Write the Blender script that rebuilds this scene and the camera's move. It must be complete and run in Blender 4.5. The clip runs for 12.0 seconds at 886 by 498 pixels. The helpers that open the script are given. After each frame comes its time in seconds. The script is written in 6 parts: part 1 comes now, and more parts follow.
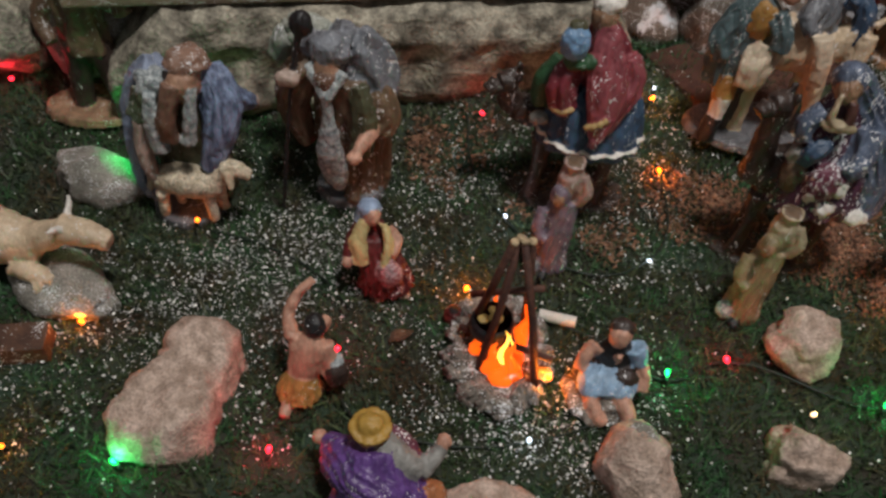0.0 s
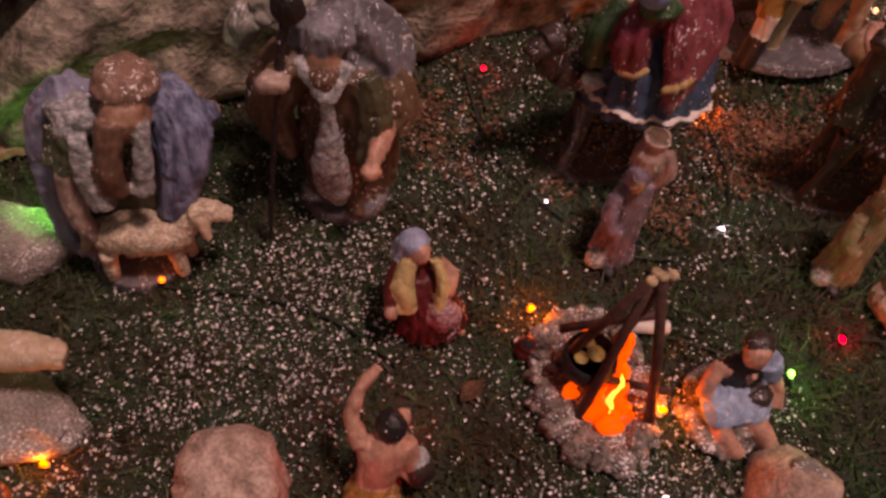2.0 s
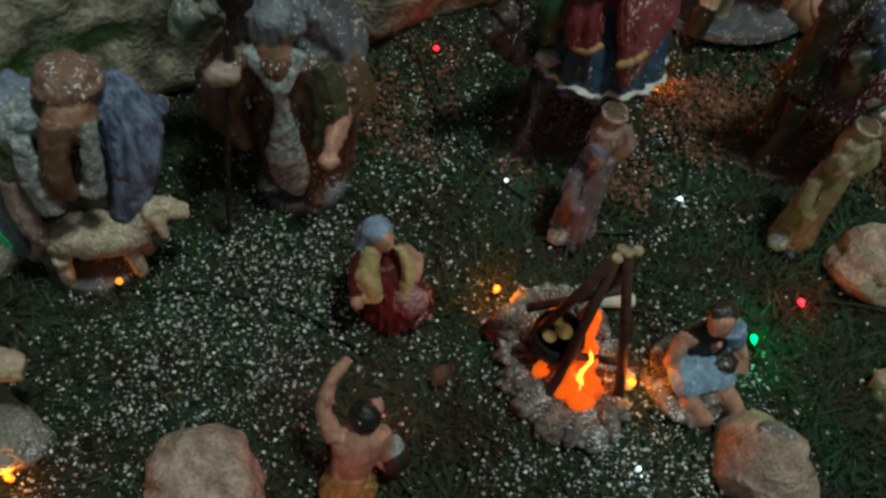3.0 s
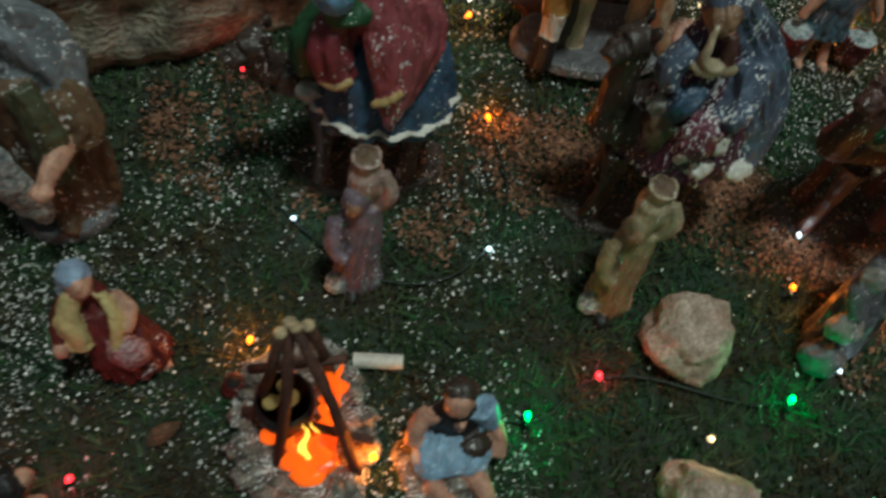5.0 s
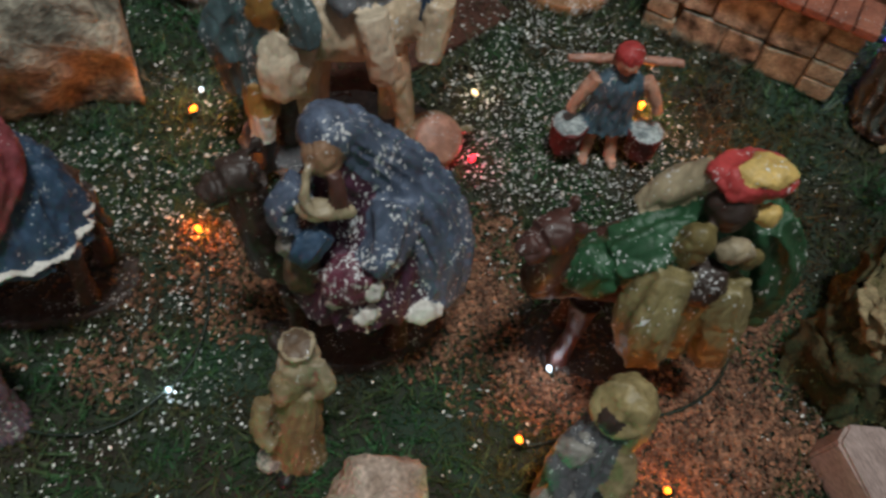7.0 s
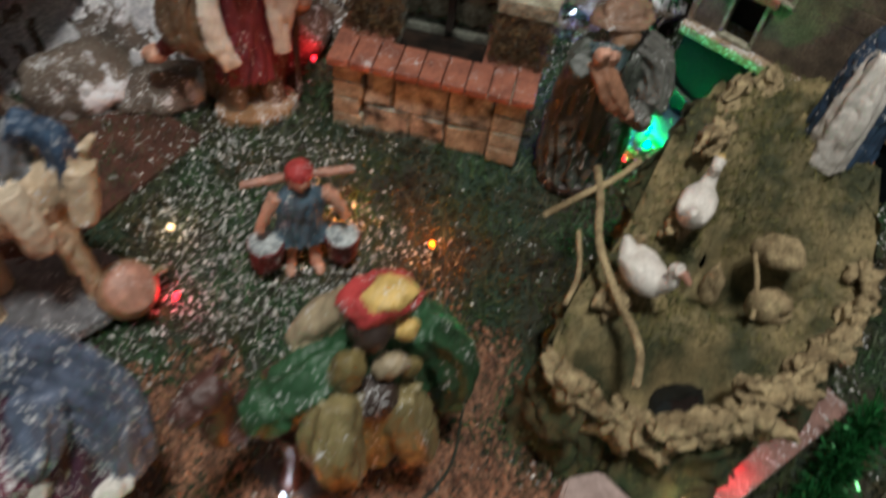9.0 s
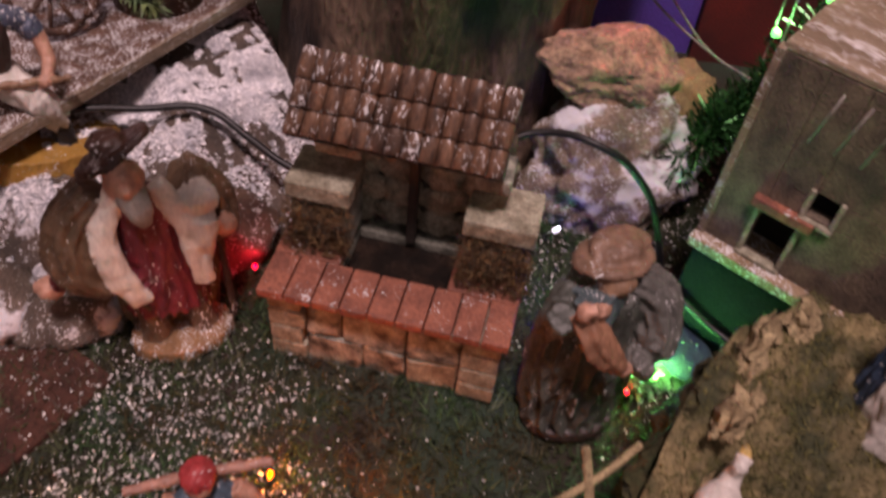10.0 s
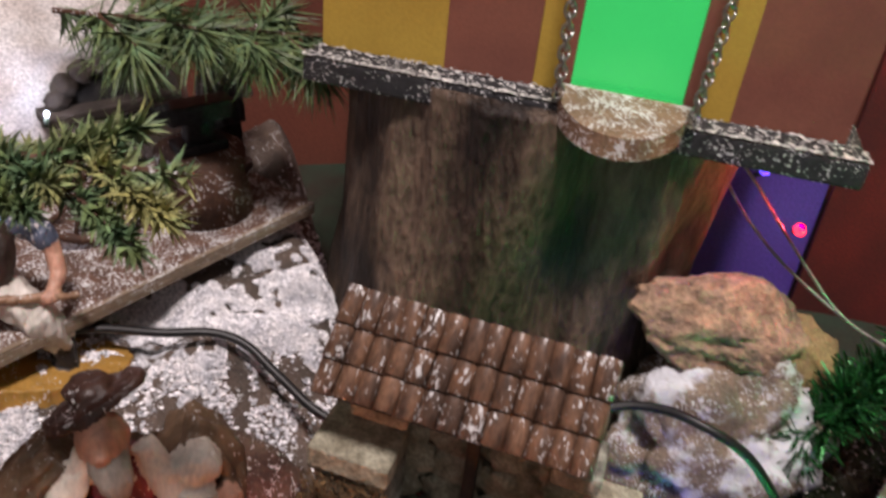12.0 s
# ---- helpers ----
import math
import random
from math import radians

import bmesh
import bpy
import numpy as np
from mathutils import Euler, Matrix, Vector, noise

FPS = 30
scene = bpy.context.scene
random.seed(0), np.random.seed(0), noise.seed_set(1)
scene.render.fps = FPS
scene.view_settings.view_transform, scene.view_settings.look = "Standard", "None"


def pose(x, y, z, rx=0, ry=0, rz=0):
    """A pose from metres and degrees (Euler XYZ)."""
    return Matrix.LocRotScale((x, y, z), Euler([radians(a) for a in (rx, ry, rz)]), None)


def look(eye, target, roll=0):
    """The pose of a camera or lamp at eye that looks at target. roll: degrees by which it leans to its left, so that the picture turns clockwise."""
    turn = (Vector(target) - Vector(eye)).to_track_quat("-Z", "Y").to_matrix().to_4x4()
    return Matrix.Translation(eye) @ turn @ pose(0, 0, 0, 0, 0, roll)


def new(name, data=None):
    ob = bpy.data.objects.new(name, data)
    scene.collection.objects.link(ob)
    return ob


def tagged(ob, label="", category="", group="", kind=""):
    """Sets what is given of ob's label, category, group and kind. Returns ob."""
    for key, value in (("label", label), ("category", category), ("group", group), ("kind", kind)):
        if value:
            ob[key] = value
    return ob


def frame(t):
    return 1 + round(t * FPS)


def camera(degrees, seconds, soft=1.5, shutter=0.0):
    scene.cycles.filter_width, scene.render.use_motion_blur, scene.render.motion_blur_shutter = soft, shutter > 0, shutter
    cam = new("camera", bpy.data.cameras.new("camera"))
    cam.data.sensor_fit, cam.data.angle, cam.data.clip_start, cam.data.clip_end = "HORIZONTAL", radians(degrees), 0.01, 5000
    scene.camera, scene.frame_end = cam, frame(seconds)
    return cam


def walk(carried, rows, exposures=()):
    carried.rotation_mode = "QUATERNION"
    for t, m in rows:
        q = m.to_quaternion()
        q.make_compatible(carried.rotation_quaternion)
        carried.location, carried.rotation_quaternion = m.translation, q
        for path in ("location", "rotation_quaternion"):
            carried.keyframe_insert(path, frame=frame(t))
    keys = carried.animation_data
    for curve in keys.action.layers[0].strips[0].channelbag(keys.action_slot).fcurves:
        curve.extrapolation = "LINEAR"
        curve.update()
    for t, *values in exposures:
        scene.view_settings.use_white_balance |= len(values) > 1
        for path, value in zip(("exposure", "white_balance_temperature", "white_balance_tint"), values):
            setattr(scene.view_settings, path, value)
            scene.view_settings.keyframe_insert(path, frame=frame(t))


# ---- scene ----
from mathutils.bvhtree import BVHTree

cam = camera(58.0, 12.0, soft=2.8, shutter=0.5)
PATH = [
    (0, (0.065, 0.069, 0.332), (0.059, 1.385, -1.173), 5.9),
    (0.5, (0.057, 0.085, 0.329), (0.086, 1.34, -1.229), 5.8),
    (1, (0.039, 0.105, 0.324), (0.16, 1.287, -1.285), 6.9),
    (1.5, (0.006, 0.149, 0.304), (0.237, 1.269, -1.337), 8.6),
    (2, (-0.012, 0.176, 0.291), (0.323, 1.25, -1.362), 10.6),
    (2.5, (-0.015, 0.182, 0.29), (0.39, 1.201, -1.382), 11.9),
    (2.7, (-0.016, 0.182, 0.291), (0.417, 1.187, -1.383), 12.6),
    (4.3, (0.051, 0.167, 0.29), (0.44, 1.175, -1.393), 11.1),
    (4.5, (0.066, 0.174, 0.291), (0.439, 1.178, -1.398), 11.5),
    (5, (0.103, 0.194, 0.288), (0.429, 1.211, -1.403), 11.5),
    (5.5, (0.141, 0.209, 0.286), (0.413, 1.24, -1.406), 11.2),
    (6, (0.195, 0.228, 0.285), (0.421, 1.286, -1.397), 10.0),
    (6.5, (0.226, 0.238, 0.283), (0.445, 1.301, -1.397), 9.5),
    (6.7, (0.234, 0.238, 0.282), (0.464, 1.308, -1.392), 9.0),
    (8.3, (0.248, 0.235, 0.304), (0.823, 1.261, -1.314), 11.2),
    (8.5, (0.255, 0.227, 0.309), (0.863, 1.259, -1.292), 10.9),
    (9, (0.3, 0.243, 0.307), (0.946, 1.312, -1.255), 9.8),
    (9.5, (0.343, 0.297, 0.304), (1.0, 1.425, -1.211), 8.1),
    (10, (0.367, 0.329, 0.306), (0.994, 1.534, -1.162), 6.4),
    (10.5, (0.378, 0.351, 0.299), (0.978, 1.634, -1.112), 5.3),
    (11, (0.381, 0.369, 0.288), (0.994, 1.729, -1.044), 5.7),
    (11.5, (0.384, 0.377, 0.287), (1.009, 1.834, -0.933), 6.3),
    (12, (0.386, 0.387, 0.281), (0.977, 1.948, -0.822), 6.3),
]
# the string lights blink between warm and cool, and the camera's exposure drifts
LOOKS = [(0.0, 0.0, 6500, 10), (0.5, 0.32, 9100, 66), (1.0, -0.12, 6300, 2), (1.5, 0.1, 9200, 64), (2.0, -0.3, 9300, 68), (2.5, -0.75, 5950, -14), (4.0, -0.6, 6400, 8), (4.5, -0.35, 7600, 34), (5.0, -0.52, 5900, -15), (5.5, -0.1, 6080, 5),
         (6.0, 0.42, 9300, 64), (6.5, -0.15, 6000, 2), (8.0, -0.15, 6200, 0), (8.5, 0.05, 5350, -32), (9.0, 0.2, 6450, 6), (9.5, 0.3, 8100, 40), (10.0, 0.1, 7500, 50), (10.5, 0.0, 6600, 10), (11.0, 0.3, 6600, 14), (11.5, 0.4, 7200, 26), (12.0, 0.53, 6800, 24)]
walk(cam, [(t, look(eye, target, roll)) for t, eye, target, roll in PATH], LOOKS)

# ---- light of the room ----
world = bpy.data.worlds.new("room_light")
scene.world = world
world.use_nodes = True
world.node_tree.nodes["Background"].inputs[0].default_value = (0.9, 1.0, 1.0, 1)
world.node_tree.nodes["Background"].inputs[1].default_value = 0.15
lamp = new("ceiling_lamp", bpy.data.lights.new("ceiling_lamp", "AREA"))
lamp.data.shape, lamp.data.size, lamp.data.energy, lamp.data.color = "DISK", 0.2, 14.0, (1.0, 0.96, 0.92)
lamp.matrix_world = look((0.3, 0.14, 1.44), (0.25, 0.5, 0))


# ---- materials ----
def mat(name, col, col2=None, size=0.006, rough=0.6, bump=0.3, fleck=0.0, metal=0.0, fine=0.0012, island=False, stretch=(1, 1, 1), snow=0.0, relief=0.0, piece=False, grain=0.38):
    """Two-tone noisy surface; size and fine are the metres of its stains and its grain; fleck and snow: share of white specks and patches."""
    m = bpy.data.materials.new(name)
    m.use_nodes = True
    nt = m.node_tree
    n, l = nt.nodes, nt.links
    b = n["Principled BSDF"]
    b.inputs["Roughness"].default_value, b.inputs["Metallic"].default_value = rough, metal
    col2 = col2 or tuple(c * 0.55 for c in col)
    tc = n.new("ShaderNodeTexCoord")
    mp = n.new("ShaderNodeMapping")
    mp.inputs["Scale"].default_value = stretch
    l.new(tc.outputs["Object"], mp.inputs["Vector"])
    if piece:
        info = n.new("ShaderNodeObjectInfo")
        l.new(info.outputs["Random"], mp.inputs["Location"])

    def noise_at(metres, detail):
        t = n.new("ShaderNodeTexNoise")
        t.inputs["Scale"].default_value, t.inputs["Detail"].default_value = 1 / metres, detail
        l.new(mp.outputs["Vector"], t.inputs["Vector"])
        return t

    def ramp(src, a, z, ca, cz):
        r = n.new("ShaderNodeValToRGB")
        r.color_ramp.elements[0].position, r.color_ramp.elements[1].position = a, z
        r.color_ramp.elements[0].color, r.color_ramp.elements[1].color = (*ca, 1), (*cz, 1)
        l.new(src, r.inputs[0])
        return r

    def mix(fac, a, z, blend="MIX"):
        x = n.new("ShaderNodeMix")
        x.data_type, x.blend_type = "RGBA", blend
        for sock, v in ((x.inputs["Factor"], fac), (x.inputs["A"], a), (x.inputs["B"], z)):
            if hasattr(v, "type"):
                l.new(v, sock)
            else:
                sock.default_value = v
        return x.outputs["Result"]

    big, small = noise_at(size, 4), noise_at(fine, 3)
    colour = ramp(big.outputs["Fac"], 0.36, 0.64, col2, col).outputs[0]
    tooth = ramp(small.outputs["Fac"], 0.3, 0.7, (1 - grain,) * 3, (1 + 0.65 * grain,) * 3).outputs[0]
    colour = mix(1.0, colour, tooth, "MULTIPLY")
    if island:
        geo = n.new("ShaderNodeNewGeometry")
        tone = ramp(geo.outputs["Random Per Island"], 0, 1, (0.45, 0.45, 0.45), (1.6, 1.5, 1.4)).outputs[0]
        colour = mix(1.0, colour, tone, "MULTIPLY")
    if snow:
        wide = noise_at(0.03, 10)
        wide.inputs["Roughness"].default_value = 0.68
        patch = ramp(wide.outputs["Fac"], 0.62 - 0.3 * snow, 0.68 - 0.3 * snow, (0, 0, 0), (1, 1, 1))
        colour = mix(patch.outputs[0], colour, (0.72, 0.74, 0.78, 1))
    if fleck:
        dots, drift = noise_at(0.0011, 3), noise_at(0.009, 2)
        both = n.new("ShaderNodeMath")
        both.operation = "MULTIPLY_ADD"
        both.inputs[1].default_value = 0.55
        l.new(drift.outputs["Fac"], both.inputs[0])
        l.new(dots.outputs["Fac"], both.inputs[2])
        spot = ramp(both.outputs[0], 0.975 - 0.28 * fleck, 1.0 - 0.28 * fleck, (0, 0, 0), (1, 1, 1))
        colour = mix(spot.outputs[0], colour, (0.7, 0.7, 0.7, 1))
    l.new(colour, b.inputs["Base Color"])
    if bump:
        bp = n.new("ShaderNodeBump")
        bp.inputs["Strength"].default_value, bp.inputs["Distance"].default_value = bump, fine * 0.8
        l.new(small.outputs["Fac"], bp.inputs["Height"])
        if relief:
            b2 = n.new("ShaderNodeBump")
            b2.inputs["Strength"].default_value, b2.inputs["Distance"].default_value = 0.7, relief
            l.new(big.outputs["Fac"], b2.inputs["Height"])
            l.new(b2.outputs["Normal"], bp.inputs["Normal"])
        l.new(bp.outputs["Normal"], b.inputs["Normal"])
    return m


def glow(name, col, strength):
    m = bpy.data.materials.new(name)
    m.use_nodes = True
    b = m.node_tree.nodes["Principled BSDF"]
    b.inputs["Base Color"].default_value, b.inputs["Emission Color"].default_value = (*col, 1), (*col, 1)
    b.inputs["Emission Strength"].default_value, b.inputs["Roughness"].default_value = strength, 0.3
    return m


GROUND = mat("grass_mat_backing", (0.022, 0.045, 0.026), (0.03, 0.022, 0.014), size=0.03, rough=0.9)
BLADE = mat("grass_blade", (0.032, 0.1, 0.038), (0.06, 0.042, 0.02), size=0.035, rough=0.6, bump=0, island=True)
FLAKE = mat("artificial_snow", (0.72, 0.75, 0.76), (0.5, 0.53, 0.53), rough=0.7, bump=0, island=True)
CHIP = mat("wood_chip", (0.29, 0.155, 0.095), (0.15, 0.078, 0.05), rough=0.8, bump=0.2, island=True)
LIME = mat("limestone", (0.6, 0.46, 0.38), (0.33, 0.24, 0.185), size=0.008, rough=0.85, bump=0.8, fine=0.0016, relief=0.0035, grain=0.32)
GREYSTONE = mat("grey_stone", (0.36, 0.33, 0.29), (0.2, 0.19, 0.16), size=0.014, rough=0.85, bump=0.8, fleck=0.3)
SNOWROCK = mat("snowy_rock", (0.17, 0.13, 0.1), (0.09, 0.07, 0.055), size=0.02, rough=0.85, bump=0.8, fleck=0.25, snow=0.28)
SLOPE = mat("snow_dusted_slope", (0.16, 0.115, 0.09), (0.07, 0.055, 0.045), size=0.02, rough=0.85, bump=0.8, fleck=0.12, snow=0.1)
RUST = mat("ochre_rock", (0.52, 0.33, 0.21), (0.24, 0.16, 0.11), size=0.009, rough=0.8, bump=0.9, fine=0.002, relief=0.006)
BARK = mat("driftwood", (0.46, 0.42, 0.33), (0.1, 0.088, 0.066), size=0.013, rough=0.85, bump=0.9, fine=0.0025)
LOG = mat("old_log", (0.17, 0.115, 0.08), (0.02, 0.012, 0.009), size=0.03, rough=0.6, bump=1.0, stretch=(1.4, 1.4, 0.4), fine=0.0035, relief=0.003, grain=0.5)
PLANK = mat("pale_board", (0.3, 0.23, 0.16), (0.18, 0.13, 0.09), size=0.02, rough=0.8, stretch=(0.3, 2, 2), fleck=0.3)
BROWNWOOD = mat("brown_wood", (0.12, 0.055, 0.03), (0.06, 0.027, 0.016), size=0.01, rough=0.7, fleck=0.25)
DARKSTICK = mat("charred_stick", (0.1, 0.04, 0.025), (0.05, 0.02, 0.014), rough=0.75)
CUTEND = mat("fresh_cut_wood", (0.6, 0.45, 0.27), rough=0.8)
ASH = mat("snowy_pebbles", (0.3, 0.26, 0.22), (0.1, 0.085, 0.07), size=0.004, rough=0.9, bump=0.9, fleck=0.32, relief=0.003)
IRON = mat("black_iron", (0.045, 0.045, 0.05), rough=0.45, metal=0.6)
CORK = mat("cork_rim", (0.46, 0.36, 0.2), (0.2, 0.145, 0.075), size=0.008, rough=0.9, bump=0.9)
MOSS = mat("moss", (0.028, 0.045, 0.016), (0.075, 0.062, 0.024), size=0.009, rough=0.95, bump=0.9)
TERRA = mat("terracotta", (0.36, 0.125, 0.075), (0.2, 0.07, 0.045), size=0.01, rough=0.65, fleck=0.08, piece=True)
WELLWATER = mat("murky_water", (0.03, 0.02, 0.015), (0.012, 0.01, 0.009), size=0.01, rough=0.22, bump=0.05)
PLASTER = mat("pale_masonry", (0.44, 0.45, 0.37), (0.045, 0.045, 0.035), size=0.009, rough=0.85, bump=0.6)
MASON = mat("cut_stone", (0.42, 0.4, 0.3), (0.22, 0.2, 0.14), size=0.006, rough=0.85, bump=0.7, piece=True)
HAY = mat("dry_moss", (0.17, 0.105, 0.045), (0.07, 0.042, 0.02), rough=0.9, bump=0.5, island=True)
DARKWATER = mat("dark_water", (0.012, 0.013, 0.012), rough=0.08, bump=0.05)
SLATE = mat("dark_slate_edge", (0.03, 0.03, 0.034), rough=0.8, fleck=0.25)
YELLOW = mat("yellow_card", (0.5, 0.33, 0.05), (0.44, 0.28, 0.04), size=0.03, rough=0.8, bump=0.1, grain=0.08)
REDBROWN = mat("red_brown_card", (0.24, 0.085, 0.055), (0.19, 0.065, 0.045), size=0.03, rough=0.8, bump=0.1, grain=0.08)
# emission on the panel stands in for green light from inside the castle
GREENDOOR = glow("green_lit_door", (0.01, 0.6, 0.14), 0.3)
# raised red puts the bulbs' glow into the wall's own colour
WALLREDGLOW = mat("red_glow_wall", (0.22, 0.06, 0.035), (0.14, 0.045, 0.03), size=0.15, rough=0.9, bump=0.1)
CABLE = mat("black_cable", (0.015, 0.015, 0.016), rough=0.45, bump=0)
WIRE = mat("clear_wire", (0.4, 0.38, 0.34), rough=0.4, bump=0)
GREENWIRE = mat("dark_green_wire", (0.012, 0.025, 0.015), rough=0.5, bump=0)
HOUSEWALL = mat("house_plaster", (0.19, 0.145, 0.1), (0.075, 0.058, 0.045), size=0.012, rough=0.85, bump=0.7)
YOUNGNEEDLE = mat("yellowed_fir_needle", (0.32, 0.32, 0.12), (0.09, 0.18, 0.09), size=0.012, rough=0.6, bump=0, island=True)
NEEDLE = mat("fir_needle", (0.1, 0.19, 0.1), (0.12, 0.17, 0.06), rough=0.5, bump=0, island=True)
TINSEL = mat("green_tinsel", (0.03, 0.2, 0.06), (0.02, 0.1, 0.03), rough=0.25, bump=0, metal=0.6, island=True)
PALETINSEL = mat("pale_green_tinsel", (0.35, 0.5, 0.38), (0.15, 0.3, 0.18), rough=0.3, bump=0, island=True)
FABRIC = mat("blue_green_cloth", (0.04, 0.1, 0.12), (0.02, 0.05, 0.09), rough=0.8)


def paint(name, col, rough=0.5, fleck=0.06, dark=0.6):
    return mat(name, col, tuple(c * min(1, dark * 1.05) for c in col), size=0.0055, rough=rough, bump=0.12, fleck=fleck, stretch=(1.1, 1.1, 0.38), relief=0.0012, grain=0.14)


SKIN = paint("painted_skin", (0.625, 0.338, 0.237), fleck=0)
TAN = paint("painted_tan", (0.34, 0.2, 0.12))
CREAM = paint("painted_cream", (0.62, 0.48, 0.33), dark=0.75)
WHITE = paint("painted_white", (0.72, 0.68, 0.62), fleck=0, dark=0.8)
OLIVE = paint("painted_olive", (0.09, 0.09, 0.048))
UMBER = paint("painted_umber", (0.15, 0.0938, 0.0562))
DARK = paint("painted_dark_brown", (0.05, 0.032, 0.026))
BLACK = paint("painted_black", (0.016, 0.015, 0.016))
MAROON = paint("painted_maroon", (0.22, 0.035, 0.05))
DEEPRED = paint("painted_deep_red", (0.14, 0.022, 0.022))
CRIMSON = paint("painted_crimson", (0.5, 0.06, 0.06))
NAVY = paint("painted_navy", (0.045, 0.085, 0.15))
SKY = paint("painted_sky_blue", (0.2, 0.36, 0.58))
SLATEBLUE = paint("painted_slate_blue", (0.11, 0.14, 0.21), fleck=0.25, dark=0.5)
TEAL = paint("painted_teal", (0.085, 0.13, 0.14))
GREEN = paint("painted_green", (0.03, 0.095, 0.04))
GOLD = paint("painted_gold", (0.205, 0.161, 0.062))
YEL = paint("painted_yellow", (0.713, 0.494, 0.161))
OCHRE = paint("painted_ochre", (0.42, 0.22, 0.06))
ORANGE = paint("painted_orange_brown", (0.45, 0.17, 0.07))
PURPLE = paint("painted_purple", (0.13, 0.06, 0.24), rough=0.4)
MAUVE = paint("painted_mauve", (0.2, 0.15, 0.19), fleck=0.15)
KHAKI = paint("painted_khaki", (0.27, 0.21, 0.11))
GREY = paint("painted_grey", (0.14, 0.14, 0.15), fleck=0.1)
FLEECE = mat("painted_fleece", (0.52, 0.56, 0.56), (0.2, 0.23, 0.24), size=0.003, rough=0.8, bump=0.8)
SHAWL = paint("painted_pale_yellow", (0.6, 0.48, 0.22), fleck=0, dark=0.8)
PALEGREY = paint("painted_pale_grey", (0.3, 0.29, 0.27), fleck=0)
HATSTRAW = paint("painted_straw_hat", (0.42, 0.25, 0.05), fleck=0, dark=0.8)
KILTBLUE = paint("painted_kilt_blue", (0.3, 0.45, 0.62), fleck=0.05)
SLEEVEGREEN = paint("painted_sleeve_green", (0.09, 0.125, 0.07))
PALESKIN = paint("painted_pale_skin", (0.46, 0.35, 0.29), fleck=0.05)
SCARFBROWN = paint("painted_scarf_brown", (0.2, 0.11, 0.075), fleck=0.1)
SLEEVEBROWN = paint("painted_sleeve_brown", (0.17, 0.11, 0.065), fleck=0.2)
PALECLOTH = paint("painted_pale_cloth", (0.4, 0.42, 0.36), fleck=0.1)
SHEEPWOOL = mat("painted_wool", (0.72, 0.63, 0.48), (0.5, 0.41, 0.28), size=0.004, rough=0.7, bump=0.8, relief=0.002)
ROSE = paint("painted_rose_red", (0.3, 0.07, 0.085))
GILT = paint("painted_gilt", (0.5, 0.34, 0.14), fleck=0)
GOLDPALE = paint("painted_pale_gold", (0.27, 0.22, 0.1), fleck=0.05)
GREYCLOTH = paint("painted_grey_cloth", (0.2, 0.21, 0.23), fleck=0.12)
PALEFUR = paint("painted_pale_fur", (0.78, 0.72, 0.63), fleck=0, dark=0.85)
HATDARK = paint("painted_dark_hat", (0.07, 0.034, 0.025), rough=0.4, fleck=0.04)
CLOAKGREY = paint("painted_cloak_grey", (0.15, 0.15, 0.135), fleck=0.02)
PINK = paint("painted_pink_clay", (0.5, 0.25, 0.18))

FLEECEPINK = mat("flecked_apron", (0.5, 0.36, 0.36), (0.26, 0.06, 0.07), size=0.0016, rough=0.7)
SKYPALE = paint("painted_pale_blue", (0.36, 0.46, 0.64), fleck=0)
PINKJAR = paint("painted_pale_pink", (0.42, 0.29, 0.25))
KHAKIJAR = paint("painted_sand", (0.42, 0.34, 0.22))
HATBROWN = paint("painted_hat_brown", (0.3, 0.18, 0.13), fleck=0.36)
FACETAN = paint("painted_ruddy_face", (0.4, 0.23, 0.15), fleck=0)
BEARD = paint("painted_brown_beard", (0.27, 0.21, 0.17), fleck=0)
CAPEPALE = paint("painted_pale_cape", (0.26, 0.31, 0.42), fleck=0.05)
GREYHOOD = paint("painted_grey_hood", (0.195, 0.208, 0.234), fleck=0.25)
BLANKET = paint("painted_blanket", (0.42, 0.24, 0.15), fleck=0.15)
DEEPPURPLE = paint("painted_wine", (0.075, 0.024, 0.05), fleck=0.38)
MAROON2 = paint("painted_wine_red", (0.16, 0.04, 0.07), fleck=0.36)
UMBER2 = paint("painted_reddish_brown", (0.085, 0.035, 0.028))
TUNIC = paint("painted_dull_blue", (0.09, 0.15, 0.2))
WHITE2 = paint("painted_off_white", (0.3, 0.28, 0.25))
STRAW = paint("painted_straw", (0.36, 0.28, 0.13), fleck=0)
BOARDSNOW = mat("snowy_brown_board", (0.1, 0.038, 0.024), (0.055, 0.022, 0.015), size=0.01, rough=0.95)
BOARDSNOW2 = mat("snowy_platform", (0.16, 0.085, 0.055), (0.09, 0.05, 0.035), size=0.01, rough=0.8, fleck=0.5, snow=0.05)
BROWNROCK = mat("brown_rock", (0.13, 0.075, 0.05), (0.07, 0.04, 0.03), size=0.012, rough=0.85, bump=0.8, fleck=0.2)
SNOWPALE = mat("pale_snowy_rock", (0.33, 0.25, 0.18), (0.2, 0.15, 0.11), size=0.014, rough=0.85, bump=0.8, fleck=0.4, snow=0.42)
YELLOWROCK = mat("yellowish_rock", (0.5, 0.38, 0.16), (0.3, 0.22, 0.1), size=0.01, rough=0.85, bump=0.8)
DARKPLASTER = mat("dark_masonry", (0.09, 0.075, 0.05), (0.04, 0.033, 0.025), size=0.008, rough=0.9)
DARKWOOD = mat("blackened_wood", (0.045, 0.032, 0.025), (0.025, 0.018, 0.014), rough=0.75)
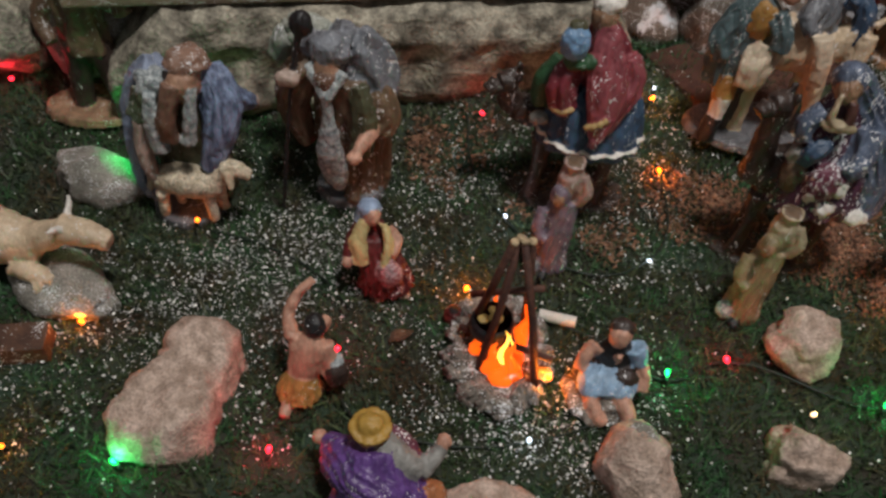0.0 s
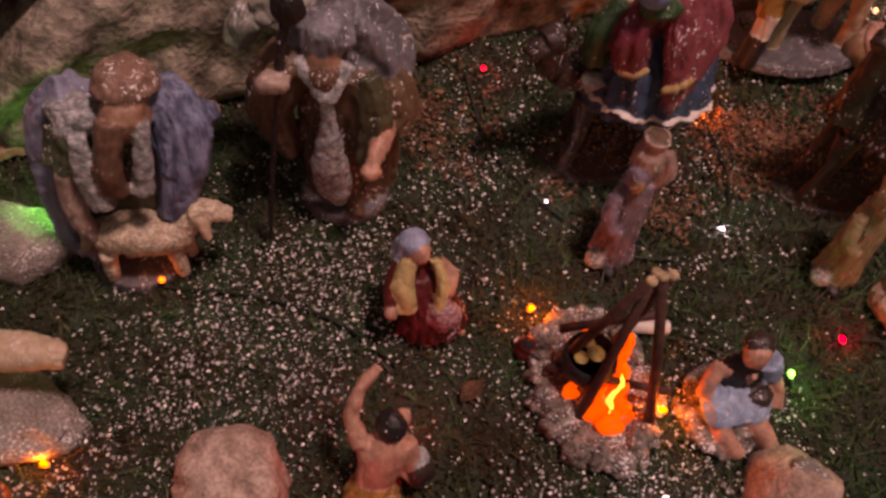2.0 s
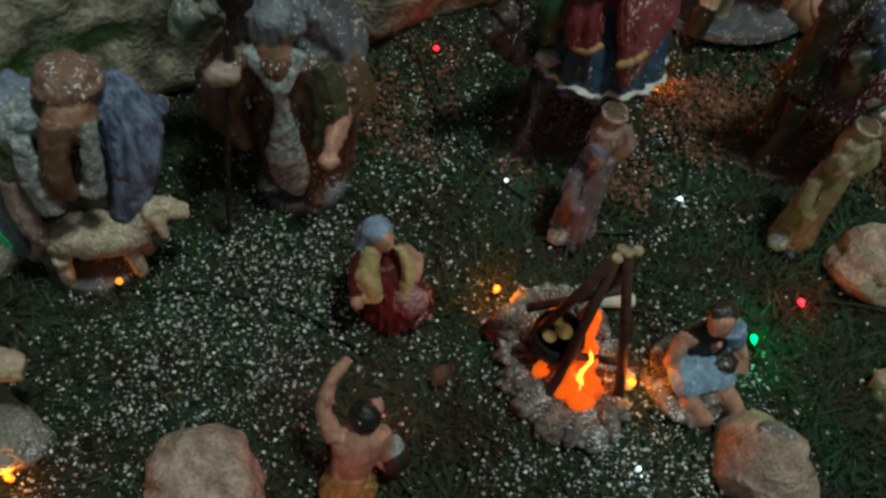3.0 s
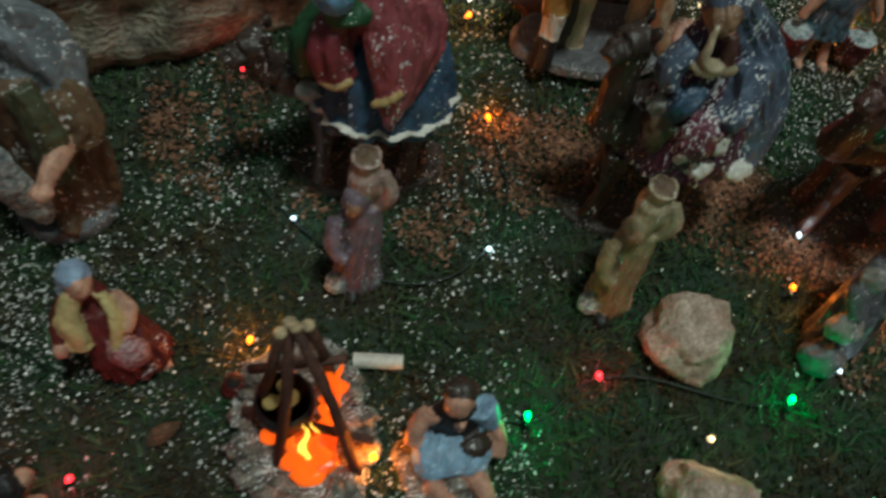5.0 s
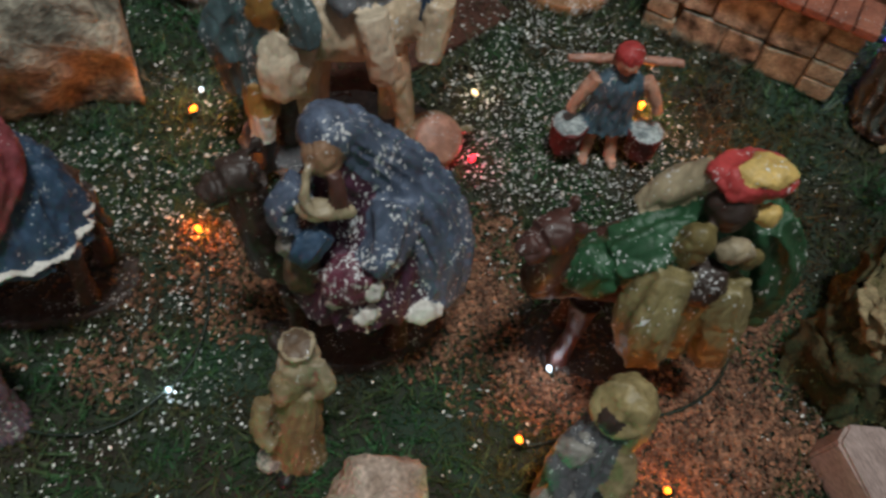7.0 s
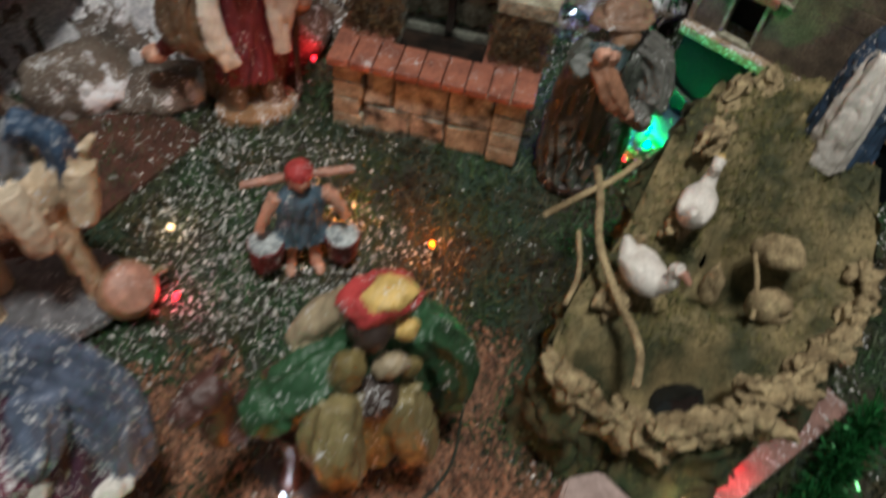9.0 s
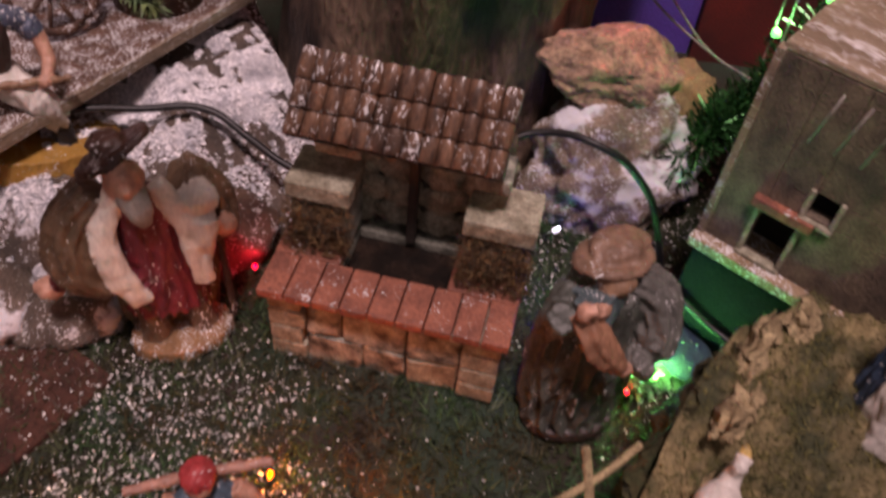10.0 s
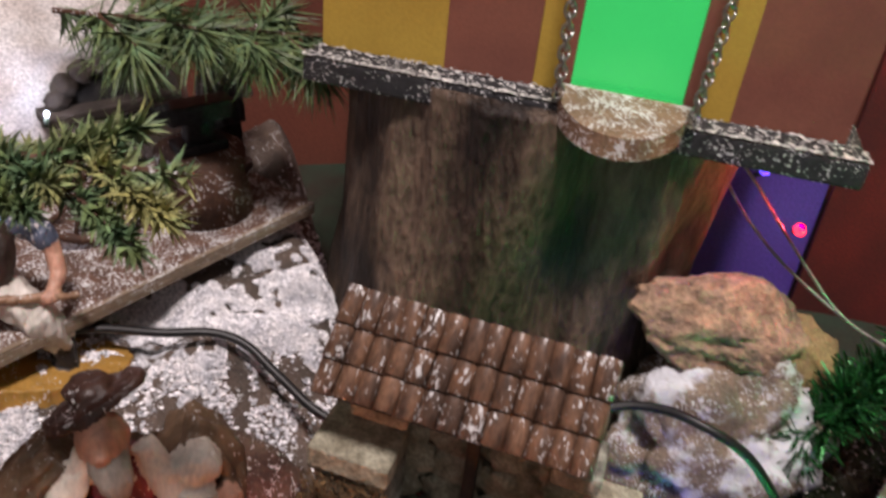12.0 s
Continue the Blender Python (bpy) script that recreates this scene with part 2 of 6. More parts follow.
TILEPIECE = mat("curved_roof_tile", (0.24, 0.13, 0.08), (0.085, 0.052, 0.038), size=0.007, rough=0.33, fleck=0.2, stretch=(1.4, 0.45, 1), piece=True)
# brighter, bluer than FLAKE: cool light on the slope put into the colour
FLAKECOOL = mat("cool_lit_snow", (0.86, 0.89, 0.95), (0.74, 0.78, 0.86), rough=0.8, bump=0, island=True)
TANBASE = paint("painted_tan_base", (0.36, 0.19, 0.09), fleck=0.4)
OCHREBASE = paint("painted_ochre_base", (0.42, 0.23, 0.05), fleck=0.05, dark=0.8)
CREAM2 = paint("painted_warm_cream", (0.66, 0.54, 0.4), fleck=0, dark=0.75)
GREYBEARD = paint("painted_grey_beard", (0.38, 0.35, 0.31), fleck=0)
# grey-green darkened to stand in for the shade where the cloaked man stands
CLOAKSHADED = paint("shaded_grey_green", (0.09, 0.1, 0.085), fleck=0.02)
ORANGETAN = paint("painted_orange_tan", (0.4, 0.2, 0.12), fleck=0)
TANCAP = paint("painted_tan_cap", (0.25, 0.15, 0.1), fleck=0.02)
PONDBED = mat("pond_bed", (0.27, 0.21, 0.1), (0.045, 0.05, 0.02), size=0.018, rough=0.8, bump=0.8)
MOSSFIBRE = mat("moss_fibres", (0.16, 0.15, 0.05), (0.07, 0.08, 0.03), rough=0.9, bump=0, island=True)
PINKWOOD = mat("pinkish_wood", (0.4, 0.3, 0.27), (0.28, 0.2, 0.18), size=0.02, rough=0.75, stretch=(0.5, 2, 2))
PINKWOOD2 = mat("pinkish_brown_plank", (0.3, 0.17, 0.14), (0.2, 0.11, 0.09), size=0.015, rough=0.75, fleck=0.2)
WHITEWASH = mat("whitewash", (0.8, 0.78, 0.77), (0.55, 0.5, 0.47), size=0.02, rough=0.9, bump=0.6)
# black that stands in for the shade inside openings
HOLLOWSHADE = mat("hollow_shade", (0.015, 0.012, 0.011), rough=0.9)
BRIDGE = mat("snow_dusted_wood", (0.3, 0.19, 0.12), (0.18, 0.11, 0.07), size=0.01, rough=0.8, fleck=0.5)
STEEL = mat("steel", (0.5, 0.5, 0.5), (0.4, 0.4, 0.4), rough=0.35, metal=1.0, bump=0)
PLANK2 = mat("pale_floor_edge", (0.36, 0.25, 0.15), (0.24, 0.17, 0.11), size=0.01, rough=0.8, fleck=0.45)
DARKBOX = mat("dark_blue_green_box", (0.01, 0.014, 0.016), (0.006, 0.008, 0.009), size=0.03, rough=0.8)
# dark red stands in for the red-lit background on the right
REDGLOW = mat("dark_red_glow", (0.16, 0.02, 0.014), (0.07, 0.012, 0.01), size=0.05, rough=0.7, bump=0.05)
DARKBOX.node_tree.nodes["Principled BSDF"].inputs["Specular IOR Level"].default_value = 0.05
# violet puts the blue bulb's light on the wall into a colour
VIOLETLIGHT = mat("violet_light_on_wall", (0.12, 0.07, 0.42), (0.1, 0.05, 0.34), size=0.04, rough=0.7, bump=0.05)
CAPEBLUE = mat("painted_cape_blue", (0.24, 0.31, 0.46), (0.08, 0.1, 0.17), size=0.004, rough=0.5, bump=0.12, stretch=(1.4, 1.4, 0.15), relief=0.0012, grain=0.15)


# ---- builders ----
def mesh_of(name, bm, mats, smooth=True):
    me = bpy.data.meshes.new(name)
    bm.to_mesh(me)
    bm.free()
    for m in mats:
        me.materials.append(m)
    if smooth:
        for p in me.polygons:
            p.use_smooth = True
    return me


def part(name, bm, material, parent=None, label="", smooth=True):
    mats = material if isinstance(material, (list, tuple)) else [material]
    ob = new(name, mesh_of(name, bm, mats, smooth))
    ob.parent = parent
    if label:
        ob["label"] = label
    return ob


def soup(name, verts, faces, material, parent=None):
    me = bpy.data.meshes.new(name)
    me.from_pydata(verts, [], faces)
    me.materials.append(material)
    ob = new(name, me)
    ob.parent = parent
    return ob


def holder(name, m, label, category, group="", kind=""):
    ob = new(name)
    ob.empty_display_size = 0.01
    ob.matrix_world = m
    return tagged(ob, label, category, group, kind)


def box(bm, lo, hi, bev=0.0, mi=0):
    r = bmesh.ops.create_cube(bm, size=1)
    c, s = [(a + b) / 2 for a, b in zip(lo, hi)], [b - a for a, b in zip(lo, hi)]
    for v in r["verts"]:
        v.co = Vector([v.co[i] * s[i] + c[i] for i in range(3)])
    fs = {f for v in r["verts"] for f in v.link_faces}
    for f in fs:
        f.material_index = mi
    if bev:
        es = list({e for v in r["verts"] for e in v.link_edges})
        bmesh.ops.bevel(bm, geom=es, offset=bev, segments=2, affect="EDGES", profile=0.6)


def smooth_path(pts, radii, k=4):
    """Points and radii filled in along a smooth curve."""
    rad = [Vector(r if isinstance(r, (tuple, list)) else (r, r)) for r in radii]
    out_p, out_r = [], []
    for i in range(len(pts) - 1):
        for q in range(k):
            u = q / k
            four = []
            for seq in (pts, rad):
                a, b, c, d = seq[max(i - 1, 0)], seq[i], seq[i + 1], seq[min(i + 2, len(seq) - 1)]
                four.append(0.5 * ((2 * b) + (c - a) * u + (2 * a - 5 * b + 4 * c - d) * u * u + (3 * b - a - 3 * c + d) * u ** 3))
            out_p.append(four[0])
            out_r.append((max(four[1][0], 0.2), max(four[1][1], 0.2)))
    return out_p + [pts[-1]], out_r + [tuple(rad[-1])]


def tube(bm, pts, radii, mi=0, seg=12, folds=0, depth=0.12, rough=0.0):
    """A skin of rings along pts; a radius is one number or a pair (across, deep)."""
    pts = [Vector(p) for p in pts]
    if rough:
        pts, radii = smooth_path(pts, radii)
    rings = []
    for i, p in enumerate(pts):
        t = (pts[min(i + 1, len(pts) - 1)] - pts[max(i - 1, 0)]).normalized()
        x = Vector((1, 0, 0)) if abs(t.x) < 0.8 else Vector((0, 1, 0))
        x = (x - t * x.dot(t)).normalized()
        y = t.cross(x)
        r = radii[i] if isinstance(radii[i], (tuple, list)) else (radii[i], radii[i])
        ring = []
        for k in range(seg):
            a = 2 * math.pi * k / seg
            w = 1
            if folds:
                u = i / max(1, len(pts) - 1)
                s = math.sin(folds * a + 1.3 * noise.noise(Vector((a * 1.5, u * 2.5, pts[0].x))) * 2)
                w += depth * (abs(s) * 2 - 1 if folds > 6 else s) * (1.25 - 0.6 * u if rough else 1)
            q = p + (x * math.cos(a) * r[0] + y * math.sin(a) * r[1]) * w
            if rough:
                q += noise.noise_vector(q / 4.0) * rough
            ring.append(bm.verts.new(q))
        rings.append(ring)
    for a, b in zip(rings, rings[1:]):
        for k in range(seg):
            bm.faces.new((a[k], a[(k + 1) % seg], b[(k + 1) % seg], b[k])).material_index = mi
    for ring, s in ((rings[0], -1), (rings[-1], 1)):
        c = bm.verts.new(sum((v.co for v in ring), Vector()) / seg)
        for k in range(seg):
            f = (ring[k], ring[(k + 1) % seg], c) if s > 0 else (ring[(k + 1) % seg], ring[k], c)
            bm.faces.new(f).material_index = mi


def ball(bm, c, r, mi=0, sub=2, lump=0.0, freq=0.2, seed=0.0):
    r = r if isinstance(r, (tuple, list)) else (r, r, r)
    got = bmesh.ops.create_icosphere(bm, subdivisions=sub, radius=1)["verts"]
    for v in got:
        d = v.co.normalized()
        k = 1 + lump * noise.noise(d * 1.7 + Vector((seed, seed * 2, 0)))
        v.co = Vector((c[0] + d.x * r[0] * k, c[1] + d.y * r[1] * k, c[2] + d.z * r[2] * k))
    for f in {f for v in got for f in v.link_faces}:
        f.material_index = mi


def statue(name, m, label, category, shapes, group="", mm=0.001, worn=1.0, grain=0.85):
    """A figurine as one cast mesh: plain forms in millimetres fused into a single skin; its front is -y."""
    mats, bm = [], bmesh.new()
    for s in shapes:
        if s[3] not in mats:
            mats.append(s[3])
        mi = mats.index(s[3])
        if s[0] == "t":
            tube(bm, s[1], s[2], mi, seg=18 if len(s) < 5 else 44, folds=s[4] if len(s) > 4 else 0, depth=0.14, rough=0.14)
        else:
            ball(bm, s[1], s[2], mi, 3, lump=s[4] if len(s) > 4 else 0.12, seed=s[1][0] * 0.37)
    bmesh.ops.recalc_face_normals(bm, faces=bm.faces)
    skin = BVHTree.FromBMesh(bm)
    tint = [f.material_index for f in bm.faces]
    raw = new("raw_cast", mesh_of("raw_cast", bm, []))
    fuse = raw.modifiers.new("fuse", "REMESH")
    fuse.mode, fuse.voxel_size = "VOXEL", grain
    me = bpy.data.meshes.new_from_object(raw.evaluated_get(bpy.context.evaluated_depsgraph_get()))
    bpy.data.objects.remove(raw)
    me.name = name
    me.materials.clear()
    for q in mats:
        me.materials.append(q)
    for p in me.polygons:
        p.use_smooth = True
        p.material_index = tint[skin.find_nearest(p.center)[2]]
    normals = [v.normal.copy() for v in me.vertices]
    for v, nrm in zip(me.vertices, normals):
        c = v.co
        groove = abs(noise.noise(Vector((c.x * 0.24, c.y * 0.24, c.z * 0.06 + 7))))
        v.co = (c - nrm * 0.55 * worn * max(0, 1 - groove * 6) + noise.noise_vector(c * 0.16) * 0.6 * worn + nrm * noise.noise(c * 0.5) * 0.12 * worn) * mm
    ob = new(name, me)
    ob.matrix_world = m
    return tagged(ob, label, category, group)


def rock(name, m, size, material, label, seed=1.0, lump=0.35, sub=4, flat=0.5, category="stone", group="", facet=0.75):
    """A boulder in metres: size is half its extent; flat cuts off its underside."""
    bm = bmesh.new()
    got = bmesh.ops.create_icosphere(bm, subdivisions=sub, radius=1)["verts"]
    off = Vector((seed * 3.1, seed * 1.7, seed * 0.9))
    dice = random.Random(int(seed * 10))
    cuts = [(Vector((dice.gauss(0, 1), dice.gauss(0, 1), dice.gauss(0, 0.8))).normalized(), dice.uniform(0.7, 0.9)) for q in range(14)]
    for v in got:
        d = v.co.normalized()
        k = 1 + lump * noise.noise(d * 1.3 + off) + lump * 0.5 * noise.noise(d * 3.1 + off) + lump * 0.22 * noise.noise(d * 7.5 + off) + lump * 0.1 * noise.noise(d * 17 + off)
        q = d * k
        for nrm, lim in cuts:
            over = q.dot(nrm) - lim
            if over > 0:
                q -= nrm * over * facet
        q += d * lump * (0.16 * noise.noise(d * 4.5 + off) + 0.1 * noise.noise(d * 9 + off) + 0.06 * noise.noise(d * 19 + off))
        q.z = max(q.z, -flat)
        v.co = Vector((q.x * size[0], q.y * size[1], q.z * size[2]))
    ob = new(name, mesh_of(name, bm, [material]))
    ob.matrix_world = m @ pose(0, 0, flat * size[2] - 0.001)
    return tagged(ob, label, category, group)


def wire(name, pts, radius, material, label, category, parent=None, smooth=True):
    cu = bpy.data.curves.new(name, "CURVE")
    cu.dimensions, cu.bevel_depth, cu.bevel_resolution, cu.resolution_u = "3D", radius, 2, 6
    sp = cu.splines.new("BEZIER" if smooth else "POLY")
    if smooth:
        sp.bezier_points.add(len(pts) - 1)
        for bp, p in zip(sp.bezier_points, pts):
            bp.co, bp.handle_left_type, bp.handle_right_type = p, "AUTO", "AUTO"
    else:
        sp.points.add(len(pts) - 1)
        for q, p in zip(sp.points, pts):
            q.co = (*p, 1)
    cu.materials.append(material)
    ob = new(name, cu)
    ob.parent = parent
    return tagged(ob, label, category) if label else ob


def rise(x, y):
    u = min(1, max(0, (y - 0.36) / 0.16))
    return 0.02 * u * u * (3 - 2 * u)


def on(x, y, dz=0.0, rz=0, rx=0, ry=0):
    return pose(x, y, rise(x, y) + dz, rx, ry, rz)


# ---- ground ----
NX, NY = 190, 150
verts, faces = [], []
for j in range(NY + 1):
    for i in range(NX + 1):
        x, y = -0.75 + 2.1 * i / NX, -0.35 + 1.5 * j / NY
        verts.append((x, y, rise(x, y) + 0.0016 * noise.noise(Vector((x * 25, y * 25, 0)))))
for j in range(NY):
    for i in range(NX):
        a = j * (NX + 1) + i
        faces.append((a, a + 1, a + NX + 2, a + NX + 1))
ground = tagged(soup("ground", verts, faces, GROUND), "dark green artificial grass mat backing", "ground", kind="structure")
for p in ground.data.polygons:
    p.use_smooth = True


def gravel_share(x, y):
    """How much of the ground is strewn with wood chips instead of grass: the winding path."""
    spots = ((0.06, 0.43, 0.03, 0.04), (0.12, 0.41, 0.05, 0.022), (0.21, 0.41, 0.05, 0.03), (0.285, 0.395, 0.035, 0.04), (0.375, 0.33, 0.06, 0.05),
             (0.40, 0.385, 0.03, 0.04), (0.15, 0.375, 0.035, 0.02), (0.33, 0.36, 0.04, 0.025))
    v = max(math.exp(-((x - a) / c) ** 2 - ((y - b) / d) ** 2) for a, b, c, d in spots) * (1 - 0.42 * min(1, max(0, (0.25 - x) / 0.07)))
    return v + 0.35 * noise.noise(Vector((x * 40, y * 40, 3)))


rng = np.random.default_rng(5)


def scatter(count, x0, x1, y0, y1):
    return zip(rng.uniform(x0, x1, count), rng.uniform(y0, y1, count))


# grass blades
verts, faces = [], []
for x, y in scatter(190000, -0.32, 0.72, 0.12, 0.6):
    if gravel_share(x, y) > 0.62 + 0.1 * random.random():
        continue
    a, h, w = random.uniform(0, 6.283), random.uniform(0.0015, 0.0075), random.uniform(0.0003, 0.0009)
    dx, dy, z = math.cos(a), math.sin(a), rise(x, y)
    b, s = random.uniform(0, 6.283), random.uniform(0.3, 1.6) * h
    k = len(verts)
    verts += [(x - dx * w, y - dy * w, z), (x + dx * w, y + dy * w, z), (x + math.cos(b) * s, y + math.sin(b) * s, z + h)]
    faces.append((k, k + 1, k + 2))
tagged(soup("grass", verts, faces, BLADE), "short dark green artificial grass blades", "grass", kind="stuff")

# artificial snow flakes lying in the grass
verts, faces = [], []
for x, y in scatter(260000, -0.32, 0.72, 0.12, 0.6):
    v = 0.13 + 0.95 * noise.noise(Vector((x * 10, y * 10, 7))) + 0.45 * noise.noise(Vector((x * 38, y * 38, 1))) + 0.3 * noise.noise(Vector((x * 120, y * 120, 1)))
    # the clump at (0.545, 0.468) is added to brighten the green bulbs' pool
    v += 0.3 * math.exp(-((x - 0.1) / 0.05) ** 2 - ((y - 0.35) / 0.025) ** 2) + 0.6 * math.exp(-((x - 0.545) / 0.03) ** 2 - ((y - 0.468) / 0.02) ** 2) + 0.55 * math.exp(-((x + 0.02) / 0.1) ** 2 - ((y - 0.33) / 0.06) ** 2) + 0.3 * math.exp(-((x - 0.19) / 0.1) ** 2 - ((y - 0.36) / 0.04) ** 2) + 0.35 * math.exp(-((x - 0.32) / 0.1) ** 2 - ((y - 0.48) / 0.05) ** 2)
    v -= 2.6 * max(0, 0.3 - y) + 0.7 * min(1, max(0, (x - 0.16) / 0.05)) * min(1, max(0, (0.325 - y) / 0.03)) + 0.25 * min(1, max(0, gravel_share(x, y)))
    if random.random() > max(0.03, v):
        continue
    a, s, z = random.uniform(0, 6.283), random.choice((0.0002, 0.0003, 0.0003, 0.0004, 0.0005, 0.0007, 0.001)), rise(x, y) + random.uniform(0.0008, 0.0045)
    t = random.uniform(-0.5, 0.5)
    dx, dy = math.cos(a) * s, math.sin(a) * s
    k = len(verts)
    verts += [(x - dx, y - dy, z - t * s), (x + dy * 0.7, y - dx * 0.7, z + 0.0003), (x + dx, y + dy, z + t * s), (x - dy * 0.6, y + dx * 0.6, z)]
    faces.append((k, k + 1, k + 2, k + 3))
tagged(soup("snow_flakes", verts, faces, FLAKE), "white artificial snow flakes sprinkled on the grass", "snow", kind="stuff")

# wood chips of the path
verts, faces = [], []
for x, y in scatter(120000, -0.05, 0.48, 0.26, 0.5):
    if gravel_share(x, y) < random.uniform(0.3, 0.75):
        continue
    s, a, z = random.uniform(0.0005, 0.0013), random.uniform(0, 6.283), rise(x, y) + random.uniform(0.0006, 0.0028)
    m = Matrix.Translation((x, y, z)) @ Euler((random.uniform(-0.6, 0.6), random.uniform(-0.6, 0.6), a)).to_matrix().to_4x4()
    k = len(verts)
    w, h = s * random.uniform(0.5, 0.9), s * 0.45
    for c in ((-s, -w, -h), (s, -w * 0.8, -h), (s * 0.8, w, -h), (-s, w, -h), (-s * 0.8, -w * 0.6, h), (s * 0.8, -w * 0.6, h), (s * 0.6, w * 0.7, h), (-s * 0.7, w * 0.6, h)):
        verts.append(tuple(m @ Vector(c)))
    faces += [(k + 4, k + 5, k + 6, k + 7), (k, k + 1, k + 5, k + 4), (k + 1, k + 2, k + 6, k + 5), (k + 2, k + 3, k + 7, k + 6), (k + 3, k, k + 4, k + 7)]
tagged(soup("wood_chips", verts, faces, CHIP), "brown wood chips strewn as a path", "wood chips", kind="stuff")


# ---- walls that close the stage ----
def wall(name, lo, hi):
    bm = bmesh.new()
    box(bm, lo, hi)
    return tagged(part(name, bm, WALLREDGLOW, smooth=False), "dark wall behind the scenery, tinted with red lamp glow", "wall", kind="structure")


wall("wall_back", (-0.75, 0.87, -0.1), (0.82, 0.91, 0.9))
wall("wall_right", (0.82, -0.35, -0.1), (0.86, 0.91, 0.9))
wall("wall_left", (-0.79, -0.35, -0.1), (-0.75, 0.91, 0.9))


# ---- driftwood slab with a board on it ----
def driftwood():
    m = pose(-0.135, 0.425, 0.004, 0, 0, 13.5)
    h = holder("driftwood_slab", m, "long mottled driftwood slab with a pale board on top", "driftwood")
    bm = bmesh.new()
    n = 90
    prof = [(0.0, 0.006), (-0.006, 0.02), (-0.004, 0.04), (-0.008, 0.06), (-0.002, 0.074), (0.03, 0.08), (0.09, 0.078), (0.13, 0.06), (0.13, 0.004), (0.03, 0.002)]
    fine = []
    for (a, b), (c, d) in zip(prof, prof[1:] + prof[:1]):
        for k in range(5):
            fine.append((a + (c - a) * k / 5, b + (d - b) * k / 5))
    rings = []
    for i in range(n + 1):
        x = 0.305 * i / n
        taper = min(1, 0.55 + 4 * i / n, 0.72 + 6 * (n - i) / n)
        ring = []
        for yy, zz in fine:
            p = Vector((x, yy, zz * taper))
            d = noise.noise(p * 28) * 0.009 + noise.noise(p * 75) * 0.004 + noise.noise(p * 190) * 0.0016
            ring.append(bm.verts.new(p + Vector((0.3 * d, -d, 0.4 * d))))
        rings.append(ring)
    for a, b in zip(rings, rings[1:]):
        for k in range(len(a)):
            bm.faces.new((a[k], b[k], b[(k + 1) % len(a)], a[(k + 1) % len(a)]))
    bm.faces.new(rings[0])
    bm.faces.new(rings[-1][::-1])
    bmesh.ops.recalc_face_normals(bm, faces=bm.faces)
    part("slab", bm, BARK, h, "mottled grey-brown driftwood")
    bm = bmesh.new()
    box(bm, (-0.015, 0.004, 0.0795), (0.285, 0.1, 0.0885), 0.0015)
    part("board", bm, PLANK, h, "pale flat board", smooth=False)


driftwood()


# ---- stones on the grass ----
def two_lobes():
    bm = bmesh.new()
    n, mid, rings = 120, Vector((0.009, 0.017, 0)), []

    def reach(a):
        d, far = Vector((math.cos(a), math.sin(a), 0)), 0.01
        for cx, cy, r in ((0.0, -0.002, 0.0265), (0.011, 0.016, 0.0198), (0.018, 0.031, 0.0195)):
            c = Vector((cx, cy, 0)) - mid
            s = d.dot(c)
            inside = r * r - c.length_squared + s * s
            if inside > 0:
                far = max(far, s + math.sqrt(inside))
        return far

    for s, z in ((1.0, -0.008), (1.03, 0.0), (1.0, 0.006), (0.94, 0.0105), (0.84, 0.0135), (0.7, 0.0155), (0.54, 0.0165), (0.36, 0.0165), (0.18, 0.016), (0.04, 0.0155)):
        ring = []
        for i in range(n):
            a = 2 * math.pi * i / n
            r = sum(reach(a + k * 0.05) for k in range(-3, 4)) / 7
            p = mid + Vector((math.cos(a), math.sin(a), 0)) * r * s
            p.z = z
            p += noise.noise_vector(p * 42) * 0.005 + noise.noise_vector(p * 85) * 0.0034 + noise.noise_vector(p * 190) * 0.0011 + noise.noise_vector(p * 480) * 0.0005
            ring.append(bm.verts.new(p))
        rings.append(ring)
    for a, b in zip(rings, rings[1:]):
        for i in range(n):
            bm.faces.new((a[i], a[(i + 1) % n], b[(i + 1) % n], b[i]))
    bm.faces.new(rings[-1])
    ob = part("stone", bm, LIME)
    ob.matrix_world = on(-0.052, 0.241, 0.006, 12) @ Matrix.Scale(0.89, 4)
    tagged(ob, "pale peanut-shaped limestone lying on the grass", "stone", "stones on the grass")


two_lobes()
GR = "stones on the grass"
rock("stone", on(0.250, 0.313, 0, 20), (0.021, 0.021, 0.019), LIME, "pale angular limestone on the grass", 2.3, 0.4, group=GR)
hollow_stone = rock("stone", on(0.158, 0.238, 0, 10), (0.0185, 0.024, 0.02), LIME, "tall pale limestone with a grey hollow", 4.4, 0.32, group=GR)
rock("stone", on(0.238, 0.250, 0, -15), (0.021, 0.014, 0.0155), LIME, "wedge-shaped pale limestone on the grass", 7.7, 0.42, group=GR)
bm = bmesh.new()
ball(bm, (0.001, 0.002, 0.0165), (0.0075, 0.0085, 0.004), 0, 3, 0.3)
part("hollow", bm, GREYSTONE, hollow_stone, "grey weathered hollow")
rock("stone", on(0.088, 0.204, 0, 5), (0.026, 0.02, 0.016), LIME, "pinkish limestone at the edge of the grass", 9.1, 0.35, group=GR)
rock("stone", on(-0.130, 0.378, 0, -12), (0.031, 0.018, 0.016), GREYSTONE, "flat grey stone dusted with snow", 3.3, 0.3, group=GR)
rock("stone", on(-0.125, 0.305, 0, -20), (0.036, 0.02, 0.012), GREYSTONE, "low grey stone under the resting ox", 5.2, 0.35, group=GR)
rock("stone", on(-0.165, 0.475, 0, 0), (0.035, 0.03, 0.045), GREYSTONE, "upright grey boulder behind a figurine", 6.1, 0.25, group=GR)
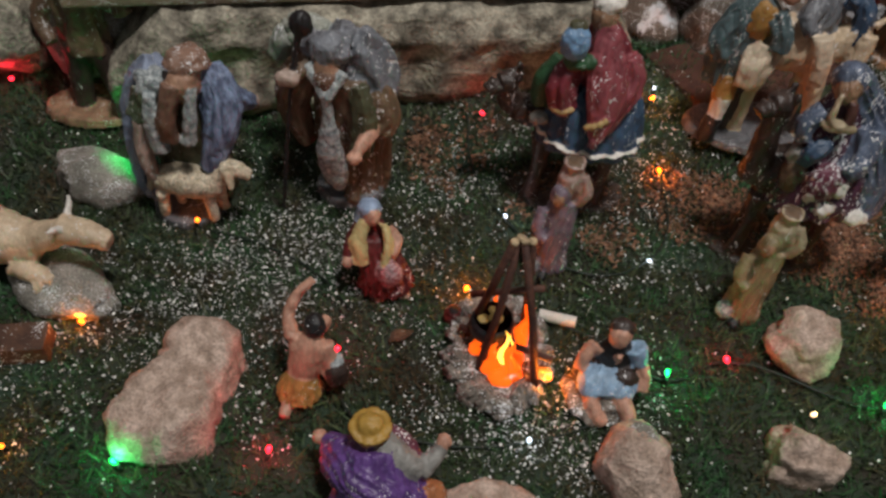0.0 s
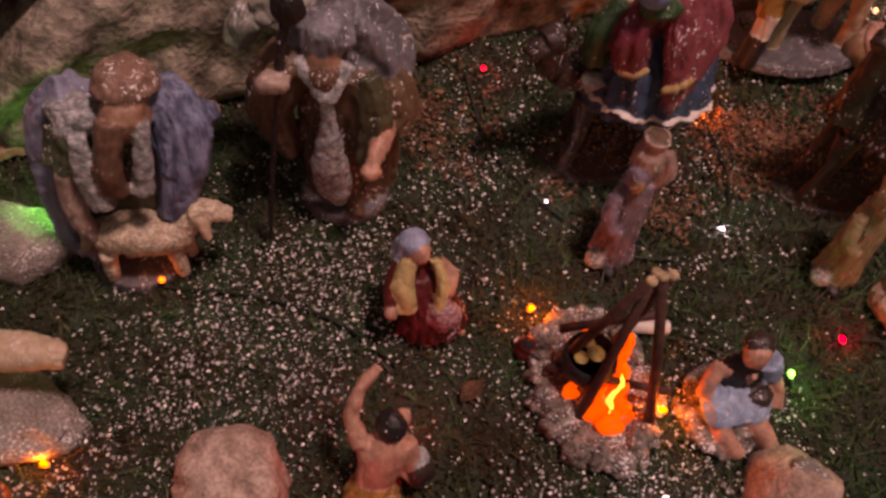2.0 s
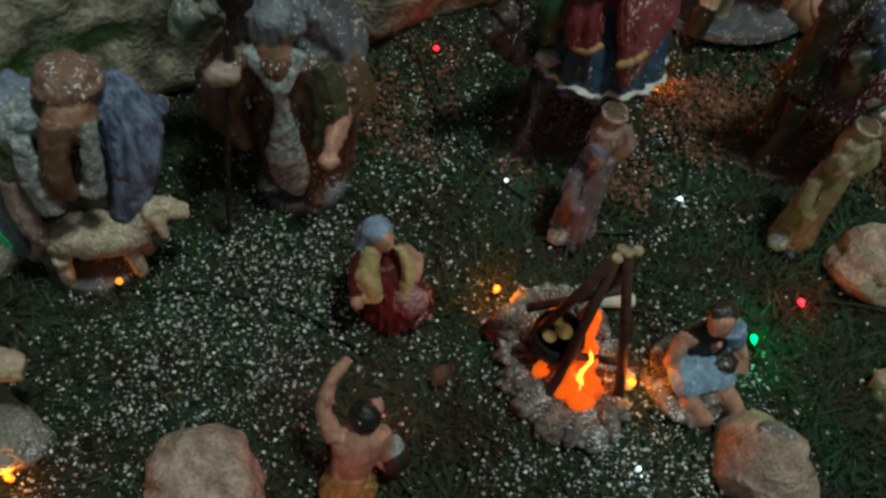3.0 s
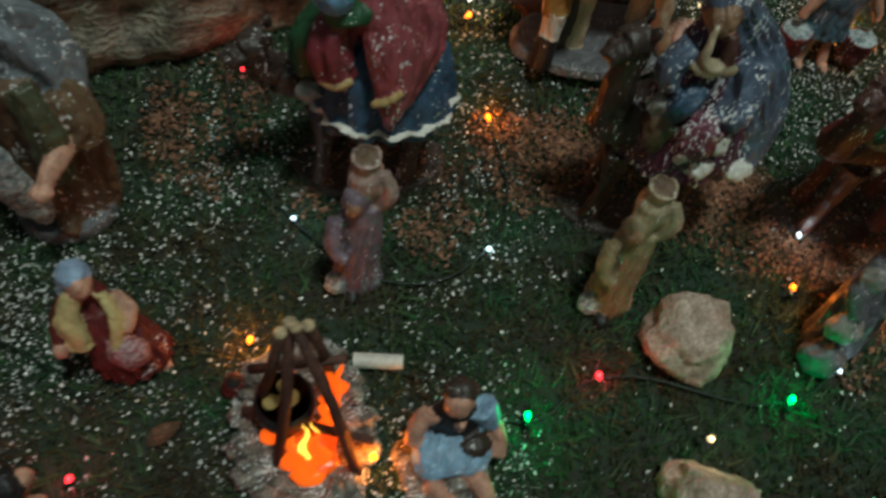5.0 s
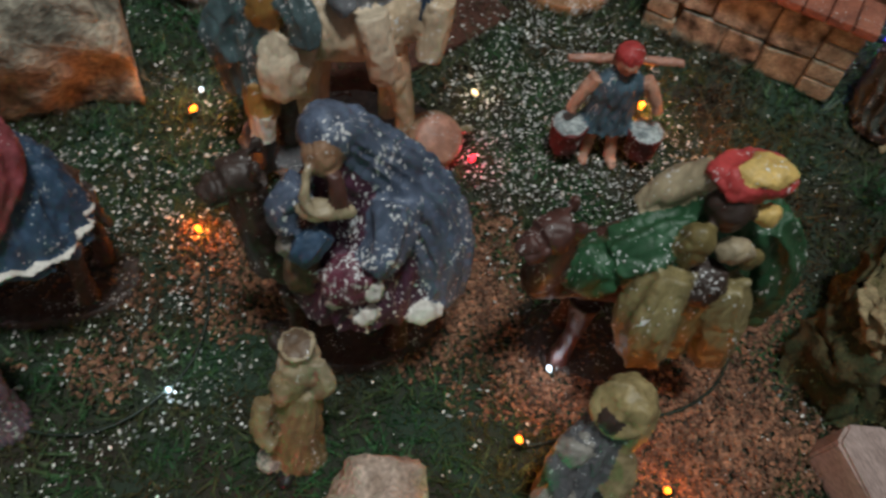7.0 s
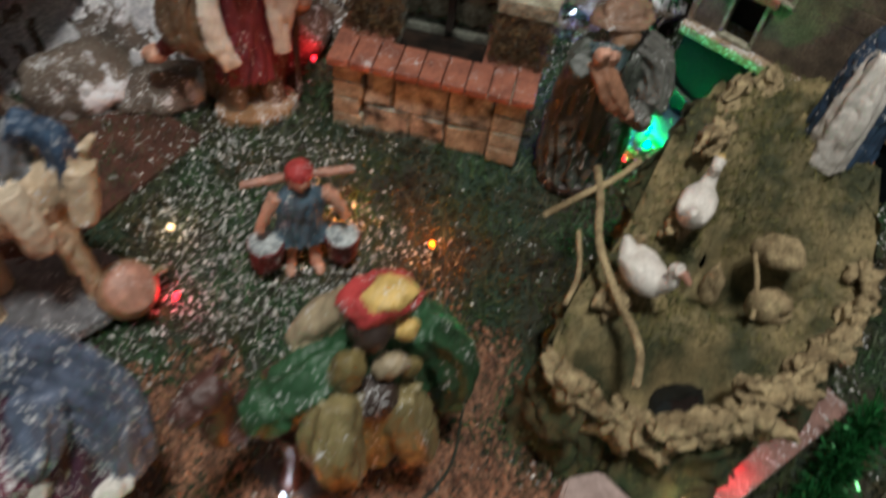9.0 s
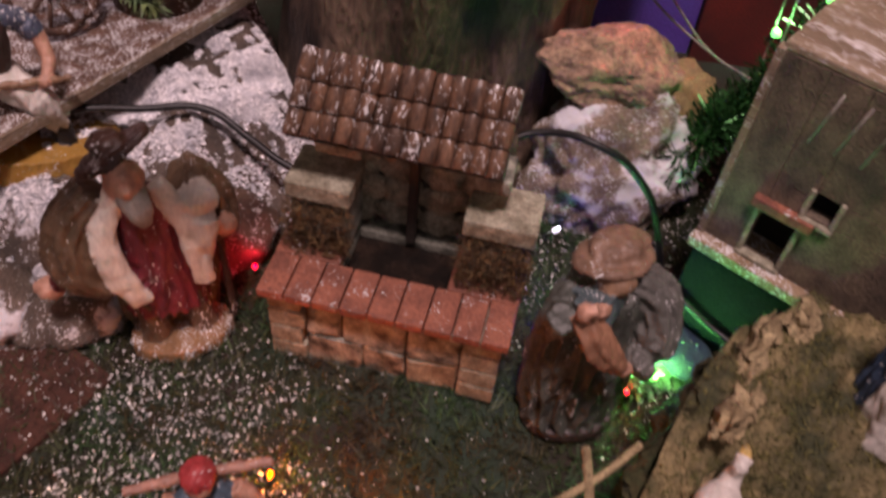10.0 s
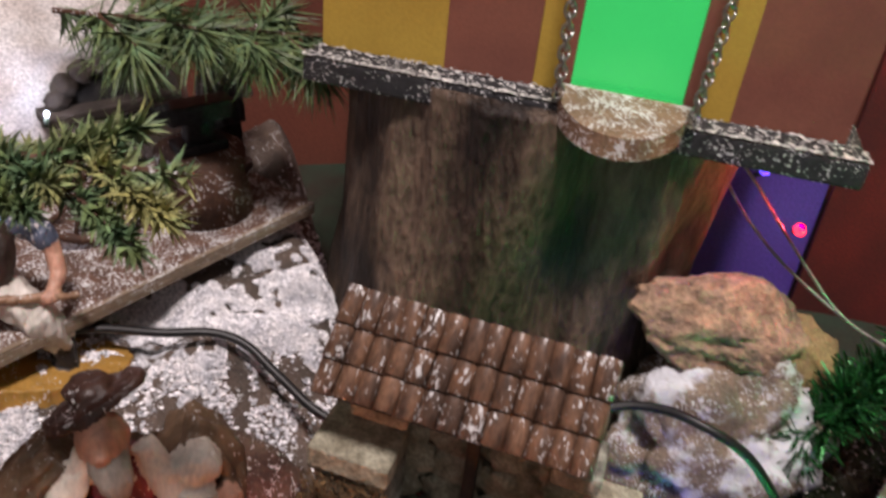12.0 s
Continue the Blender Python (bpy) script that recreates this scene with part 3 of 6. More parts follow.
rock("stone", on(-0.24, 0.47, 0, 0), (0.05, 0.04, 0.045), BARK, "mottled brown boulder on the grass", 8.1, 0.3, group=GR)


# ---- campfire ----
def campfire():
    h = holder("campfire", on(0.096, 0.2925), "campfire of snowy pebbles with burning flames and a hanging pot", "campfire")
    bm = bmesh.new()
    ball(bm, (0, 0, 0.002), (0.024, 0.033, 0.006), 0, 4, 0.25, seed=3)
    part("hearth", bm, ASH, h, "grey pebble hearth")
    for i in range(17):
        a = 2 * math.pi * i / 17 + random.uniform(-0.08, 0.08)
        bm = bmesh.new()
        ball(bm, (0.0215 * math.cos(a), 0.0305 * math.sin(a), 0.005), (random.uniform(0.0045, 0.0075), random.uniform(0.0045, 0.0075), random.uniform(0.004, 0.0065)), 0, 3, 0.7, seed=i * 1.3)
        part("pebble", bm, ASH, h)
    tip = Vector((0.001, 0.0, 0.082))
    for i, foot in enumerate(((-0.016, 0.008, 0.006), (-0.009, -0.012, 0.006), (0.018, -0.018, 0.006), (0.012, 0.016, 0.006))):
        f = Vector(foot)
        top = tip + (tip - f) * 0.05 + Vector((0.003 * (i - 1.5), 0.002 * (i % 2), 0))
        bm = bmesh.new()
        tube(bm, [f, f.lerp(top, 0.5) + Vector((0.001, 0.0008, 0)), top], [0.0021, 0.0019, 0.0018], seg=9)
        s = part("stick", bm, DARKSTICK, h)
        bm = bmesh.new()
        d = (top - f).normalized()
        tube(bm, [top - d * 0.0008, top + d * 0.0008], [0.002, 0.0019], seg=9)
        part("cut_end", bm, CUTEND, s, "pale sawn end")
    # cross sticks lying low over the flames
    for a, b in (((-0.02, 0.006, 0.014), (0.024, -0.012, 0.02)), ((-0.016, 0.014, 0.03), (0.016, 0.006, 0.05))):
        bm = bmesh.new()
        tube(bm, [a, b], [0.0018, 0.0016], seg=9)
        part("stick", bm, DARKSTICK, h)
    bm = bmesh.new()
    rings = [(0.003, 0.012), (0.0075, 0.0135), (0.0105, 0.018), (0.0108, 0.023), (0.0098, 0.0265), (0.0092, 0.0265), (0.0098, 0.0225), (0.006, 0.0165)]
    tube(bm, [(-0.005, 0.004, z) for r, z in rings], [r for r, z in rings], seg=20)
    pot = part("pot", bm, IRON, h, "black hanging pot")
    for dx, dy, r in ((0.0015, 0.0, 0.0042), (-0.0045, -0.001, 0.0034), (0.0, 0.0045, 0.003)):
        bm = bmesh.new()
        ball(bm, (-0.005 + dx, 0.004 + dy, 0.0255), (r, r, 0.002), 0, 2)
        part("dumpling", bm, YEL, pot, "yellow food in the pot")
    # tongues of flame: flat licks with a wavering edge, the brightest in the middle
    for i, (x, y, hgt, w, hot) in enumerate(((0.001, -0.014, 0.03, 0.0017, 1), (0.0045, -0.011, 0.024, 0.0012, 1), (-0.003, -0.014, 0.02, 0.0044, 0), (0.0045, -0.014, 0.022, 0.004, 0), (0.001, -0.02, 0.012, 0.005, 0),
                                             (0.0115, 0.006, 0.03, 0.0034, 0), (0.009, -0.002, 0.022, 0.0036, 0), (0.014, 0.011, 0.02, 0.0026, 0), (-0.011, -0.005, 0.016, 0.003, 0), (-0.003, 0.012, 0.024, 0.003, 0))):
        bm = bmesh.new()
        tube(bm, [(x + 0.0014 * math.sin(k * 1.4 + i * 1.7), y + 0.0007 * k, 0.005 + hgt * k / 7) for k in range(8)], [(w * f * random.uniform(0.8, 1.15), w * f * 0.5) for f in (0.7, 1.0, 1.05, 0.9, 0.72, 0.5, 0.3, 0.06)], seg=10)
        part("flame", bm, FIRE_CORE if hot else FIRE, h)
    bm = bmesh.new()
    ball(bm, (0.003, -0.009, 0.007), (0.009, 0.011, 0.003), 0, 3, 0.5, seed=8)
    part("ember_bed", bm, EMBER, h, "glowing orange embers")


FIRE, FIRE_CORE, EMBER = glow("flame_orange", (1.0, 0.12, 0.006), 1.15), glow("flame_yellow", (1.0, 0.5, 0.06), 3.4), glow("ember", (1.0, 0.13, 0.012), 0.35)
campfire()
bm = bmesh.new()
tube(bm, [(-0.0095, 0, 0.0035), (0.0095, 0, 0.0035)], [(0.003, 0.003)] * 2, seg=12)
ob = part("white_log", bm, WHITE, smooth=False)
ob.matrix_world = on(0.1255, 0.316, 0.002, -8)
tagged(ob, "short white-barked log beside the fire", "log")

def clay_pot():
    h = holder("clay_pot", on(0.0725, 0.311), "small dark red clay pot beside the hearth", "pot")
    bm = bmesh.new()
    rs = [(0.0028, 0), (0.0044, 0.002), (0.0052, 0.0046), (0.0046, 0.0072), (0.0034, 0.0088), (0.0038, 0.0098)]
    tube(bm, [(0, 0, z) for r, z in rs], [r for r, z in rs], seg=18)
    part("body", bm, DEEPRED, h)
    # dark disc on the closed top imitates the shade inside the pot
    bm = bmesh.new()
    tube(bm, [(0, 0, 0.0095), (0, 0, 0.0101)], [0.0027, 0.0028], seg=14)
    part("mouth", bm, HOLLOWSHADE, h, "dark disc painted as the open mouth")


clay_pot()
bm = bmesh.new()
n = 10
rows = []
for i in range(n + 1):
    u = i / n
    w = 0.0034 * math.sin(math.pi * u ** 0.8) + 0.0002
    rows.append([bm.verts.new((0.014 * u - 0.007, k * w, 0.0035 + 0.0016 * abs(k) + 0.0012 * math.sin(u * 5))) for k in (-1, -0.5, 0, 0.5, 1)])
for a, b in zip(rows, rows[1:]):
    for k in range(4):
        bm.faces.new((a[k], a[k + 1], b[k + 1], b[k]))
bmesh.ops.solidify(bm, geom=bm.faces[:], thickness=0.0003)
ob = part("dead_leaf", bm, CHIP)
ob.matrix_world = on(0.048, 0.296, 0, 38)
tagged(ob, "curled dry brown leaf lying on the grass", "leaf")

# ---- people round the fire ----
FIG = "small clay figurines"
statue("woman_figurine", on(0.032, 0.325), "woman figurine in dark red dress, yellow shawl and blue headscarf", "figurine", [
    ("t", [(5, 2, 5), (3, 3, 18), (-1, 6, 30), (-3, 9, 38)], [(15, 12), (13, 11), (9, 8), (8, 7)], DEEPRED, 9), ("t", [(-3, 9, 36), (-4, 11, 44), (-5, 10, 50)], [(8, 7), (7, 5), (3.5, 3.5)], DEEPRED),
    ("b", (7, -5, 24), (8, 6, 10), FLEECEPINK), ("t", [(2, 0, 8), (2, -5, 2.5), (2, -9, 2)], [3.6, 3.2, 2.4], SKIN), ("t", [(13, 4, 8), (16, 0, 2.5), (18, -4, 2)], [3.6, 3.2, 2.4], SKIN),
    ("t", [(-8, 7, 51), (-11, 1, 42), (-9, -4, 28)], [(3.4, 4), (5, 3.4), (4.6, 3)], SHAWL), ("t", [(2, 7, 51), (5, 2, 45), (5.4, -2, 38), (4, -6, 30)], [(2.2, 3), (2.6, 3), (2.6, 3), (1.8, 2.4)], SHAWL),
    ("t", [(-10, 8, 46), (-15, 3, 38), (-16, -3, 32)], [4.4, 4.2, 3], DEEPRED), ("b", (-16, -5, 30), 3.4, SKIN), ("t", [(4, 9, 46), (10, 5, 40), (8, -2, 35)], [3.6, 3.2, 2.6], SKIN),
    ("b", (-4, 8, 55), (5, 5, 6), SKIN), ("b", (-6, 11.5, 57), (6.4, 6, 6.2), SKYPALE), ("t", [(-9, 13, 55), (-11, 13, 46), (-11, 12, 41)], [4.5, 4.4, 2], SKYPALE)], FIG, 0.0009)
statue("man_figurine", on(0.005, 0.262), "kneeling man figurine with bare back, ochre loincloth and a raised arm", "figurine", [
    ("t", [(-1, -5, 2), (0, -2, 9), (1, 0, 17)], [(10, 10), (10.5, 9), (7.5, 6)], OCHRE, 7), ("t", [(-4, -8, 4), (-6, -19, 3)], [4.4, 2.8], SKIN), ("t", [(6, -6, 5), (9, 3, 4)], [4.5, 4], UMBER),
    ("t", [(1, 0, 14), (3, 3, 26), (5, 6, 35), (6, 8, 41)], [(8, 6), (9, 6.4), (10.5, 6), (4, 4)], SKIN), ("b", (7, 10, 46), (6, 6.6, 6.4), BLACK), ("b", (11, 12, 45), (3.6, 4.2, 5), SKIN),
    ("t", [(-4, 7, 37), (-7, 15, 46), (-3, 22, 54), (4, 27, 60)], [4, 3.2, 2.6, 2.2], SKIN), ("t", [(13, 7, 36), (15, 3, 26), (13, -1, 18)], [3.8, 3.2, 2.6], SKIN),
    ("b", (18, 2, 18), (7, 7, 9), DARK), ("b", (17, 4, 26), (5, 4.5, 3), FLEECE)], FIG, 0.0009)
statue("man_figurine", on(0.050, 0.214), "crouching man figurine in purple cloak and straw hat, arms spread", "figurine", [
    ("b", (-2, -2, 12), (22, 13, 14), PURPLE, 0.3), ("t", [(-22, 8, 18), (-14, 0, 26), (-2, -8, 26), (10, -10, 18), (14, -8, 8)], [(7, 8), (9, 10), (10, 10), (9, 8), (6, 6)], PURPLE, 7), ("t", [(-6, 4, 38), (-4, -2, 28), (2, -8, 16)], [(9, 7), (14, 10), (16, 12)], PURPLE, 8),
    ("t", [(-16, 6, 28), (-26, 12, 23)], [6.4, 4.2], PURPLE), ("b", (-29, 14, 22), (3.6, 3.4, 3.4), SKIN), ("t", [(-2, 6, 40), (6, 2, 34), (14, 0, 28)], [5, 5.6, 5], PALEGREY), ("t", [(14, 0, 28), (19, 5, 31), (22, 9, 34)], [4.6, 3.8, 3], PALEGREY), ("b", (23, 11, 36), 3.4, SKIN),
    ("t", [(-1, 11, 38), (7, 9, 34), (12, 6, 30)], [4, 4.4, 3], MAROON2), ("b", (19, -4, 12), (9, 7, 12), ORANGE, 0.3), ("t", [(-6, 7, 34), (-7, 8, 46)], [4.6, 4.4], SKIN), ("t", [(-7, 8, 45.4), (-7, 8, 47.6)], [8.8, 8.4], HATSTRAW), ("b", (-7, 8, 48.5), (5, 5, 3.6), HATSTRAW)], FIG)
statue("man_figurine", on(0.147, 0.277), "seated man figurine in black vest and blue kilt on a stone", "figurine", [
    ("b", (0, 0, 3), (17, 17, 8), ASH, 0.4), ("t", [(1, 7, 12), (0, -2, 13.5), (0, -8, 11)], [(10, 6), (12.5, 6), (11, 4)], KILTBLUE, 8),
    ("t", [(2, 7, 12), (2, 8, 22), (2, 9, 30)], [(8.4, 6), (9.5, 6), (4.5, 4)], BLACK), ("t", [(2, 4, 27), (2, 3, 21)], [(2.4, 2.4), (1, 1)], SKIN), ("b", (1, 7, 36), (5, 5, 5.8), SKIN), ("b", (2, 9.5, 38.5), (5.6, 5, 4.6), DARK),
    ("t", [(9.5, 8, 28.5), (13, 6, 21)], [4.8, 4.6], KILTBLUE), ("t", [(13, 6, 22), (16, 1, 16), (16, -4, 12)], [3.2, 2.8, 2.4], SKIN), ("t", [(-7, 8, 27), (-11, 5, 22), (-13, 2, 16)], [3.8, 3.2, 2.6], SKIN),
    ("b", (7, -1, 17), (5.5, 4.5, 4.5), DARK), ("t", [(-6, -5, 11), (-6, -12, 8), (0, -17, 4)], [3.9, 3.4, 2.6], SKIN), ("t", [(6, -7, 11), (10, -15, 8), (11, -21, 3)], [4, 3.4, 2.6], SKIN)], FIG, 0.00108)
# the umber disc on each jar imitates the shade in its opening
for x, y, rz, robe, jar, lab in ((0.121, 0.355, 0, MAUVE, PINKJAR, "woman figurine in mauve robe carrying a pale jar"),
                                 (0.223, 0.336, -8, KHAKI, KHAKIJAR, "woman figurine in olive robe carrying a tan jar")):
    statue("jar_carrier_figurine", on(x, y, 0, rz), lab, "figurine", [
        ("t", [(0, 0, 0), (0, 0, 2.5)], [(11, 9), (10, 8)], KHAKI), ("t", [(0, 0, 2), (0, 2, 18), (1, 5, 34), (2, 7, 46)], [(9.5, 8.5), (8.5, 7.5), (8, 7), (7, 6)], robe, 8),
        ("b", (-1, 5, 51), (5.6, 5.6, 6.2), robe), ("b", (-2, 1.5, 50), (3.6, 3.6, 4.4), TAN), ("t", [(3, 9, 47), (3, 9, 53), (3, 10, 60), (3, 10, 65), (3, 10, 69)], [4, 6.4, 6.8, 5, 6], jar), ("t", [(3, 10, 68.6), (3, 10, 69.6)], [4.2, 4.4], UMBER),
        ("t", [(8, 6, 45), (12, 5, 53), (9, 8, 62)], [3.2, 3, 2.4], jar), ("t", [(-8, 3, 42), (-10, -3, 32), (-5, -7, 28)], [3.4, 3.2, 2.6], robe), ("b", (-9, -4, 6), (4.4, 4.4, 6), FLEECE), ("b", (-3, -9, 2.4), (3.4, 4.4, 2.6), BLACK)], FIG)

# ---- shepherds by the driftwood ----
BIG = "large painted figurines"
statue("shepherd_figurine", on(-0.079, 0.372), "kneeling shepherd figurine with a blue cape, fleece vest and brown hat", "figurine", [
    ("t", [(0, -1, 0), (0, -1, 5)], [(20.5, 18.5), (19.5, 17.5)], GREY), ("t", [(4, 11, 4), (4, 10, 36), (6, 6, 66), (9, 4, 84)], [(18, 11), (18, 12), (16, 10), (9, 8)], OLIVE, 9),
    ("t", [(-5, 9, 88), (-17, 10, 72), (-23, 8, 46), (-24, 6, 20), (-20, 3, 4)], [(7, 7), (9, 8), (7, 9), (6, 9), (5, 7)], CAPEPALE, 6), ("b", (-5, 0, 85), (9, 8, 7), FLEECE, 0.4),
    ("t", [(-8, 0, 80), (-13, -3, 65)], [7, 7.6], SLEEVEGREEN, 5), ("t", [(-13, -6, 65), (-14, -10, 47), (-12, -10, 32), (-10, -8, 22)], [4.6, 4.4, 3.8, 3.2], PALESKIN),
    ("t", [(9, -10, 92), (4, -14, 77), (3, -14, 60)], [(5, 4), (4.6, 3.4), (4.2, 3)], SCARFBROWN, 7), ("t", [(-4, -9, 84), (-5, -12, 68), (-3, -13, 52)], [(3, 3), (4.4, 3.6), (5, 3.6)], FLEECE), ("t", [(17, -9, 91), (15, -12, 76), (12, -13, 59)], [(2.6, 3), (3.4, 3.4), (4.2, 3.6)], FLEECE),
    ("t", [(20, 6, 92), (27, 1, 79), (25, -4, 60), (18, -7, 38)], [(7, 6), (9.5, 7), (8.4, 7), (5.4, 5)], CAPEBLUE, 9), ("t", [(24, 6, 78), (32, 16, 66), (34, 23, 60)], [6.4, 5.6, 4.4], CAPEBLUE, 6), ("b", (34, 26, 57), 4.2, PALESKIN),
    ("b", (12, -5, 90), (8, 8, 9), FACETAN), ("t", [(13, 1, 96), (13, 1.6, 98.5)], [(11.5, 10.5), (11, 10)], HATBROWN), ("b", (13, 2, 99), (10, 9.5, 6.4), HATBROWN, 0.35)], BIG)
statue("sheep_figurine", on(-0.074, 0.364, 0.005), "cream sheep figurine standing before the kneeling shepherd", "figurine", [
    ("t", [(-15, 1, 19), (-6, 0, 21), (6, -1, 21), (15, -1, 24)], [5.5, 8, 8, 6.2], SHEEPWOOL), ("t", [(13, -1, 24), (20, -1, 31)], [6, 4.6], SHEEPWOOL), ("t", [(18, -1, 33), (25, -2, 33), (31, -2, 30)], [4.6, 4, 2.6], SHEEPWOOL), ("t", [(21, -5, 33), (23, -8, 26)], [2.2, 2], CREAM), ("t", [(20, 3, 35), (17, 7, 36)], [2, 1.6], CREAM),
    ("t", [(-12, -4, 15), (-13, -5, 0)], [3.4, 2.4], SHEEPWOOL), ("t", [(-9, 5, 15), (-8, 5, 0)], [3.4, 2.4], SHEEPWOOL), ("t", [(10, -4, 16), (11, -5, 0)], [3.4, 2.4], SHEEPWOOL), ("t", [(12, 4, 16), (14, 4, 0)], [3.2, 2.4], SHEEPWOOL), ("t", [(-18, 1, 20), (-21, 1, 10)], [2.4, 1.6], SHEEPWOOL)], BIG, 0.00112)
statue("shepherd_figurine", on(0.007, 0.397), "stooping shepherd figurine in brown cloak and grey hood with staff", "figurine", [
    ("t", [(0, -1, 0), (0, -1, 6)], [(20, 18), (19, 17)], GREY), ("t", [(2, 2, 4), (3, 3, 26), (0, 2, 52), (-3, -1, 80)], [(17, 12), (18, 13), (18, 13), (13, 10)], UMBER, 8),
    ("t", [(-9, -16, 82), (-8, -17, 64), (-8, -17, 42), (-6, -15, 24), (-4, -14, 13)], [(2.6, 3), (3.6, 3), (7.4, 4), (7.4, 4), (4, 3)], FLEECE), ("t", [(-18, -10, 92), (-9, -18, 78)], [3, 3], FLEECE), ("t", [(0, -13, 90), (-8, -18, 78)], [3, 3], FLEECE),
    ("b", (-9, -10, 91), (6.4, 6.4, 8), FACETAN), ("b", (-9, -15, 86), (5.6, 4, 6), SCARFBROWN), ("b", (-8, -5, 99), (11, 10.5, 8), GREYHOOD, 0.25), ("t", [(-8, 3, 100), (4, 5, 91), (13, 3, 77), (20, 0, 63)], [(9, 8), (14, 9), (13, 9), (5, 6)], GREYHOOD, 6), ("t", [(-12, 2, 96), (-20, -2, 90)], [9, 7], GREYHOOD),
    ("t", [(12, -2, 74), (18, -4, 60), (15, -8, 52)], [(9, 8), (10, 8), (8, 7)], SLEEVEBROWN, 6), ("t", [(14, -11, 56), (11, -20, 54), (8, -27, 52)], [4.6, 4, 3], SKIN), ("b", (7, -29, 50), (4.4, 4, 3.6), SKIN), ("t", [(6, -8, 80), (10, -13, 62), (8, -14, 40)], [(5, 4), (6, 5), (6, 5)], OLIVE, 5),
    ("t", [(-14, 0, 90), (-25, -4, 76), (-29, -2, 58), (-22, -2, 36)], [(8, 8), (9.5, 9), (8, 9), (5, 7)], UMBER, 7), ("t", [(-18, -6, 88), (-26, -15, 87)], [6.4, 5], UMBER), ("b", (-27, -18, 87), (6.4, 4.6, 4.6), PALESKIN),
    ("t", [(-34, -24, 3), (-27, -18, 70), (-21, -12, 112)], [1.3, 1.4, 1.8], BLACK), ("b", (-20, -11, 114), (6, 5, 7), BLACK), ("t", [(-12, 8, 96), (-24, 14, 95), (-34, 16, 88), (-40, 16, 75)], [6, 7.5, 7, 5], PALECLOTH, 5), ("t", [(2, -8, 12), (3, -15, 7), (3, -18, 6)], [4, 3.6, 2.6], UMBER)], BIG)
statue("shepherd_figurine", on(-0.150, 0.437, 0, 8), "standing figurine in brown hose on a tan oval base", "figurine", [
    ("t", [(0, -2, 0), (0, -2, 5)], [(34, 20), (32, 18)], TAN), ("t", [(-9, -2, 4), (-8, 0, 24), (-5, 2, 44)], [6, 7, 8], DARK), ("t", [(12, 0, 4), (10, 1, 24), (5, 2, 44)], [6, 7, 8], DARK),
    ("t", [(0, 2, 40), (0, 3, 60), (0, 4, 80)], [(13, 10), (12, 9), (13, 9)], UMBER, 6), ("b", (0, 2, 92), (8, 8, 10), PINK), ("b", (0, 4, 99), (10, 10, 7), FLEECE),
    ("t", [(-13, 3, 76), (-20, 0, 60), (-14, -8, 50)], [5, 5, 4], UMBER), ("t", [(13, 3, 76), (22, 2, 66), (30, -2, 72)], [5, 5, 4], UMBER)], BIG)
statue("ox_figurine", on(-0.135, 0.314, 0.006, 0), "cream resting ox figurine with a brown saddle cloth on a stone", "figurine", [
    ("t", [(-50, 2, 16), (-34, 2, 20), (-16, 0, 20), (2, 0, 18)], [10, 14, 14, 9], CREAM), ("t", [(-4, 0, 20), (14, -2, 30), (22, -3, 34)], [9, 7, 6.5], CREAM), ("t", [(18, -3, 35), (32, -5, 35), (42, -6, 32)], [7.5, 6.5, 4.5], CREAM),
    ("t", [(20, 3, 40), (20, 9, 46)], [2, 1], WHITE), ("t", [(20, -8, 40), (18, -14, 44)], [2, 1], WHITE), ("b", (-26, -1, 27), (12, 14, 9), BLANKET, 0.3), ("t", [(-10, -10, 12), (8, -14, 7), (2, -18, 5)], [6, 5, 4], CREAM), ("b", (-48, 0, 26), (8, 10, 8), NAVY)], BIG)
bm = bmesh.new()
box(bm, (-0.035, -0.008, 0.0), (0.035, 0.008, 0.012), 0.001)
ob = part("wooden_beam", bm, BROWNWOOD, smooth=False)
ob.matrix_world = on(-0.150, 0.262, 0.001, 12)
tagged(ob, "dark brown wooden beam dusted with snow on the grass", "beam")


# ---- camels with riders ----
def camel(m, label, coat, shift, back, nod, rider):
    """A standing camel facing -x: shift is its middle, back its height, nod the place of its head; rider: the shapes on it."""
    sx, sy = shift
    hx, hy, hz = nod
    shapes = [("t", [(sx, sy + 2, 0), (sx, sy + 2, 3.4)], [(36, 22), (34, 20)], DARK)]
    for lx, ly in ((-20, -8), (-15, 9), (17, -8), (22, 8)):
        shapes.append(("t", [(sx + lx - 2, sy + ly, 2), (sx + lx, sy + ly, back * 0.45), (sx + lx, sy + ly * 0.8, back - 10)], [4.4, 3.4, 6.4], coat))
    shapes += [("t", [(sx - 26, sy, back - 2), (sx - 10, sy, back + 2), (sx + 9, sy, back + 2), (sx + 24, sy, back - 3)], [10, 14, 14, 9], coat),
               ("t", [(sx - 26, sy, back - 2), (hx + 2, (sy + hy) / 2, back + 6), (hx - 1, hy, (back + hz) / 2 + 4), (hx, hy, hz - 3)], [9, 7.4, 6, 5.6], coat), ("t", [(hx + 1, hy + 1, hz), (hx - 6, hy - 2, hz), (hx - 12, hy - 5, hz - 4)], [6.6, 5.6, 4], coat),
               ("t", [(sx + 26, sy, back), (sx + 31, sy, back - 20)], [2.4, 1.8], coat), ("b", (hx + 3, hy + 5, hz + 6), (2, 2, 3.4), coat), ("b", (hx + 3, hy - 4, hz + 6), (2, 2, 3.4), coat)]
    return statue("camel_rider_figurine", m, label, "figurine", shapes + rider, "three camel riders")


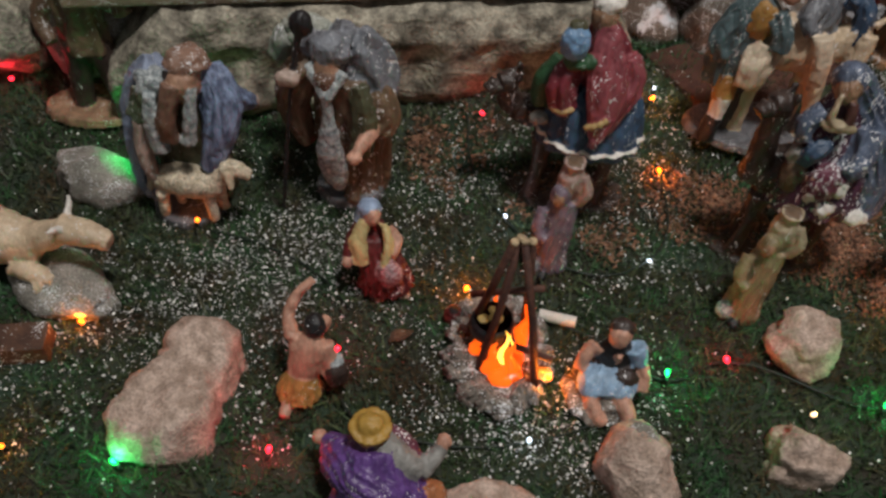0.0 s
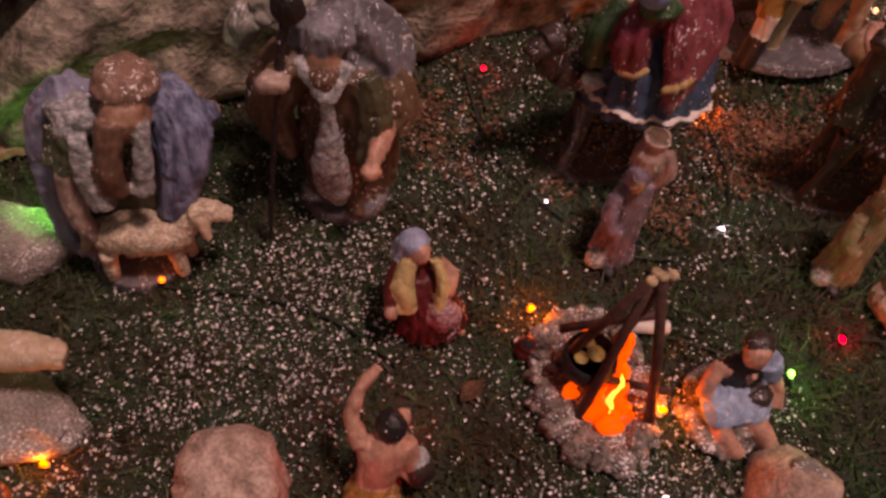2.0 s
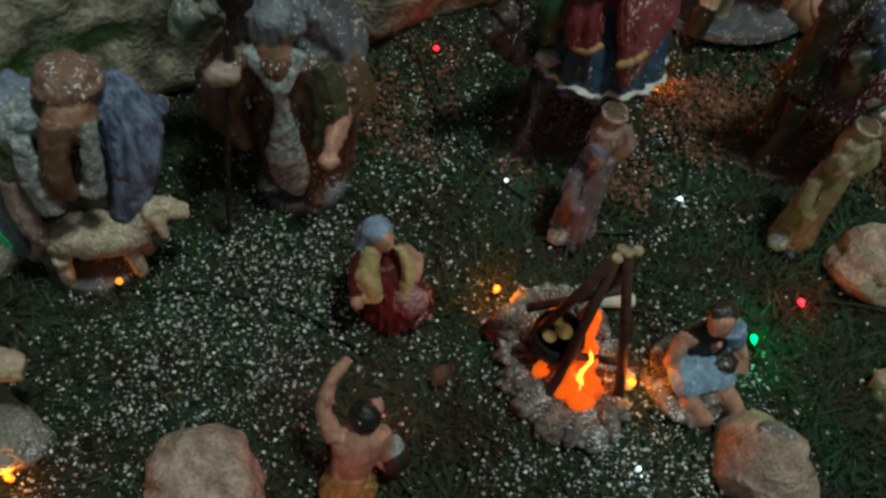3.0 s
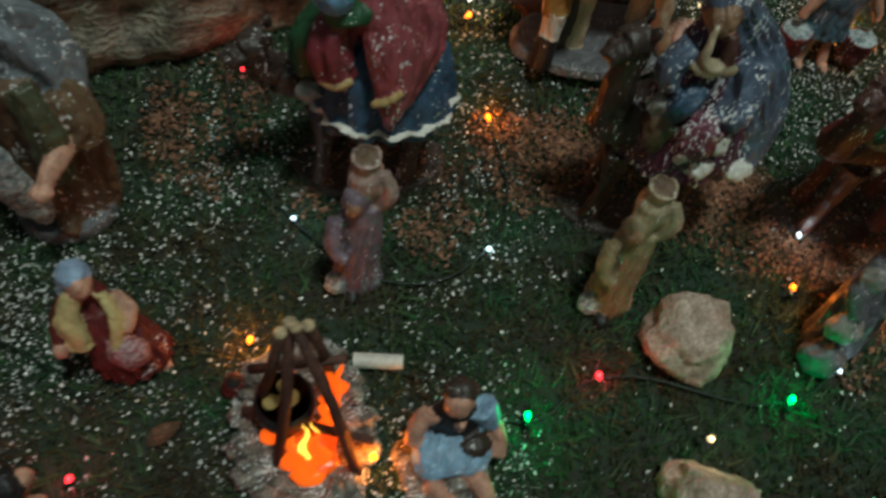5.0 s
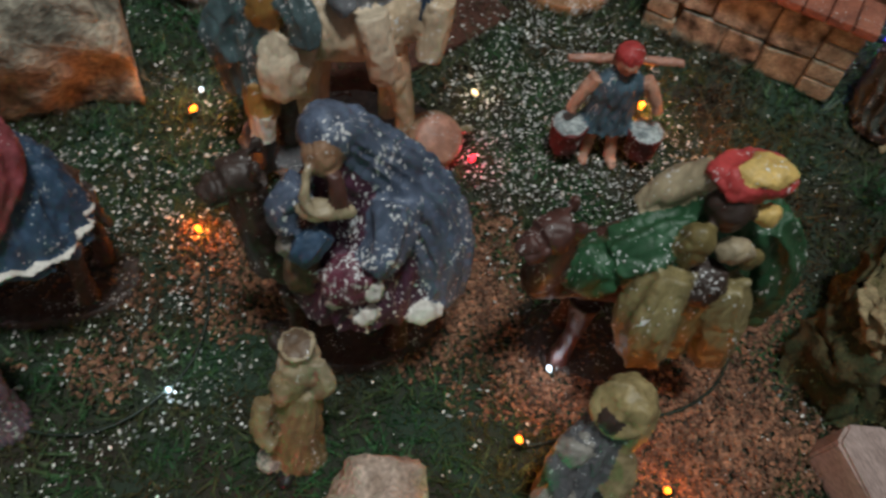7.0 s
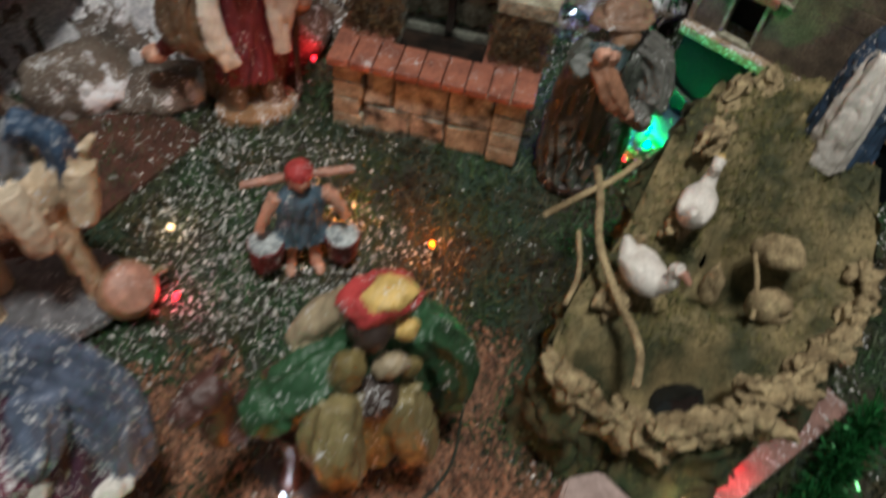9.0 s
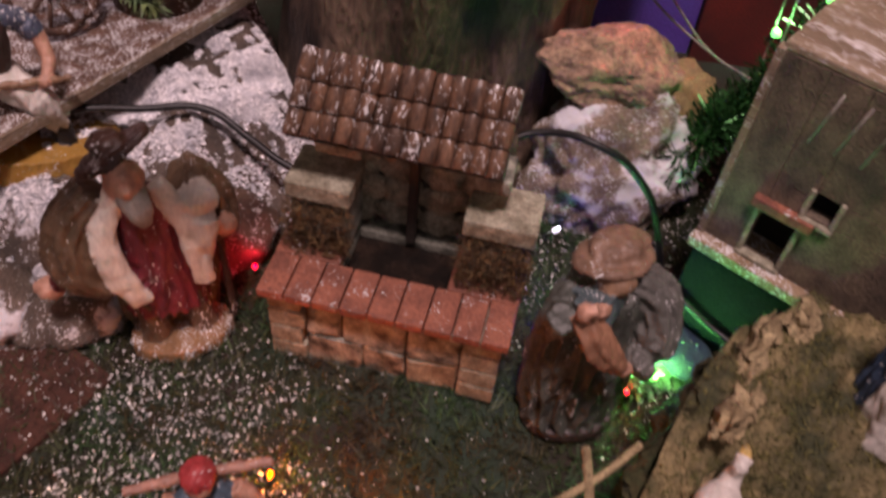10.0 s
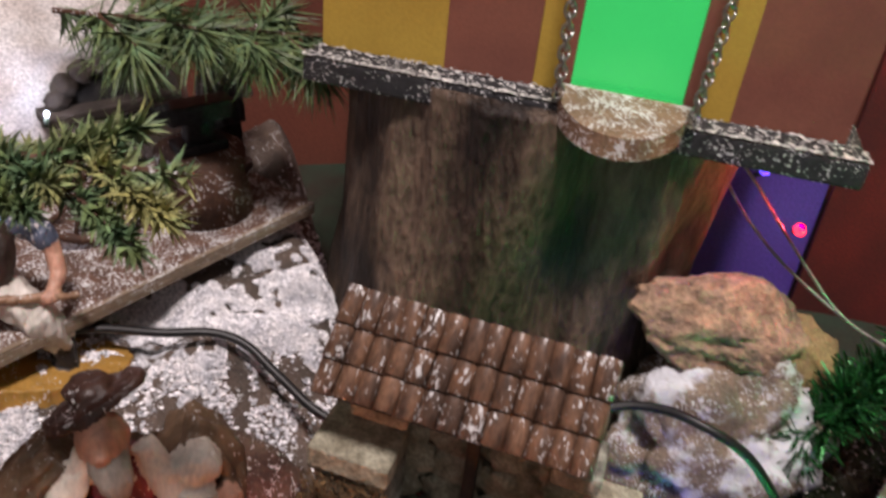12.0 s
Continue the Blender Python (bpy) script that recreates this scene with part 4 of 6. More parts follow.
camel(on(0.131, 0.405), "camel figurine with maroon-robed rider and white-edged navy saddle cloth", DARK, (0, 6), 58, (-41, 0, 79), [
    ("t", [(3, 0, 92), (3, 0, 80), (3, -3, 64), (3, -5, 49)], [(10, 8), (20, 13), (25, 18), (26, 20)], NAVY, 7), ("t", [(3, -4.6, 57.2), (3, -4.6, 55.6)], [(26.4, 20.2), (26.6, 20.4)], WHITE, 7),
    ("t", [(0, 0, 86), (0, 0, 104), (-2, 0, 118)], [(12, 9), (13, 9), (6, 6)], MAROON, 7), ("t", [(-10, -6, 104), (-17, -12, 92), (-16, -14, 81), (-11, -16, 76)], [6, 7.4, 7, 4], MAROON, 5), ("t", [(-22, -16, 79), (-16, -21, 79), (-10, -20, 81)], [1.5, 1.5, 1.5], GILT),
    ("t", [(-1, -4, 119), (2, -13, 102), (4, -20, 84), (2, -26, 62)], [(5, 4), (9, 5), (8.4, 5), (1.6, 1.6)], ROSE, 7), ("t", [(11, -4, 104), (15, -8, 92), (11, -15, 80), (6, -22, 70)], [6.4, 7.4, 6, 3], ROSE, 6), ("t", [(-4, -25, 74), (1, -27, 77), (6, -26, 81)], [1.3, 1.4, 1.3], GILT), ("t", [(8, -14, 98), (13, -16, 96)], [1, 1], GILT),
    ("b", (-3, -1, 123), (7, 7, 8), TAN), ("b", (-2, 1, 129), (8, 8, 5.5), WHITE), ("b", (-12, -14, 105), (8.4, 5, 4.4), GREEN), ("b", (-16, -14, 115), (7.6, 6.6, 8.6), SKY), ("b", (-16, -12, 123), (4.4, 4, 2.6), OLIVE), ("t", [(-18, 0, 96), (-25, -2, 84), (-25, -4, 70)], [5, 6, 5], GREEN), ("b", (-25, -8, 64), (5, 5, 4), GREYBEARD)])
camel(on(0.258, 0.380), "dark camel figurine with rider in slate blue cloak", DARK, (-12, 5), 58, (-41, 2, 103), [
    ("t", [(-10, 0, 94), (-10, 0, 82), (-10, -5, 64), (-9, -6, 51)], [(10, 8), (16, 12), (20, 16), (22, 18)], DEEPPURPLE, 9), ("b", (-10, -22, 60), (5, 3, 4.4), WHITE, 0.4), ("b", (9, -19, 54), (6.4, 4, 4.4), WHITE, 0.4), ("b", (-19, -20, 67), (3, 2.4, 4.4), WHITE, 0.4), ("b", (-7, -21, 73), (3, 3, 5), WHITE, 0.5),
    ("b", (-14, -18, 74), (9, 6.4, 10), MAROON2, 0.3), ("t", [(-20, -14, 96), (-26, -16, 90), (-27, -14, 82)], [3.4, 4.6, 3.4], NAVY, 5), ("b", (-31, -10, 84), (4, 4, 5), WHITE2, 0.4), ("b", (-28, -12, 72), (6, 6, 9), UMBER, 0.3), ("t", [(-14, 0, 90), (-16, 0, 104), (-18, -2, 114)], [(11, 9), (10, 8), (5, 5)], DEEPPURPLE, 7),
    ("t", [(-24, -10, 119), (-25, -14, 108), (-19, -15, 105)], [1.4, 1.8, 1.8], KHAKIJAR), ("b", (-20, -13, 104), (8, 3.6, 3), KHAKIJAR, 0.4), ("t", [(-17, -10, 116), (-16, -13, 106)], [2.4, 2.4], UMBER2), ("b", (-20, -5, 119), (6, 6, 7), TAN), ("b", (-18, 0, 122), (8.5, 8, 8), SLATEBLUE),
    ("t", [(-16, 2, 120), (-6, 4, 104), (5, 2, 88), (13, -2, 70), (13, -8, 49)], [(8, 7), (11.5, 9), (13.5, 11), (13, 12), (11, 10)], SLATEBLUE, 9), ("t", [(-26, -6, 108), (-32, -8, 100), (-31, -11, 92)], [4.4, 5, 3.4], SLATEBLUE, 5), ("t", [(0, -6, 98), (-2, -14, 88), (-8, -18, 81)], [7.4, 6.6, 5], SLATEBLUE, 6)])
camel(on(0.359, 0.364), "brown camel figurine with rider in green cloak and red cap", UMBER2, (-14, 8), 58, (-55, -5, 100), [
    ("b", (-9, -6, 110), (7, 7, 8), DARK), ("b", (-5, -3, 119), (12, 9, 5.6), CRIMSON, 0.25), ("b", (-3, -5, 123), (8, 6, 3.6), YEL, 0.3), ("b", (1, -10, 110), (4, 3.4, 4), YEL), ("t", [(-13, 2, 115), (-22, 4, 107), (-29, 4, 98)], [5.4, 5.2, 3.6], KHAKIJAR),
    ("t", [(-8, 2, 110), (-8, 2, 94), (-6, 2, 74), (-4, 2, 58)], [(8, 7), (17, 11), (22, 14), (25, 16)], GREEN, 9), ("t", [(-16, -4, 98), (-28, -6, 92), (-42, -6, 82), (-46, -4, 72)], [(7, 6), (9, 8), (8, 9), (4, 5)], GREEN, 6), ("t", [(8, -2, 98), (18, -2, 82), (24, -4, 60), (24, -6, 42)], [7, 9, 9, 6], GREEN, 6),
    ("b", (-18, -12, 100), (5.5, 5, 9), GOLD), ("b", (-5, -13, 97), (6, 4, 5), KHAKIJAR), ("b", (2, -13, 92), (4, 3, 5), GOLD), ("t", [(-22, -14, 92), (-26, -20, 74), (-22, -22, 52)], [7, 9.4, 7.4], GOLDPALE, 6), ("t", [(-2, -14, 82), (2, -18, 62), (7, -18, 40)], [7, 8.4, 7], GOLDPALE, 6), ("b", (-10, -14, 82), (8, 7, 9), DARK), ("t", [(-8, -14, 80), (-10, -16, 60), (-8, -16, 42)], [(8, 5), (9, 5), (9, 5)], GOLD, 6)])
statue("mule_figurine", on(0.250, 0.470, 0.003), "white mule figurine led by a man in teal on grey base", "figurine", [
    ("t", [(-4, -2, 0), (-4, -2, 5)], [(44, 26), (42, 24)], GREY), ("t", [(-22, 2, 58), (-8, 2, 62), (10, 2, 62), (22, 0, 60)], [12, 16, 16, 12], CREAM), ("t", [(18, -2, 64), (27, -5, 75), (33, -8, 79)], [10, 8, 6], CREAM), ("t", [(31, -8, 78), (30, -12, 67), (28, -15, 57)], [7, 6, 5], CREAM), ("t", [(34, -6, 82), (39, -5, 87)], [2.6, 1.4], CREAM),
    ("t", [(-16, -5, 52), (-17, -6, 28), (-17, -7, 4)], [7, 4.4, 4.4], CREAM), ("t", [(-13, 8, 52), (-13, 8, 4)], [7, 4.4], CREAM), ("t", [(15, -5, 52), (21, -8, 26), (23, -8, 4)], [7, 4.4, 4.4], CREAM), ("t", [(17, 8, 52), (17, 8, 4)], [7, 4.4], CREAM), ("t", [(7, -12, 76), (10, -16, 62), (12, -17, 49)], [6, 6, 5], CREAM2),
    ("t", [(-20, -13, 68), (-24, -18, 56), (-25, -19, 44)], [(8, 5), (9.4, 5), (7, 4)], CREAM2, 5), ("t", [(6, 2, 74), (8, 2, 88), (9, 3, 98)], [(11, 9), (10, 8), (6, 5)], GREYCLOTH, 7), ("b", (9, 2, 104), (7, 7, 8), TAN), ("b", (9, 5, 107), (8.4, 8, 7), DARK), ("t", [(15, 0, 95), (26, -4, 89), (26, -8, 72)], [5.4, 5.6, 5], NAVY, 5), ("t", [(2, -4, 92), (-4, -10, 84), (0, -14, 78)], [5, 4.6, 4], GREYCLOTH),
    ("t", [(-36, -8, 38), (-36, -6, 60), (-32, -4, 80), (-24, -4, 91)], [(10, 8), (13, 9), (12, 9), (7, 6)], TEAL, 8), ("b", (-28, -11, 80), (8, 5, 12), OCHRE, 0.25), ("b", (-20, -3, 100), (8, 8, 9), ORANGE), ("b", (-17, -9, 98), (5, 5, 6.4), SKIN), ("t", [(-22, -10, 86), (-16, -16, 76), (-16, -18, 68)], [6, 5.4, 5], TEAL, 5), ("t", [(-40, -6, 78), (-46, -8, 66), (-42, -12, 56)], [6, 6.4, 5], TEAL, 5),
    ("t", [(-34, -11, 46), (-34, -15, 31)], [7.4, 6.4], OCHRE), ("t", [(-34, -16, 34), (-35, -17, 20)], [5.4, 4.6], WHITE), ("t", [(-35, -17, 20), (-37, -20, 4)], [5.2, 5.4], BLACK), ("t", [(-26, -6, 44), (-26, -6, 4)], [6, 5], DARK)], BIG)


def jug():
    h = holder("jug", on(0.281, 0.464, 0.004, 20, 40), "round tan jug with a pink clay lid lying by the mule", "jug")
    bm = bmesh.new()
    rs = [(0.004, 0), (0.009, 0.002), (0.0125, 0.008), (0.0125, 0.013), (0.0105, 0.018)]
    tube(bm, [(0, 0, z) for r, z in rs], [r for r, z in rs], seg=22)
    b = part("body", bm, TAN, h)
    bm = bmesh.new()
    tube(bm, [(0, 0, 0.0175), (0, 0, 0.0195), (0, 0, 0.021)], [0.0102, 0.0105, 0.009], seg=22)
    part("lid", bm, PINK, h, "pink clay lid")
    bm = bmesh.new()
    tube(bm, [(0.009, 0, 0.017), (0.016, 0, 0.015), (0.0165, 0, 0.008), (0.011, 0, 0.005)], [0.0016, 0.0018, 0.0018, 0.0014], seg=8)
    part("handle", bm, KHAKI, h)


jug()
statue("water_carrier_figurine", on(0.358, 0.458, 0, -8), "boy figurine in blue tunic and red cap carrying two buckets", "figurine", [
    ("t", [(-6, -2, 2), (-5, 0, 14), (-3, 1, 24)], [3, 3, 4], SKIN), ("t", [(6, -4, 2), (5, -1, 14), (3, 1, 24)], [3, 3, 4], SKIN), ("b", (-7, -5, 2), (3, 5, 2), SKIN), ("b", (7, -7, 2), (3, 5, 2), SKIN),
    ("t", [(0, 1, 20), (0, 1, 34), (0, 1, 48), (0, 1, 56)], [(13, 9), (10, 7.5), (11, 7), (5, 4)], TUNIC, 8), ("b", (0, -1, 62), (5.4, 5.4, 6), SKIN), ("b", (0, 0.5, 65), (6.6, 6.6, 5.6), CRIMSON),
    ("t", [(-26, 3, 58), (0, 4, 59), (26, 3, 60)], [1.8, 2.2, 1.8], PINK), ("t", [(-11, 1, 51), (-17, -2, 40), (-20, -4, 32)], [3.6, 3, 2.4], SKIN), ("t", [(11, 1, 51), (18, -2, 41), (21, -4, 34)], [3.6, 3, 2.4], SKIN),
    ("t", [(-18, -4, 8), (-18, -4, 24)], [7, 9], DEEPRED), ("b", (-18, -4, 24), (8, 8, 2), FLEECE), ("t", [(19, -5, 8), (19, -5, 24)], [7, 9], DEEPRED), ("b", (19, -5, 24), (8, 8, 2), FLEECE)], FIG, 0.0009)
# grey robe and dulled straw put the shadow on this figurine into its paint
statue("bonnet_figurine", on(0.318, 0.312), "figurine in grey-white robe darkened for shadow, with a straw bonnet", "figurine", [
    ("t", [(3, 7, 57), (-1, 3, 36), (-3, -1, 14), (-3, -2, 0)], [(7, 6), (10, 8), (11, 10), (12, 11)], GREY, 8), ("b", (1, 5, 62), (5, 5, 6.4), DARK), ("b", (6, 9, 65), (8.6, 8.6, 8.4), STRAW), ("t", [(2, 6, 66), (1, 5, 67)], [(9.6, 9.6), (9, 9)], STRAW), ("t", [(7, 9, 62), (8, 6, 52), (6, 2, 44)], [8, 7.4, 4], STRAW, 5),
    ("b", (-9, 1, 48), (6, 5, 7), WHITE2, 0.3), ("t", [(-6, 4, 52), (-13, -1, 42), (-12, -8, 34)], [5, 4.6, 3.6], GREY), ("b", (-13, -8, 26), (7, 6, 8), WHITE2, 0.35), ("b", (-14, -12, 8), (9, 8, 8), GREY, 0.35), ("t", [(6, 2, 46), (8, -6, 38), (2, -10, 32)], [4.6, 4.2, 3.4], KHAKI)], FIG)


# ---- the brown board and the snowy slope ----
bm = bmesh.new()
box(bm, (-0.07, 0.0, 0.0), (0.0595, 0.075, 0.009), 0.0012)
ob = part("board", bm, BOARDSNOW, smooth=False)
ob.matrix_world = pose(0.284, 0.507, 0.014, 0, 0, 33)
tagged(ob, "reddish brown wooden board sprinkled with snow below the slope", "board")


def slope():
    nx, ny = 110, 90
    vs, fs = [], []
    for j in range(ny + 1):
        for i in range(nx + 1):
            x, y = 0.1 + 0.36 * i / nx, 0.545 + 0.25 * j / ny
            u = min(1, max(0, (y - 0.562 - 0.014 * noise.noise(Vector((x * 30, 3, 1)))) / 0.085))
            z = -0.008 + 0.074 * u * u * (3 - 2 * u) + 0.12 * max(0, y - 0.66)
            z -= 0.09 * max(0, (x - 0.43) / 0.03) ** 2
            p = Vector((x * 22, y * 22, 0))
            z += 0.014 * noise.noise(p) + 0.005 * noise.noise(p * 3) + 0.0018 * noise.noise(p * 9)
            vs.append((x, y, max(z, -0.02)))
    for j in range(ny):
        for i in range(nx):
            a = j * (nx + 1) + i
            fs.append((a, a + 1, a + nx + 2, a + nx + 1))
    ob = soup("snowy_slope", vs, fs, SLOPE)
    for p in ob.data.polygons:
        p.use_smooth = True
    tagged(ob, "dark rocky slope with white snow patches", "slope", kind="structure")


slope()
hill = bpy.data.objects["snowy_slope"].data
vs, fs = [], []
for q in range(330000):
    cx, cy, sx, sy = ((0.402, 0.668, 0.022, 0.016), (0.385, 0.672, 0.026, 0.012), (0.415, 0.675, 0.018, 0.016), (0.395, 0.668, 0.04, 0.03), (0.41, 0.668, 0.02, 0.014), (0.30, 0.603, 0.028, 0.007), (0.262, 0.625, 0.03, 0.012))[q % 7]
    x, y = random.gauss(cx, sx), random.gauss(cy, sy)
    i, j = int((x - 0.1) / 0.36 * 110), int((y - 0.545) / 0.25 * 90)
    if not (0 <= i < 110 and 0 <= j < 90) or noise.noise(Vector((x * 55, y * 55, 9))) + 0.8 * noise.noise(Vector((x * 190, y * 190, 2))) < random.uniform(-0.22, 0.12):
        continue
    fx, fy = (x - 0.1) / 0.36 * 110 - i, (y - 0.545) / 0.25 * 90 - j
    low, high = [hill.vertices[k].co.z * (1 - fx) + hill.vertices[k + 1].co.z * fx for k in (j * 111 + i, (j + 1) * 111 + i)]
    z, s, a = low * (1 - fy) + high * fy + random.uniform(0.0004, 0.0016), random.uniform(0.0003, 0.0012), random.uniform(0, 6.283)
    dx, dy = s * math.cos(a), s * math.sin(a)
    k = len(vs)
    vs += [(x - dx, y - dy, z), (x + dy, y - dx, z + 0.0003), (x + dx, y + dy, z), (x - dy, y + dx, z + 0.0002)]
    fs.append((k, k + 1, k + 2, k + 3))
tagged(soup("snow_drift", vs, fs, FLAKECOOL), "white artificial snow lying on the slope", "snow", kind="stuff")
RK = "rocks on the slope"
rock("rock", pose(0.327, 0.577, 0.015, 0, 0, 20), (0.026, 0.018, 0.018), SNOWROCK, "dark rounded rock dusted with snow", 2.0, 0.3, group=RK)
rock("rock", pose(0.285, 0.585, 0.018, 0, 0, 0), (0.03, 0.02, 0.022), SNOWROCK, "dark snow-dusted rock on the slope", 3.6, 0.3, group=RK)
rock("rock", pose(0.235, 0.56, 0.016, 0, 0, 0), (0.03, 0.024, 0.03), SNOWROCK, "dark snow-dusted rock behind the mule", 5.6, 0.3, group=RK)
rock("rock", pose(0.39, 0.592, 0.02, 0, 0, 0), (0.028, 0.016, 0.034), BROWNROCK, "brown rock beside the well", 7.9, 0.3, group=RK)
rock("rock", pose(0.18, 0.575, 0.016, 0, 0, 0), (0.035, 0.03, 0.025), SNOWROCK, "dark snow-dusted rock at the slope's foot", 4.6, 0.3, group=RK)


# ---- the well ----
def well():
    h = holder("well", pose(0.397, 0.533, 0.019, 0, 0, -36), "small stone well with terracotta ledge and tiled roof", "well")
    mm = 0.001

    def piece(name, lo, hi, m, bev=0.0008, parent=h, label="", smooth=False):
        bm = bmesh.new()
        box(bm, [v * mm for v in lo], [v * mm for v in hi], bev)
        return part(name, bm, m, parent, label, smooth)

    piece("front_wall", (15, 3, 0), (81, 17, 41.5), DARKPLASTER, label="dark mortared masonry")
    dice = random.Random(11)
    for z0, z1, cuts in ((0.4, 18, (16, 40, 58, 80)), (19, 41, (16, 31, 57, 80))):
        for x0, x1 in zip(cuts, cuts[1:]):
            bm = bmesh.new()
            box(bm, (x0 * mm + 0.0005, 0.0012, z0 * mm), (x1 * mm - 0.0005, 0.005, z1 * mm), 0.0014)
            for v in bm.verts:
                v.co += noise.noise_vector(v.co * 150) * 0.0022
            part("stone", bm, PLASTER if dice.random() < 0.7 else MASON, h, smooth=False)
    piece("side_wall", (1, 17.2, 0), (25.5, 62, 41.5), PLASTER)
    piece("side_wall", (68.5, 17.2, 0), (95, 62, 41.5), PLASTER)
    piece("back_wall", (25.7, 43, 0), (68.3, 62, 41.5), PLASTER)
    piece("water", (25.7, 17.2, 30), (68.3, 42.8, 38), WELLWATER, label="murky brown water in the basin")
    for side in (0, 80):
        for k in range(4):
            bm = bmesh.new()
            lo, hi = (side, 0, k * 10.4 + 0.3), (side + 15.5 - (k % 2) * 1.5 * (1 if side == 0 else 0), 17, k * 10.4 + 10)
            box(bm, [v * mm for v in lo], [v * mm for v in hi], 0.0012)
            part("stone", bm, MASON, h, smooth=False)
    for k in range(9):
        x = -2 + 100 * k / 9
        piece("ledge_tile", (x + 0.25, -4, 42), (x + 100 / 9 - 0.25, 17, 46.5), TERRA, 0.0009)
    piece("ledge_side", (-2, 17.3, 42), (25, 42, 46.2), TERRA)
    piece("ledge_side", (69, 17.3, 42), (98, 42, 46.2), TERRA)
    for x0, x1 in ((1, 27), (71, 99)):
        piece("pillar", (x0 + 1, 27, 46.3), (x1 - 1, 48, 70), PLASTER)
        piece("pillar_cap", (x0, 24.5, 70.2), (x1, 48, 78.5), MASON, 0.0009)
        vs, fs = [], []
        for i in range(1700):
            a = Vector((random.uniform(x0, x1), random.uniform(18, 27.5), random.uniform(47, 70)))
            d = Vector((random.uniform(-1, 1), random.uniform(-0.7, 0.3), random.uniform(-1, 1))).normalized() * random.uniform(2, 5)
            w = Vector((random.uniform(-1, 1), random.uniform(-1, 1), random.uniform(-1, 1))) * 0.35
            k = len(vs)
            vs += [tuple((a - w) * mm), tuple((a + w) * mm), tuple((a + d) * mm)]
            fs.append((k, k + 1, k + 2))
        tagged(soup("moss_tuft", vs, fs, HAY, h), kind="stuff")
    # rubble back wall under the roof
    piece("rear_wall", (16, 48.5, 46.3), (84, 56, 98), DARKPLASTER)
    for k in range(16):
        r, c = divmod(k, 4)
        w = 68 / 4
        bm = bmesh.new()
        ball(bm, ((16 + w * (c + 0.5) + random.uniform(-2, 2)) * mm, 48 * mm, (52 + r * 12.5 + random.uniform(-1, 1)) * mm), (w * 0.56 * mm, 0.0035, 0.0074), 0, 3, 0.5, seed=k * 0.9)
        part("stone", bm, MASON, h)
    piece("post", (46, 40, 42), (50, 44, 97), DARKWOOD)
    piece("beam", (12, 30, 91), (30, 46, 97), MASON, 0.0015)
    piece("beam", (72, 30, 89), (86, 46, 96), PLASTER, 0.0015)
    # roof of half-round tiles
    roof = new("roof")
    roof.parent = h
    roof.matrix_basis = pose(0.002, 0.027, 0.099, 41)
    bm = bmesh.new()
    box(bm, (0, 0, -0.003), (0.081, 0.031, 0))
    part("roof_board", bm, DARKWOOD, roof, smooth=False)
    bm = bmesh.new()
    rows = []
    for t in (0, 1):
        for rad in (0.0034, 0.0026):
            ring = []
            for k in range(8):
                a = math.pi * k / 7
                ring.append(bm.verts.new((rad * math.cos(a), t * 0.0118, rad * math.sin(a) * 1.05 + 0.0018 * (1 - t))))
            rows.append(ring)
    o0, i0, o1, i1 = rows
    for k in range(7):
        bm.faces.new((o0[k], o0[k + 1], o1[k + 1], o1[k]))
        bm.faces.new((i0[k + 1], i0[k], i1[k], i1[k + 1]))
        bm.faces.new((o0[k + 1], o0[k], i0[k], i0[k + 1]))
    for p, q, r, s in ((o0[0], i0[0], i1[0], o1[0]), (o0[7], o1[7], i1[7], i0[7])):
        bm.faces.new((p, q, r, s))
    bmesh.ops.recalc_face_normals(bm, faces=bm.faces)
    me = mesh_of("tile", bm, [TILEPIECE])
    for r in range(3):
        for c in range(13):
            t = new("tile", me)
            t.parent = roof
            t.matrix_basis = pose(0.0031 + 0.00623 * c + random.uniform(-0.0002, 0.0002), 0.0103 * r + random.uniform(-0.0003, 0.0003), 0.0002, 0, 0, random.uniform(-1.5, 1.5))


well()

